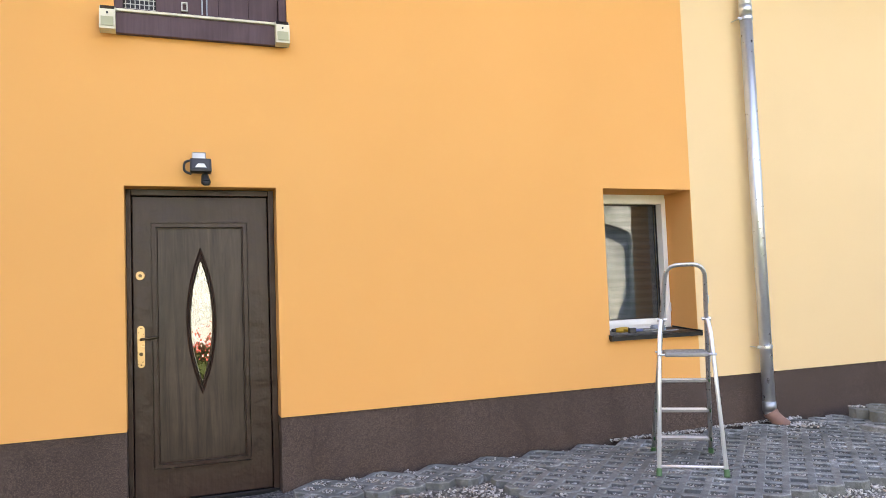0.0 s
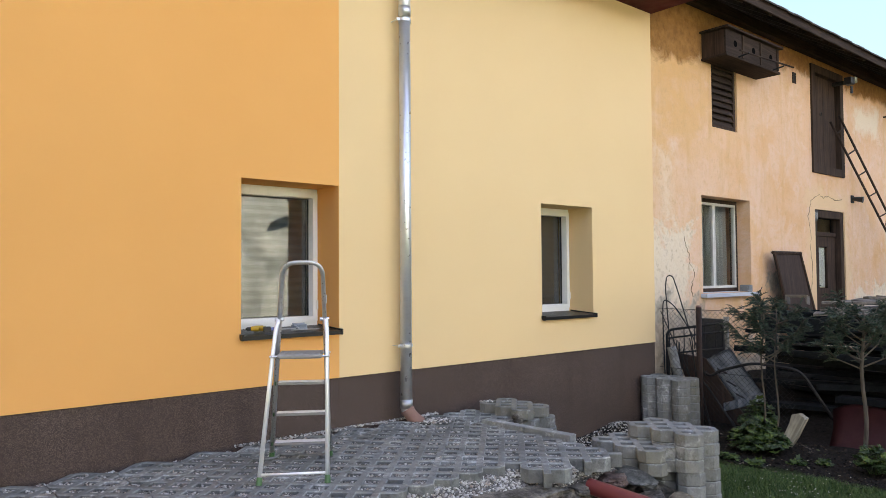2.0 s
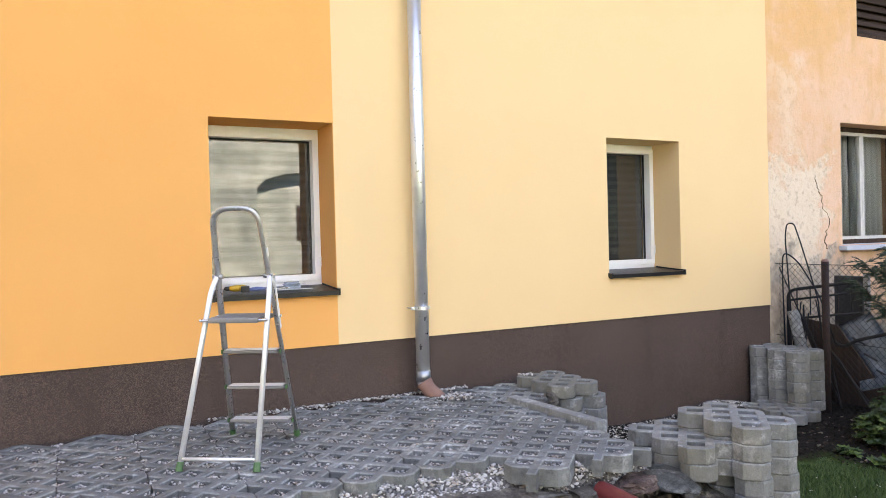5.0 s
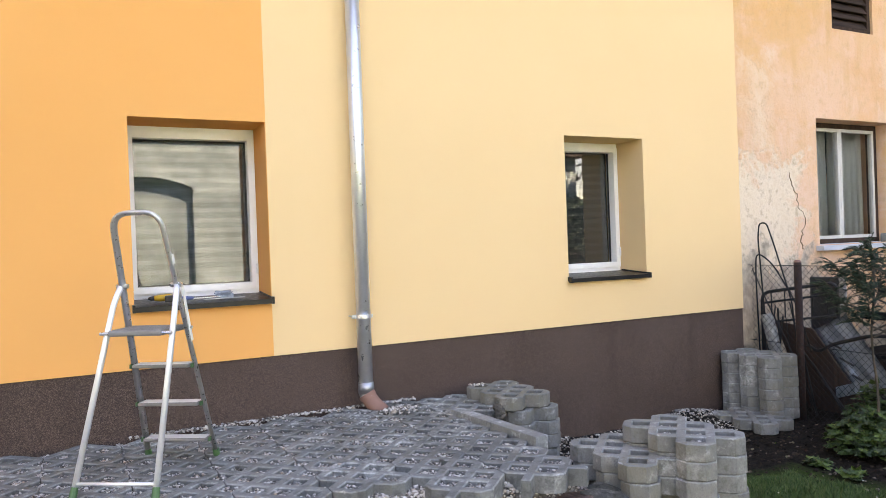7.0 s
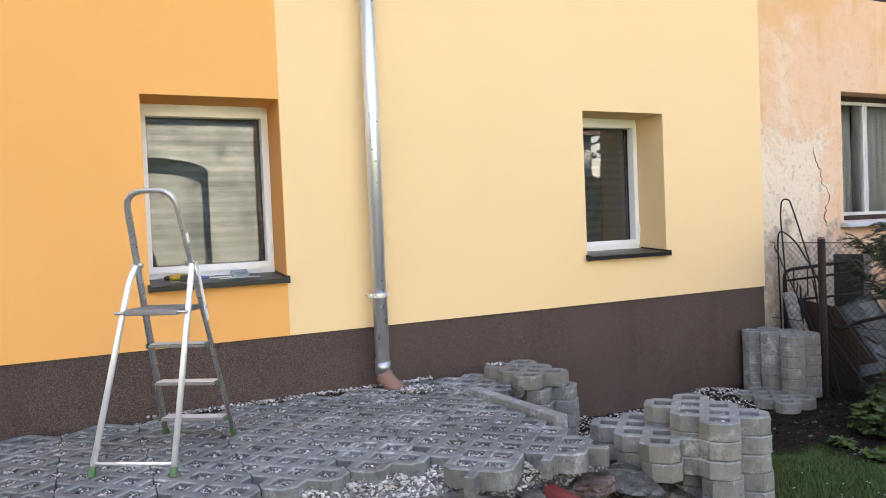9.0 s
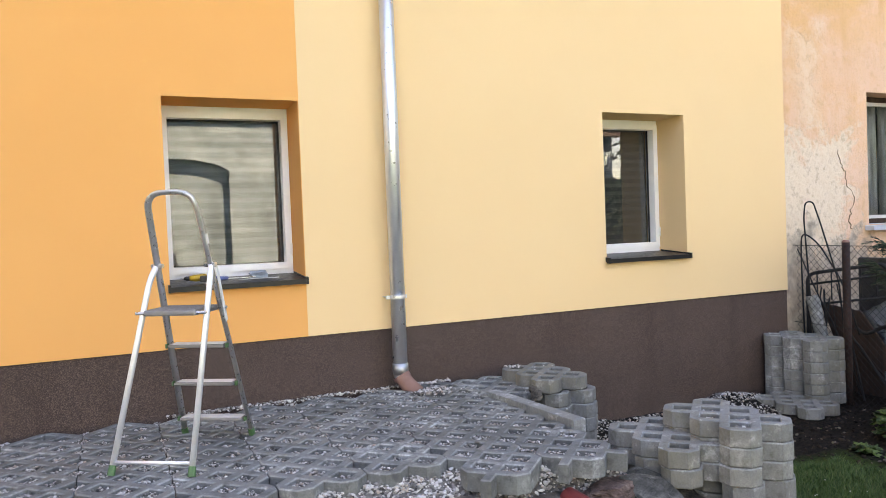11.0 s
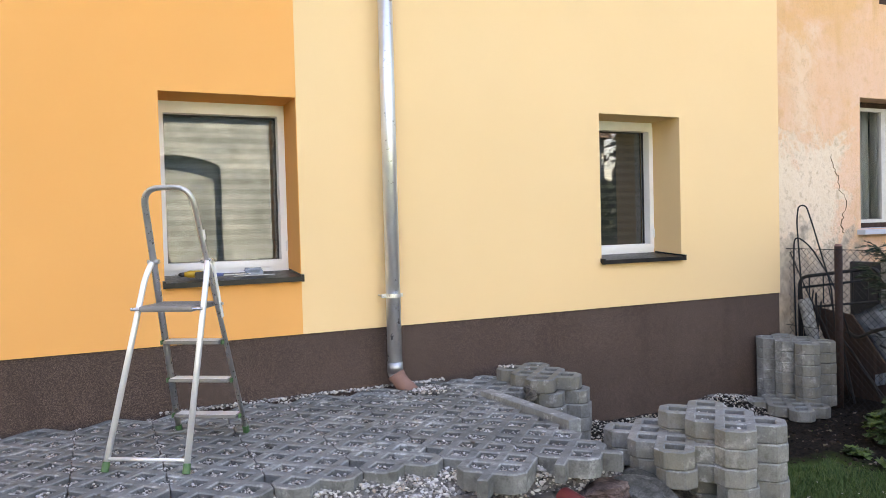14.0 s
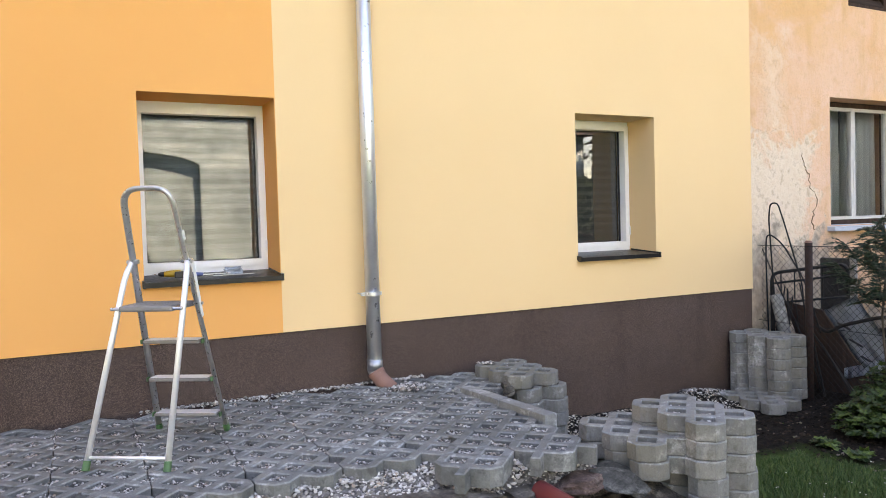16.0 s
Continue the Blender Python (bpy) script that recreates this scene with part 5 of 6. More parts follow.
drill()
t_ = thing("plastic_bag", "crumpled clear plastic bag lying on the sill", "bag")
bm = rock_mesh(0.058, 0.04, 0.024, 11, 0.5, 4)
part("film", bm, M["pale_sheet"], t_, smooth=False, m=pose(-0.285, 0.14, 0.915))
t_ = thing("hand_tool", "blue and grey hand tool lying on the sill", "hand tool", pose(-0.47, 0.08, 0.906, 0, 0, 8))
part("blade", box(-0.02, -0.012, -0.002, 0.16, 0.012, 0.004, 0.001), M["steel"], t_)
part("handle", tube([(-0.13, 0, 0.004), (-0.08, 0, 0.006), (-0.015, 0, 0.004)], [0.011, 0.015, 0.010], 12), plain("blue_grip", (0.10, 0.14, 0.30), 0.5), t_, smooth=True)
t_ = thing("sill_scraper", "thin dark metal strip lying on the sill", "metal strip", pose(-0.30, 0.03, 0.896, 0, 0, 3))
part("strip", box(-0.13, -0.012, 0, 0.13, 0.012, 0.006, 0.001), M["zinc_dull"], t_)


# ---- gravel ----
def stones_mesh(name, spots, size, mat):
    """Many small angular stones in one mesh; spots are (x, y, z)."""
    t = (1 + 5 ** 0.5) / 2
    base = np.array([(-1, t, 0), (1, t, 0), (-1, -t, 0), (1, -t, 0), (0, -1, t), (0, 1, t), (0, -1, -t), (0, 1, -t), (t, 0, -1), (t, 0, 1), (-t, 0, -1), (-t, 0, 1)]) / 1.9
    tri_ = np.array([(0, 11, 5), (0, 5, 1), (0, 1, 7), (0, 7, 10), (0, 10, 11), (1, 5, 9), (5, 11, 4), (11, 10, 2), (10, 7, 6), (7, 1, 8), (3, 9, 4), (3, 4, 2), (3, 2, 6), (3, 6, 8), (3, 8, 9), (4, 9, 5), (2, 4, 11), (6, 2, 10), (8, 6, 7), (9, 8, 1)])
    rs = np.random.RandomState(5)
    n = len(spots)
    spots = np.array(spots)
    sc = size[0] + (size[1] - size[0]) * rs.rand(n, 1) ** 2.2
    stretch = np.stack([0.8 + 0.7 * rs.rand(n), 0.7 + 0.5 * rs.rand(n), 0.5 + 0.4 * rs.rand(n)], 1)
    pts = base[None] * (0.62 + 0.6 * rs.rand(n, 12, 1)) * (sc * stretch)[:, None, :]
    a, b = rs.rand(n) * 6.28, (rs.rand(n) - 0.5) * 1.2
    ca, sa, cb, sb = np.cos(a), np.sin(a), np.cos(b), np.sin(b)
    x, y, z = pts[..., 0], pts[..., 1], pts[..., 2]
    x, z = x * cb[:, None] - z * sb[:, None], x * sb[:, None] + z * cb[:, None]
    x, y = x * ca[:, None] - y * sa[:, None], x * sa[:, None] + y * ca[:, None]
    v = np.stack([x, y, z], -1) + spots[:, None, :]
    f = (tri_[None] + (np.arange(n) * 12)[:, None, None]).reshape(-1, 3)
    me = bpy.data.meshes.new(name)
    me.vertices.add(n * 12)
    me.vertices.foreach_set("co", v.reshape(-1).astype(np.float32))
    me.loops.add(len(f) * 3)
    me.loops.foreach_set("vertex_index", f.reshape(-1).astype(np.int32))
    me.polygons.add(len(f))
    me.polygons.foreach_set("loop_start", np.arange(0, len(f) * 3, 3, dtype=np.int32))
    me.update(calc_edges=True)
    me.materials.append(mat)
    return me


rs = np.random.RandomState(3)
spots = []
# loose gravel on the slope before the paving
for _ in range(46000):
    x = rs.uniform(-2.75, 1.05)
    y = rs.uniform(-2.75, -0.55) if x < -2.15 else rs.uniform(-2.75, -1.5)
    if x > 0.25 and y < -1.93 and rs.rand() > 0.06:
        continue
    if noise.noise(Vector((x * 1.6, y * 1.6, 7))) + (y + 2.42) * 1.7 < rs.uniform(-0.25, 0.25) and y < -2.0:
        continue
    spots.append((x, y, ground_z(x, y) + rs.uniform(-0.004, 0.010)))
# fill of the openings, between the pavers too
fill = set()
for ob in terrace.children:
    if ob.name.startswith("paver"):
        cx, cy = ob.location.x, ob.location.y
        for u_, v_ in ([(1, 0), (2, 1), (2, -1)] if "broken" in ob.data.name else CELLS):
            if cy + 0.1 * u_ < -0.02 and not (u_ == 2 and "cut" in ob.data.name):
                fill.add((round(cx + 0.1 * v_, 3), round(cy + 0.1 * u_, 3)))
        for u_, v_ in ((3, 0), (1, 2), (-1, 2), (3, 2)):
            x, y = cx + 0.1 * v_, cy + 0.1 * u_
            if y < -0.02 and (x < 0.25 and y > -1.45 or 0.25 < x < 1.0 and y > -1.85) and (x > -2.0 or y > -0.4):
                fill.add((round(x, 3), round(y, 3)))
fine = []
for hx, hy in sorted(fill):
    for _ in range(210):
        x, y = hx + rs.uniform(-0.066, 0.066), hy + rs.uniform(-0.066, 0.066)
        if abs(x - hx) + abs(y - hy) < 0.072:
            fine.append((x, y, 0.065 + 0.012 * noise.noise(Vector((x * 4, y * 4, 2))) + rs.uniform(-0.012, 0.006)))
# a line of loose stones along the plinth, and some scattered on top
for _ in range(700):
    x = rs.uniform(-0.9, 1.0)
    w = 0.06 * max(0.15, 0.75 + noise.noise(Vector((x * 4, 0, 9))))
    spots.append((x, -rs.uniform(0.0, 1.0) ** 1.5 * w - 0.008, 0.082 + rs.uniform(0, 0.014)))
for _ in range(260):
    a, r = rs.uniform(0, 6.28), rs.rayleigh(0.07)
    spots.append((0.76 + math.cos(a) * r, -0.30 + math.sin(a) * r * 0.8, 0.088 + 0.02 * math.exp(-r * 14)))
for _ in range(34):
    x, y = rs.uniform(-2.0, 1.25), rs.uniform(-1.7, -0.05)
    spots.append((x, y, TOP + 0.004))
# heap by the far wall and on the low ground between the stacks
for _ in range(9000):
    x, y = rs.uniform(1.15, 3.98), rs.uniform(-1.40, -0.01)
    if x < 2.1 and y < -1.15 and rs.rand() > 0.3:
        continue
    if y < -0.55 - 0.25 * noise.noise(Vector((x * 2, 0, 3))) and x > 2.1:
        continue
    spots.append((x, y, ground_z(x, y) + rs.uniform(-0.003, 0.010)))
for cx, cy, cz in ((1.640, -1.995, 0.158), (1.497, -0.493, 0.146), (4.255, -0.305, 0.098)):
    for u_, v_ in CELLS:
        for _ in range(60):
            x, y = 0.1 * v_ + rs.uniform(-0.05, 0.05), 0.1 * u_ + rs.uniform(-0.05, 0.05)
            if abs(x - 0.1 * v_) + abs(y - 0.1 * u_) < 0.062:
                spots.append((cx + x, cy + y, cz + rs.uniform(-0.006, 0.008)))
for _ in range(30):
    spots.append((1.40 + rs.uniform(-0.05, 0.05), -0.27 + rs.uniform(-0.05, 0.05), 0.178))
gf = new("gravel_fill", stones_mesh("gravel_fill", fine, (0.0042, 0.0098), M["gravel"]))
tagged(gf, "pale crushed gravel filling the openings of the pavers", "gravel", kind="stuff")
gv = new("gravel", stones_mesh("gravel", spots, (0.0050, 0.0135), M["gravel"]))
tagged(gv, "pale grey and beige crushed gravel round the paving", "gravel", kind="stuff")


# ---- stones, drain pipe and pit in front of the terrace ----
def field_stone(label, x, y, z, sx, sy, sz, turn=0, tx=0, ty=0, seed=1, rough=0.28):
    mat = M["slate"] if "slate" in label else M["stone_pale"] if "pale" in label else M["stone_red"] if "red" in label else M["stone"]
    t = part("field_stone", broken_stone(sx, sy, sz, seed, rough), mat, m=pose(x, y, z, tx, ty, turn))
    return tagged(t, label, "stone", group="loose stones below the terrace")


field_stone("long flat brown stone slab on the gravel", 0.12, -1.93, -0.062, 0.30, 0.085, 0.045, -14, 8, 3, 1, 0.5)
field_stone("dark earthy boulder below the terrace edge", 0.52, -2.01, -0.22, 0.11, 0.10, 0.10, 20, 0, 0, 2, 0.35)
field_stone("small brown stone lying in gravel", 0.20, -2.10, -0.135, 0.15, 0.07, 0.045, -10, 0, 0, 3)
field_stone("rust-red stone slab under the paving edge", 0.93, -1.99, -0.075, 0.17, 0.10, 0.032, 15, 0, 4, 4)
field_stone("flat brown stone under the paving edge", 0.62, -1.93, -0.085, 0.11, 0.08, 0.025, -8, 4, 0, 5)
field_stone("grey slate plate leaning on the stones", 1.06, -2.04, -0.085, 0.115, 0.055, 0.016, -70, 24, 14, 6, 0.15)
field_stone("grey slate plate leaning on the stones", 1.15, -2.06, -0.09, 0.13, 0.05, 0.018, -66, 28, 16, 7, 0.15)
field_stone("grey slate plate leaning on the stones", 1.17, -1.95, -0.07, 0.09, 0.045, 0.02, -60, 20, 10, 8, 0.15)
field_stone("dark stone under the low paver stack", 1.16, -2.16, -0.26, 0.14, 0.10, 0.07, 10, 0, 0, 9)
field_stone("dark stone under the low paver stack", 1.42, -1.92, -0.28, 0.19, 0.17, 0.15, 10, 0, 0, 10)
field_stone("dark stone under the low paver stack", 1.39, -1.64, -0.28, 0.19, 0.15, 0.15, 60, 0, 0, 14)
field_stone("pale yellowish stone block beside the pit", 1.25, -2.30, -0.235, 0.15, 0.075, 0.06, 8, 0, -6, 11)
field_stone("pale yellowish stone block beside the pit", 1.28, -2.38, -0.345, 0.15, 0.08, 0.05, 4, 0, 0, 12)
field_stone("grey stone wedged beside the pit", 0.90, -2.13, -0.23, 0.10, 0.07, 0.05, 30, 0, 0, 13)
field_stone("grey stone wedged beside the pit", 0.98, -2.20, -0.31, 0.10, 0.06, 0.05, -20, 0, 0, 15)
field_stone("grey concrete lump beside the pit", 0.36, -2.40, -0.40, 0.11, 0.06, 0.05, -75, 0, 0, 16)

field_stone("small grey stone wedged between paving and paver stack", 1.275, -0.775, 0.085, 0.045, 0.035, 0.030, 20, 0, 0, 61)
field_stone("small grey stone wedged between paving and paver stack", 1.262, -0.735, 0.118, 0.032, 0.028, 0.022, 50, 10, 0, 62)
rq = random.Random(21)
for i in range(34):
    x = rq.uniform(0.32, 1.28)
    y = -1.93 - rq.random() ** 1.4 * 0.30
    z = ground_z(x, y)
    sz = rq.uniform(0.025, 0.062)
    field_stone("small broken stone in the rubble below the paving", x, y, z + sz * 0.15, sz * rq.uniform(0.9, 1.5), sz, sz * rq.uniform(0.35, 0.8), rq.uniform(0, 180), rq.uniform(-20, 20), rq.uniform(-20, 20), 40 + i, 0.35)

t_ = thing("drain_pipe", "loose red-brown plastic drain pipe lying on stones", "pipe")
p0, p1 = Vector((0.70, -1.96, -0.085)), Vector((0.775, -2.79, -0.155))
part("pipe", tube([p0, p0.lerp(p1, 0.5), p1], 0.052, 32, hollow=0.09), M["terracotta_pvc"], t_, smooth=False)

t_ = thing("tube_rail", "galvanised tube rail round a dark sunken basin", "tube rail")
Z = -0.262
part("tube", tube(arc([(0.86, -2.10, Z), (0.50, -2.08, Z), (0.54, -3.05, Z - 0.02)], 0.03), 0.018, 12), M["white_tube"], t_, smooth=True)
part("tube", tube([(0.98, -2.45, Z - 0.03), (1.36, -3.05, Z - 0.05)], 0.015, 12), M["white_tube"], t_, smooth=True)
part("stake", tube([(0.86, -2.66, -0.62), (0.86, -2.66, -0.33)], 0.006, 8), M["zinc"], t_)
t_ = thing("concrete_edging", "grey concrete edging stones beside the sunken basin", "edging")
for y0_ in (-2.42, -2.74, -3.06):
    part("edging_stone", box(0.415, y0_, -0.46, 0.505, y0_ + 0.31, -0.315, 0.012, seg=2), M["kerb"], t_)
t_ = thing("weathered_board", "weathered brown board lying across the basin rim", "board")
part("board", box(0.80, -3.05, -0.335, 1.16, -2.62, -0.300, 0.006), M["plank"], t_)
t_ = thing("basin", "black plastic basin sunk into the ground", "basin")
bm = wall_mesh(0.53, 1.25, -0.75, -0.30, -2.12, -2.09, [])
box(0.53, -3.2, -0.75, 0.56, -2.12, -0.30, bm=bm)
box(1.22, -3.2, -0.75, 1.25, -2.12, -0.34, bm=bm)
box(0.53, -3.23, -0.75, 1.25, -3.2, -0.34, bm=bm)
part("shell", bm, M["black_plastic"], t_)
part("bottom", box(0.56, -3.2, -0.72, 1.22, -2.12, -0.66), M["black_plastic"], t_)


# ---- fence and what stands behind it ----
FX = 4.53


def fence():
    t = thing("fence", "rusty chain-link fence on an iron post", "fence")
    post = part("post", tube([(FX, -0.525, -0.75), (FX, -0.525, 0.925)], 0.032, 14), M["rust"], t, "rust-brown iron post", smooth=True)
    part("post_cap", tube([(FX, -0.525, 0.925), (FX, -0.525, 0.945)], [0.036, 0.02], 14), M["terracotta_dusty"], post)
    bm = bmesh.new()
    y0, y1, z0, z1, c = -1.62, -0.02, -0.48, 0.90, 0.06
    n = int((y1 - y0) / c)
    rows_ = int((z1 - z0) / c)
    for i in range(n):
        s = 1 if i % 2 else -1
        ya = y0 + i * c
        pts = []
        for j in range(rows_ + 1):
            pts.append((FX - 0.036 + (0.003 if j % 2 else -0.003), ya + (0 if j % 2 else c) , z0 + j * c))
        tube(pts, 0.0022, 4, closed_ends=False, bm=bm)
        pts = [(p[0], ya + (c if j % 2 else 0), p[2]) for j, p in enumerate(pts)]
        tube(pts, 0.0022, 4, closed_ends=False, bm=bm)
    tagged(part("chain_link", bm, M["iron"], t, "rusty chain-link wire"), kind="stuff")
    for z in (0.90, 0.2):
        part("tension_wire", tube([(FX - 0.03, y0, z - 0.01), (FX - 0.03, y1, z)], 0.003, 6), M["iron"], t)


fence()


def loop_wire():
    t = thing("wire_hoops", "tall bent iron hoops standing behind the fence", "wire")
    pts = [(4.68, -0.10, -0.4), (4.66, -0.04, 0.72), (4.66, -0.01, 1.15), (4.66, -0.03, 1.29), (4.66, -0.11, 1.29), (4.66, -0.18, 1.10), (4.68, -0.34, 0.56), (4.70, -0.42, -0.4)]
    part("hoop", tube(arc(pts, 0.06), 0.007, 8), M["iron"], t, smooth=True)
    pts = [(4.70, 0.03, -0.4), (4.70, 0.06, 0.8), (4.70, 0.05, 1.02), (4.72, -0.10, 0.92), (4.74, -0.32, 0.58), (4.78, -0.45, 0.1)]
    part("hoop", tube(arc(pts, 0.12), 0.007, 8), M["iron"], t, smooth=True)
    pts = [(4.64, 0.05, 0.86), (4.66, -0.12, 0.48), (4.70, -0.30, 0.12), (4.72, -0.36, -0.4)]
    part("hoop", tube(arc(pts, 0.15), 0.006, 8), M["iron"], t, smooth=True)


loop_wire()

t_ = thing("rod_bundle", "tangle of thin dark rods leaning behind the fence", "iron rods")
rr_ = random.Random(3)
for i in range(14):
    y = rr_.uniform(-0.30, 0.04)
    part("rod", tube([(rr_.uniform(4.66, 4.85), y + rr_.uniform(-0.2, 0.12), -0.45), (rr_.uniform(4.68, 4.80), y, rr_.uniform(0.05, 0.55))], rr_.uniform(0.004, 0.009), 6), M["iron"], t_)
for i in range(4):
    y = rr_.uniform(-0.75, -0.25)
    part("rod", tube([(rr_.uniform(4.66, 4.80), y - rr_.uniform(0.1, 0.4), -0.45), (rr_.uniform(4.72, 4.82), y + 0.1, rr_.uniform(-0.05, 0.30))], rr_.uniform(0.005, 0.010), 6), M["iron"], t_)

t_ = thing("cement_pipe", "grey fibre-cement pipe leaning behind the fence", "pipe")
part("pipe", tube([(4.70, -0.26, -0.42), (4.66, -0.08, 0.43)], 0.055, 20, hollow=0.15), M["kerb"], t_)
t_ = thing("bed_frame", "rusty iron bed frame standing behind the fence", "bed frame")
part("frame_tube", tube(arc([(4.74, 0.03, -0.4), (4.74, 0.03, 0.62), (5.02, -0.55, 0.72), (5.04, -0.55, -0.4)], 0.08), 0.016, 10), M["iron"], t_, smooth=True)
part("frame_tube", tube([(4.74, 0.03, 0.52), (5.02, -0.55, 0.62)], 0.011, 8), M["iron"], t_, smooth=True)
part("frame_tube", tube([(4.76, 0.03, 0.33), (5.02, -0.55, 0.42)], 0.011, 8), M["iron"], t_, smooth=True)
for i in range(5):
    y = -0.03 - i * 0.11
    part("bar", tube([(4.78 - y * 0.45, y, 0.36 - y * 0.15), (4.78 - y * 0.45, y, 0.62 - y * 0.18)], 0.006, 8), M["iron"], t_)
t_ = thing("metal_cabinet", "dark steel panel standing behind the fence", "steel panel")
part("panel", box(5.12, -0.50, -0.25, 5.17, -0.20, 0.76, 0.008), M["car_dark"], t_)
for i in range(10):
    part("perforated_edge", box(5.11, -0.56, 0.28 + i * 0.05, 5.15, -0.505, 0.312 + i * 0.05, 0.004), M["zinc_dull"], t_)
part("edge_strip", box(5.125, -0.565, -0.25, 5.14, -0.50, 0.79, 0.002), M["zinc_dull"], t_)
t_ = thing("brown_board", "large dark brown board leaning behind the fence", "board")
part("board", prism([(-0.02, 0.345), (-0.42, 0.30), (-0.98, -0.43), (-0.36, -0.43)], 0.022, "x", 4.84), M["board_brown"], t_)
t_ = thing("sheet_metal", "crumpled pale grey sheet metal leaning behind the fence", "sheet metal")
bm = bmesh.new()
gw, gh = 8, 14
ca, cb, cc, cd = Vector((4.93, -0.35, 0.27)), Vector((4.97, -0.66, 0.44)), Vector((4.90, -1.12, -0.10)), Vector((4.87, -0.80, -0.20))
grid = []
for j in range(gh + 1):
    row = []
    for i in range(gw + 1):
        p = ca.lerp(cb, i / gw).lerp(cd.lerp(cc, i / gw), j / gh)
        row.append(bm.verts.new(p + Vector((0.03 * noise.noise(Vector((i * 0.5, j * 0.4, 1))) + (0.012 if i % 3 == 0 else 0), 0, 0.015 * noise.noise(Vector((i * 0.8, j * 0.8, 6)))))))
    grid.append(row)
for a, b in zip(grid, grid[1:]):
    for i in range(gw):
        bm.faces.new((a[i], a[i + 1], b[i + 1], b[i]))
bmesh.ops.solidify(bm, geom=bm.faces[:], thickness=0.004)
part("sheet", bm, M["pale_sheet"], t_, smooth=True)
for i in range(3):
    p = ca.lerp(cd, 0.25 + 0.27 * i).lerp(cb.lerp(cc, 0.25 + 0.27 * i), 0.25)
    part("slot", tube([p + Vector((-0.035, 0, 0)), p + Vector((-0.035, -0.12, -0.05))], 0.010, 6), M["car_dark"], t_)
t_ = thing("bent_tube", "dark bent iron tube among the scrap", "tube")
part("tube", tube(arc([(4.80, -0.40, 0.16), (4.80, -0.50, 0.10), (4.82, -0.62, 0.18), (4.85, -1.0, 0.30), (4.9, -1.5, 0.26), (5.0, -1.9, -0.4)], 0.12), 0.016, 10), M["iron"], t_, smooth=True)
t_ = thing("corrugated_scrap", "small piece of pale corrugated sheet leaning on scrap", "sheet metal")
bm = bmesh.new()
cols_ = [[bm.verts.new((4.80 + 0.010 * math.sin(i * 1.6), -0.66 - i * 0.026, z + i * 0.0095)) for z in (-0.29, -0.19)] for i in range(20)]
for a, b in zip(cols_, cols_[1:]):
    bm.faces.new((a[0], b[0], b[1], a[1]))
bmesh.ops.solidify(bm, geom=bm.faces[:], thickness=0.003)
part("sheet", bm, M["pale_sheet"], t_)

# ---- timber pile under dark boards ----
pile = thing("timber_pile", "tall pile of old dark planks and beams behind the fence", "timber pile")
rp = random.Random(4)
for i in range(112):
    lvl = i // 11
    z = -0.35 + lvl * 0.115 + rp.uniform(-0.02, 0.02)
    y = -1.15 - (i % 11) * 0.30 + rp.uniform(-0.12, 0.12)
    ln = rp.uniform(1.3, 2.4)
    part("plank", box(-0.09, -ln / 2, 0, rp.uniform(0.03, 0.12), ln / 2, rp.uniform(0.03, 0.09), 0.006), M["shaded_plank"], pile, m=pose(rp.uniform(5.5, 7.3), y - 0.2, z, rp.uniform(-3, 3), rp.uniform(-8, 8), rp.uniform(-16, 16)))
for i in range(24):
    part("grey_plank", box(-0.10, -0.9, 0, 0.10, 0.9, 0.03, 0.004), M["plank"], pile, "weathered grey plank", m=pose(rp.uniform(5.6, 7.4), -1.5 - rp.uniform(0, 2.4), 0.84 + 0.022 * (i % 5) + rp.uniform(0, 0.03), rp.uniform(-4, 4), rp.uniform(-5, 5), rp.uniform(-70, 70)))
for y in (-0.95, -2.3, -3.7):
    part("bearer", box(5.35, y - 0.05, -0.45, 5.45, y + 0.05, 0.82, 0.006), M["shaded_plank"], pile)
part("beam", box(5.30, -4.3, 0.66, 5.44, -0.85, 0.80, 0.008), M["shaded_plank"], pile)
t_ = thing("crate", "broken grey wooden crate on the timber pile", "crate", pose(5.9, -1.05, 0.93, 0, 4, 20))
for y in (-0.12, 0.10):
    part("side_board", box(-0.25, y, 0, 0.25, y + 0.02, 0.09, 0.003), M["plank"], t_)
for x in (-0.25, -0.05, 0.2):
    part("slat", box(x, -0.12, 0.092, x + 0.07, 0.12, 0.105, 0.003), M["plank"], t_)

t_ = thing("leaning_board", "framed brown board leaning against the old wall", "board", pose(7.56, -0.24, 0.02, -6, 0, 0))
part("panel", prism([(0.22, 0.02), (1.08, 0.02), (0.64, 1.60), (-0.16, 1.60)], 0.02, "y", 0.0), M["board_brown"], t_)
for a, b in (((0.2, 0.0), (-0.18, 1.62)), ((1.1, 0.0), (0.66, 1.62)), ((-0.22, 1.60), (0.70, 1.60))):
    part("edge_strip", tube([(a[0], 0.0, a[1]), (b[0], 0.0, b[1])], 0.025, 6), M["old_wood"], t_)

t_ = thing("wooden_ladder", "old dark wooden ladder leaning on the old wall", "ladder")
la0, la1, lb0, lb1 = Vector((12.5, -0.75, 0.0)), Vector((9.74, 0.03, 3.86)), Vector((12.95, -0.75, 0.0)), Vector((10.10, 0.03, 4.02))
part("stile", tube([la0, la1], 0.020, 8), M["old_wood_x"], t_)
part("stile", tube([lb0, lb1], 0.020, 8), M["old_wood_x"], t_)
for i in range(11):
    f = 0.05 + i * 0.09
    part("rung", tube([la0.lerp(la1, f), lb0.lerp(lb1, f)], 0.013, 8), M["old_wood_x"], t_)

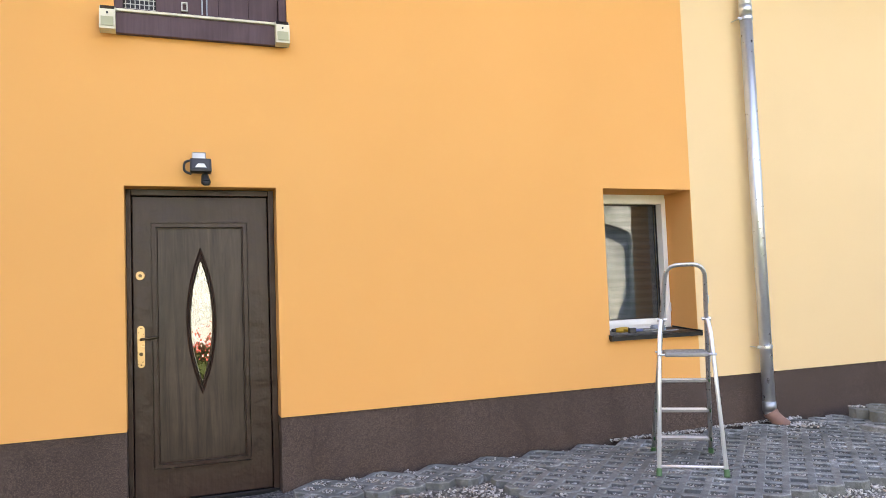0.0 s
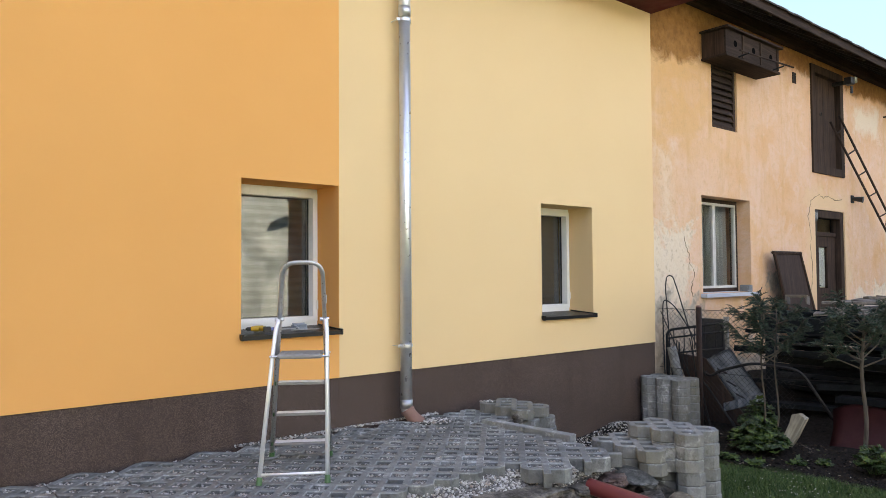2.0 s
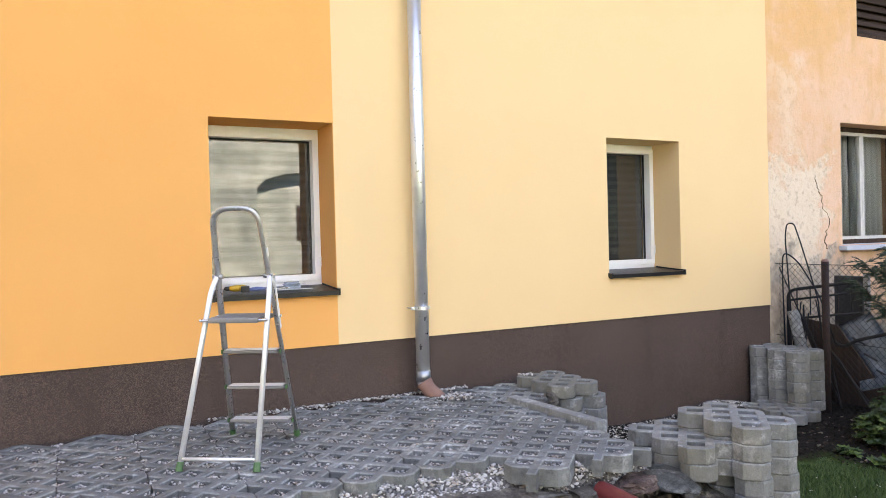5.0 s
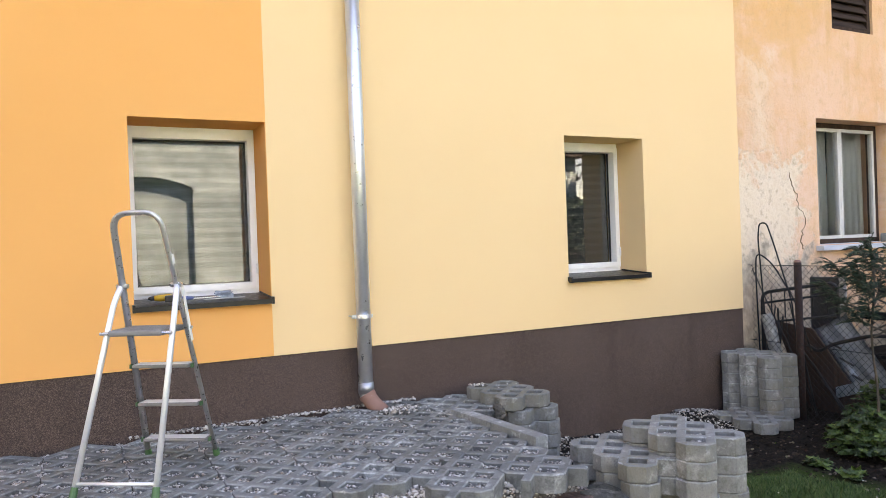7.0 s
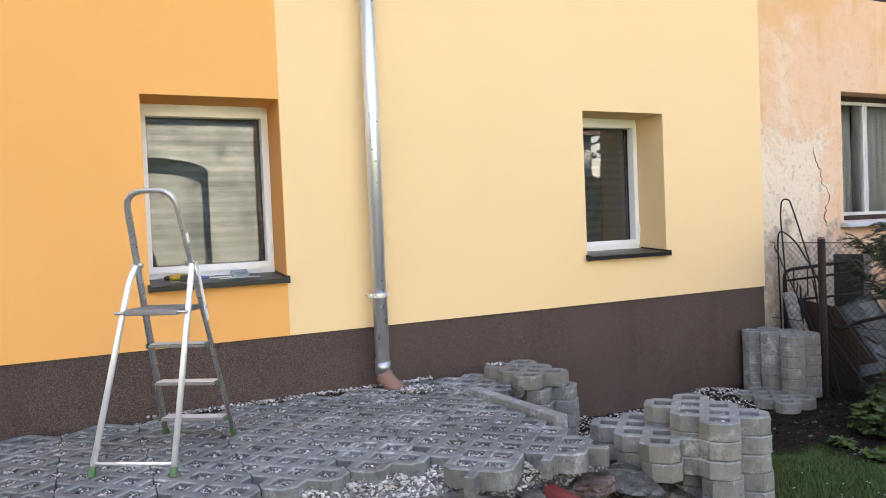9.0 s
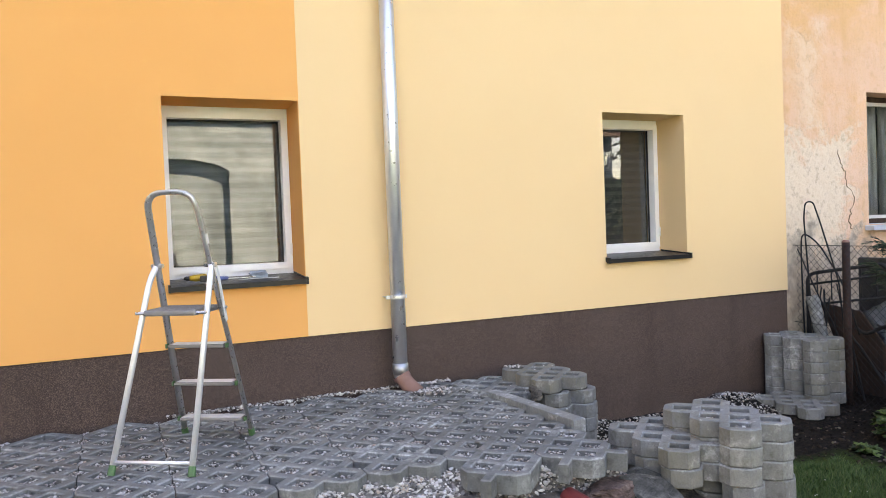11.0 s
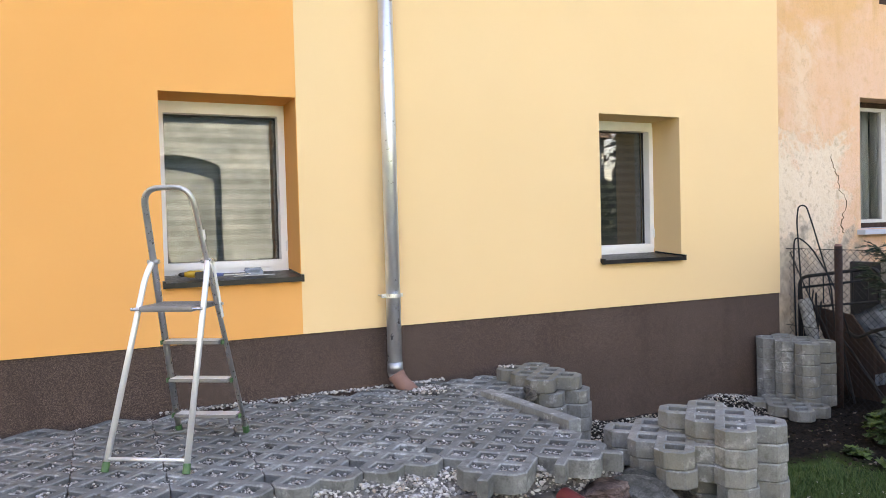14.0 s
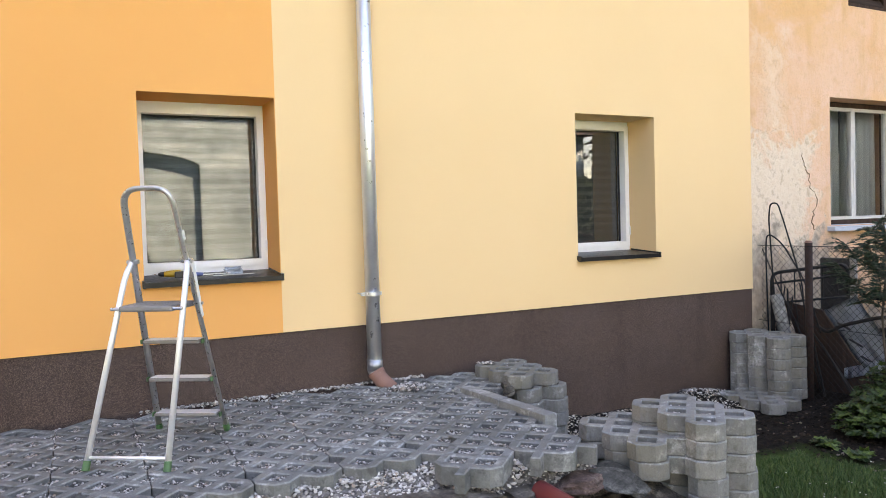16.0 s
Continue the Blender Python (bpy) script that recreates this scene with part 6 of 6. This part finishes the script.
t_ = thing("flood_light", "black and white flood light under the old eaves", "flood light")
part("housing", box(9.88, -0.27, 4.48, 10.02, -0.14, 4.60, 0.012), M["black_plastic"], t_)
part("cover", box(10.02, -0.28, 4.52, 10.11, -0.13, 4.62, 0.010), M["frosted"], t_, "pale cover")
part("arm", box(9.92, -0.125, 4.50, 9.98, OY - 0.025, 4.56, 0.004), M["iron"], t_)
part("sensor", tube([(10.0, -0.22, 4.46), (10.0, -0.22, 4.34)], 0.02, 8), M["black_plastic"], t_)
t_ = thing("wall_lamp", "small dark lamp sticking out of the old wall", "wall lamp")
part("shade", tube([(10.72, OY - 0.005, 2.62), (10.74, -0.09, 2.59)], [0.03, 0.055], 14), M["black_plastic"], t_)
part("base", box(10.66, OY - 0.02, 2.54, 10.78, OY - 0.001, 2.68, 0.006), M["iron"], t_)
t_ = thing("wall_vent", "small square vent in the old wall", "vent")
part("frame", ring(8.47, 8.59, 4.33, 4.50, 0.02, OY - 0.012, OY - 0.001, 0), M["old_wood"], t_)
part("grid", box(8.49, OY - 0.006, 4.35, 8.57, OY - 0.001, 4.48), M["iron"], t_)
t_ = thing("iron_hook", "iron bracket rod sticking out of the old wall", "bracket")
part("rod", tube([(12.35, OY, 4.30), (12.30, -0.35, 4.30)], 0.016, 8), M["iron"], t_)


# ---- red metal sheet, log, plants by the fence ----
t_ = thing("car_bonnet", "dull red painted sheet-metal bonnet lying against the fence", "car bonnet", pose(4.70, -2.58, -0.47))
bm = bmesh.new()
n = 16
grid = []
for j in range(n + 1):
    v_ = j / n
    row = []
    for i in range(n + 1):
        u_ = i / n
        y = 0.72 - 1.75 * u_
        top = 0.47 - 0.10 * u_ - 0.22 * u_ ** 3 - (0.10 * (1 - u_ * 6) ** 2 if u_ < 1 / 6 else 0)
        row.append(bm.verts.new((0.10 * v_ + 0.06 * math.sin(v_ * 3), y, top * v_)))
    grid.append(row)
for a, b in zip(grid, grid[1:]):
    for i in range(n):
        bm.faces.new((a[i], a[i + 1], b[i + 1], b[i]))
bmesh.ops.solidify(bm, geom=bm.faces[:], thickness=0.012)
part("skin", bm, M["red_sheet"], t_, smooth=True)
part("vent_plate", box(-0.02, -0.35, 0.12, 0.02, -0.02, 0.22, 0.004), M["car_dark"], t_, "dark vent plate", m=pose(0.02, 0.1, 0.0, 8, 0, 0))

t_ = thing("split_log", "pale split log standing on the soil", "log", pose(4.08, -1.715, -0.365, 26, 0, 10))
bm = prism([(-0.062, 0.0), (0.058, 0.02), (0.066, 0.29), (0.015, 0.335), (-0.056, 0.32)], 0.085, "x", -0.04)
bmesh.ops.subdivide_edges(bm, edges=bm.edges[:], cuts=2, use_grid_fill=True)
for q in bm.verts:
    q.co += 0.016 * noise.noise_vector(q.co * 9)
part("wood", bm, M["pale_wood"], t_)


def needle_tree(label, x, y, z, height, stems, crown_r, seed):
    t = thing("sapling", label, "young tree", pose(x, y, z), group="young trees by the fence")
    r = random.Random(seed)
    bm = bmesh.new()
    for sx, sy, rad in stems:
        pts = [Vector((sx + 0.012 * math.sin(i), sy + 0.012 * math.cos(i * 1.3), i * height / 8)) for i in range(9)]
        tube(pts, [rad * (1 - 0.06 * i) for i in range(9)], 8, bm=bm)
    part("trunk", bm, M["bark"], t, "thin grey-brown stem", smooth=True)
    tw, nd = bmesh.new(), bmesh.new()

    def spray(p, d, ln):
        """A feathery twig with needles on both sides."""
        tip = p + d * ln + Vector((0, 0, -0.10 * ln))
        tube([p, p.lerp(tip, 0.5) + Vector((0, 0, 0.012)), tip], [0.003, 0.002, 0.001], 4, bm=tw)
        side = d.cross(Vector((r.gauss(0, 0.4), r.gauss(0, 0.4), 1))).normalized()
        for q in range(int(ln / 0.0042)):
            f = (q + r.random()) * 0.0042 / ln
            c = p.lerp(tip, f) + Vector((0, 0, 0.012 * 4 * f * (1 - f)))
            s = 1 if q % 2 else -1
            v = (d * 0.75 + side * s * 0.8 + Vector((0, 0, r.gauss(0.05, 0.28)))).normalized() * r.uniform(0.022, 0.042) * (1.15 - 0.6 * f)
            w = v.cross(Vector((r.gauss(0, 1), r.gauss(0, 1), r.gauss(0, 1)))).normalized() * 0.0034
            nd.faces.new([nd.verts.new(k_) for k_ in (c - w, c + w, c + v + w * 0.3, c + v - w * 0.3)])

    for b in range(20):
        sx, sy, _ = stems[b % len(stems)]
        u = b / 20
        h = height * (0.60 + 0.38 * u)
        a = b * 2.4 + r.uniform(-0.5, 0.5)
        ln = crown_r * r.uniform(0.75, 1.15) * (1.0 - 0.35 * u)
        p0 = Vector((sx, sy, h))
        d = Vector((math.cos(a), math.sin(a), r.uniform(0.45, 0.85) + 0.35 * u)).normalized()
        p2 = p0 + d * ln
        pm = p0.lerp(p2, 0.5) + Vector((d.x * 0.04, d.y * 0.04, -0.03))
        tube([p0, pm, p2], [0.008, 0.006, 0.003], 5, bm=tw)
        for s in range(22):
            f = 0.42 + 0.58 * s / 21
            base = p0.lerp(pm, f * 2) if f < 0.5 else pm.lerp(p2, f * 2 - 1)
            dd = (Vector((d.x, d.y, d.z * 0.25)) * 0.9 + Vector((r.gauss(0, 0.85), r.gauss(0, 0.85), r.gauss(0.05, 0.30)))).normalized()
            spray(base, dd, r.uniform(0.07, 0.16))
    part("branching", tw, M["bark"], t)
    tagged(part("needles", nd, M["needle"], t, "dark green needle sprays"), kind="stuff")


needle_tree("young dark conifer with two bare thin stems", 4.02, -1.56, -0.44, 1.40, [(0, 0.04, 0.011), (0.03, -0.08, 0.010)], 0.46, 1)
needle_tree("young dark conifer with one bare stem by the fence", 4.05, -2.44, -0.44, 1.40, [(0, 0, 0.023)], 0.44, 2)


def lobed_leaf(bm, c, nrm, size, r):
    side = nrm.cross(Vector((r.gauss(0, 1), r.gauss(0, 1), 0.3))).normalized()
    up = nrm.cross(side)
    pts = []
    for i in range(10):
        a = 2 * math.pi * i / 10
        rad = size * (1.0 if i % 2 == 0 else 0.62)
        pts.append(c + (side * math.cos(a) + up * math.sin(a)) * rad + nrm * (-0.25 * size * (i % 2)))
    mid = bm.verts.new(c)
    vs = [bm.verts.new(p) for p in pts]
    for i in range(10):
        bm.faces.new((mid, vs[i], vs[(i + 1) % 10]))


def shrub(label, x, y, z, rx, ry, h, n, seed, name="shrub", cat="shrub"):
    t = thing(name, label, cat, pose(x, y, z), group="low leafy plants by the fence")
    r = random.Random(seed)
    st, lf = bmesh.new(), bmesh.new()
    for i in range(n):
        a, q = r.uniform(0, 6.28), math.sqrt(r.random())
        hh = h * (1 - 0.55 * q * q) * r.uniform(0.35, 1.05)
        c = Vector((math.cos(a) * q * rx, math.sin(a) * q * ry, hh))
        if i % 4 == 0:
            tube([(c.x * 0.3, c.y * 0.3, 0), c * 0.7 + Vector((0, 0, 0.02)), c], 0.003, 4, bm=st)
        nrm = Vector((c.x * 0.8 + r.gauss(0, 0.2), c.y * 0.8 + r.gauss(0, 0.2), 0.35 + r.random() * 0.5)).normalized()
        lobed_leaf(lf, c, nrm, r.uniform(0.026, 0.056), r)
    tagged(part("stalk", st, M["leaf"], t), kind="stuff")
    tagged(part("leaves", lf, M["leaf"], t, "bright green lobed leaves"), kind="stuff")


shrub("leafy green celandine-like shrub at the foot of the saplings", 3.93, -1.50, -0.46, 0.24, 0.28, 0.32, 340, 1)
shrub("tall leafy green shrub beside the saplings", 4.20, -1.38, -0.46, 0.17, 0.20, 0.50, 170, 2)
shrub("small leafy weed at the stem of a sapling", 3.90, -2.56, -0.46, 0.13, 0.15, 0.26, 120, 3, "weed", "weed")
for i, (x, y) in enumerate(((3.45, -1.45), (3.7, -2.0), (3.85, -2.15), (3.55, -2.9), (3.75, -3.1), (3.4, -1.75))):
    shrub("low green weed growing in the dark soil", x, y, -0.46, 0.08, 0.09, 0.07, 22, 10 + i, "weed", "weed")


# ---- grass ----
def grass():
    r = np.random.RandomState(8)
    n = 210000
    x = np.concatenate([r.uniform(1.9, 3.75, n), r.uniform(-2.6, 1.95, 30000), r.uniform(-0.55, 0.22, 14000)])
    y = np.concatenate([r.uniform(-4.6, -1.25, n), r.uniform(-4.6, -2.4, 30000), r.uniform(-2.75, -2.14, 14000)])
    keep = []
    for a, b in zip(x, y):
        w = noise.noise(Vector((a * 2.2, b * 2.2, 5)))
        lawn = a > 1.95 and a + 0.08 * b < 3.12 + 0.35 * w and b < -1.42 + 0.2 * w
        tuft = ((a + 0.17) / 0.36) ** 2 + ((b + 2.46) / 0.29) ** 2 + 1.6 * w < 0.75 or a <= 1.95 and b < -2.42 and w + (-2.55 - b) * 1.1 > 0.05 and not (0.45 < a < 1.3 and b < -2.0)
        keep.append(lawn or tuft)
    x, y = x[keep], y[keep]
    n = len(x)
    z = np.array([ground_z(a, b) for a, b in zip(x, y)]) - 0.004
    h = 0.020 + 0.045 * r.rand(n) ** 1.8
    a = r.rand(n) * 6.28
    lean = 0.2 + 0.7 * r.rand(n)
    dx, dy = np.cos(a) * h * lean, np.sin(a) * h * lean
    wx, wy = -np.sin(a) * 0.0017, np.cos(a) * 0.0017
    v = np.empty((n, 5, 3))
    v[:, 0] = np.stack([x - wx, y - wy, z], 1)
    v[:, 1] = np.stack([x + wx, y + wy, z], 1)
    v[:, 2] = np.stack([x + dx * 0.4 - wx * 0.8, y + dy * 0.4 - wy * 0.8, z + h * 0.6], 1)
    v[:, 3] = np.stack([x + dx * 0.4 + wx * 0.8, y + dy * 0.4 + wy * 0.8, z + h * 0.6], 1)
    v[:, 4] = np.stack([x + dx, y + dy, z + h], 1)
    k_ = np.arange(n)[:, None] * 5
    quads = (k_ + np.array([0, 1, 3, 2])).tolist()
    tris = (k_ + np.array([2, 3, 4])).tolist()
    me = bpy.data.meshes.new("grass")
    me.from_pydata(v.reshape(-1, 3).tolist(), [], quads + tris)
    me.materials.append(M["grass"])
    tagged(new("grass", me), "dark green lawn grass with scattered tufts", "grass", kind="stuff")
    # tiny white flowers
    bm = bmesh.new()
    rr = random.Random(6)
    for i in range(70):
        cx, cy = rr.gauss(2.75, 0.28), rr.gauss(-2.35, 0.22)
        cz = ground_z(cx, cy) + rr.uniform(0.05, 0.085)
        vs = [bm.verts.new((cx + 0.0055 * math.cos(q), cy + 0.0055 * math.sin(q), cz + 0.002 * (i % 2))) for q in (k2 * 1.2566 for k2 in range(5))]
        c0 = bm.verts.new((cx, cy, cz - 0.003))
        for q in range(5):
            bm.faces.new((vs[q], vs[(q + 1) % 5], c0))
    tagged(part("daisies", bm, M["petal"]), "tiny white flowers scattered in the lawn", "flowers", kind="stuff")


grass()

# clods and leaf litter on the dark bed
rs = np.random.RandomState(12)
sp = []
for _ in range(3500):
    x, y = rs.uniform(2.2, 4.6), rs.uniform(-3.6, -0.5)
    if x < 3.1 and y < -1.35:
        continue
    sp.append((x, y, ground_z(x, y) + rs.uniform(-0.004, 0.006)))
k = Mat("soil_clods", 0.97, spec=0.1)
k.color(k.ramp(k.island(), [(0.0, (0.010, 0.008, 0.006)), (0.85, (0.045, 0.034, 0.026)), (0.97, (0.16, 0.14, 0.12)), (1.0, (0.05, 0.08, 0.02))]))
tagged(new("soil", stones_mesh("soil", sp, (0.005, 0.02), k.m)), "dark crumbly garden soil with clods and litter", "soil", kind="stuff")


# ---- the barn across the yard, seen in the window glass ----
BY = -17.7
barn = thing("barn", "grey plastered barn with blind arches across the yard", "barn")
zt = 5.10
arches = [(-6.3, -2.6), (-1.2, 2.36), (3.75, 7.45), (8.7, 12.4)]
bm = bmesh.new()
n = 24


def arch_z(x, a, b):
    r_, c = (b - a) / 2, (a + b) / 2
    return 2.95 + 0.62 * math.sqrt(max(0, 1 - ((x - c) / r_) ** 2 * 0.98)) if a < x < b else None


xs = sorted({-9.0, 13.0, *[a + (b - a) * i / n for a, b in arches for i in range(n + 1)]})
for xa, xb in zip(xs, xs[1:]):
    inside = next(((a, b) for a, b in arches if a <= xa and xb <= b), None)
    if inside is None:
        bm.faces.new([bm.verts.new(p) for p in ((xa, BY, -0.5), (xb, BY, -0.5), (xb, BY, zt), (xa, BY, zt))])
    else:
        a, b = inside
        za, zb = arch_z(xa + 1e-6, a, b), arch_z(xb - 1e-6, a, b)
        bm.faces.new([bm.verts.new(p) for p in ((xa, BY, za), (xb, BY, zb), (xb, BY, zt), (xa, BY, zt))])
        bm.faces.new([bm.verts.new(p) for p in ((xa, BY, za), (xb, BY, zb), (xb, BY - 0.3, zb), (xa, BY - 0.3, za))])
        bm.faces.new([bm.verts.new(p) for p in ((xa, BY - 0.3, -0.5), (xb, BY - 0.3, -0.5), (xb, BY - 0.3, zb), (xa, BY - 0.3, za))])
        for q, zq in ((a, arch_z(a + 1e-6, a, b)), (b, arch_z(b - 1e-6, a, b))):
            if abs(q - xa) < 1e-6 or abs(q - xb) < 1e-6:
                bm.faces.new([bm.verts.new(p) for p in ((q, BY, -0.5), (q, BY - 0.3, -0.5), (q, BY - 0.3, zq), (q, BY, zq))])
part("front_wall", bm, M["barn"], barn)
part("rear_block", box(-9.0, BY - 7, -0.5, 13.0, BY - 0.32, zt), M["barn"], barn)
part("roof", prism([(BY + 0.35, zt - 0.05), (BY - 3.5, zt + 2.6), (BY - 7.4, zt - 0.05)], 22.6, "x", -9.3), M["tile"], barn)
w_ = part("window", box(5.1, BY - 0.299, 1.35, 5.95, BY - 0.25, 2.5, 0.01), M["old_wood"], barn, "dark small window")
part("pane", box(5.17, BY - 0.26, 1.42, 5.88, BY - 0.245, 2.43), M["black_plastic"], w_)
neighbour = thing("house", "pale plastered neighbouring house beyond the trees", "house")
part("wall", box(14.6, -26.0, -0.5, 17.8, -19.0, 4.75), M["barn"], neighbour)
part("roof", prism([(-18.6, 4.65), (-22.5, 7.2), (-26.4, 4.65)], 3.8, "x", 14.3), M["tile"], neighbour)
M["red_board"] = plain("red_board_paint", (0.45, 0.05, 0.04), 0.6)
t_ = thing("red_fence", "low red painted board fence across the yard", "fence")
for i in range(18):
    part("board", box(-6.5 + i * 0.3, -15.6, -0.5, -6.22 + i * 0.3, -15.57, 0.13, 0.004), M["red_board"], t_)


t_ = thing("hedge", "low leafy green hedge before the red fence", "hedge", pose(-3.8, -15.2, -0.46))
rh = random.Random(9)
st, lf = bmesh.new(), bmesh.new()
for i in range(6000):
    c = Vector((rh.uniform(-2.6, 2.6), rh.uniform(-0.2, 0.2), 0.44 * rh.random() ** 0.6))
    if i % 12 == 0:
        tube([(c.x, 0, 0), c], 0.008, 4, bm=st)
    u = Vector((rh.gauss(0, 1), rh.gauss(0, 1), rh.gauss(0, 1))).normalized() * 0.06
    w = u.orthogonal().normalized() * 0.03
    lf.faces.new([lf.verts.new(c + k2) for k2 in (u, w, -u, -w)])
tagged(part("stalk", st, M["bark"], t_), kind="stuff")
tagged(part("leaves", lf, M["leaf"], t_, "green leaves"), kind="stuff")


def leafy_tree(x, y, h, seed):
    t = thing("tree", "tall dark tree out of direct view at the edge of the yard", "tree", pose(x, y, -0.46), group="trees across the yard")
    r = random.Random(seed)
    bm = bmesh.new()
    tube([(0, 0, -0.3), (0.05, 0, h * 0.25), (0.0, 0.1, h * 0.5), (0.1, 0, h * 0.85)], [0.22, 0.17, 0.12, 0.03], 10, bm=bm)
    lf = bmesh.new()
    for b in range(34):
        z0 = h * r.uniform(0.08, 0.8)
        a = r.uniform(0, 6.28)
        ln = h * r.uniform(0.2, 0.42)
        tip = Vector((math.cos(a) * ln, math.sin(a) * ln, z0 + ln * r.uniform(0.1, 0.7)))
        tube([(0.03, 0, z0), tip * 0.5 + Vector((0, 0, z0 * 0.5)), tip], [0.06, 0.04, 0.012], 6, bm=bm)
        for q in range(260):
            f = r.uniform(0.35, 1.1)
            c = Vector((0, 0, z0)).lerp(tip, f) + Vector((r.gauss(0, 0.4), r.gauss(0, 0.4), r.gauss(0, 0.35)))
            s = r.uniform(0.14, 0.26)
            u = Vector((r.gauss(0, 1), r.gauss(0, 1), r.gauss(0, 1))).normalized()
            w = u.orthogonal().normalized()
            lf.faces.new([lf.verts.new(c + k2) for k2 in (u * s, w * s * 0.5, -u * s, -w * s * 0.5)])
    part("trunk", bm, M["bark"], t)
    tagged(part("crown", lf, M["needle"], t, "dense dark crown"), kind="stuff")


# the last three, on the left, are added unseen to hold back light
for x, y, h, s in ((21.4, -18.0, 7.0, 1), (22.8, -13.0, 8.0, 3), (24.0, -12.5, 8.0, 4), (29.0, -14.0, 8.5, 5), (35.0, -15.0, 9.0, 6), (42.0, -14.0, 9.0, 7), (-14.0, -9.0, 8.5, 8), (-15.0, -4.5, 8.5, 9), (-13.5, -13.5, 9.0, 10)):
    leafy_tree(x, y, h, s)


def tall_hedge(label, x0, x1, y, h, n, seed):
    """A clipped hedge so dense that no light comes through."""
    t = thing("hedge", label, "hedge", pose((x0 + x1) / 2, y, -0.46))
    r = random.Random(seed)
    st, lf = bmesh.new(), bmesh.new()
    w = (x1 - x0) / 2
    for i in range(n):
        top = h + 0.35 * noise.noise(Vector((i * 0.37, 0, seed)))
        c = Vector((r.uniform(-w, w), r.uniform(-0.6, 0.6), top * r.random() ** 0.75))
        if i % 40 == 0:
            tube([(c.x, 0, 0), c], 0.02, 4, bm=st)
        u = Vector((r.gauss(0, 1), r.gauss(0, 1), r.gauss(0, 1))).normalized() * 0.20
        v = u.orthogonal().normalized() * 0.11
        lf.faces.new([lf.verts.new(c + q) for q in (u, v, -u, -v)])
    tagged(part("stalk", st, M["bark"], t), kind="stuff")
    tagged(part("leaves", lf, M["needle"], t, "dark green leaves"), kind="stuff")


tall_hedge("dense dark hedge before the neighbouring house", 12.8, 17.6, -16.6, 3.1, 9000, 31)
tall_hedge("tall dense dark conifer hedge across the yard", 17.4, 34.0, -16.9, 6.2, 30000, 32)
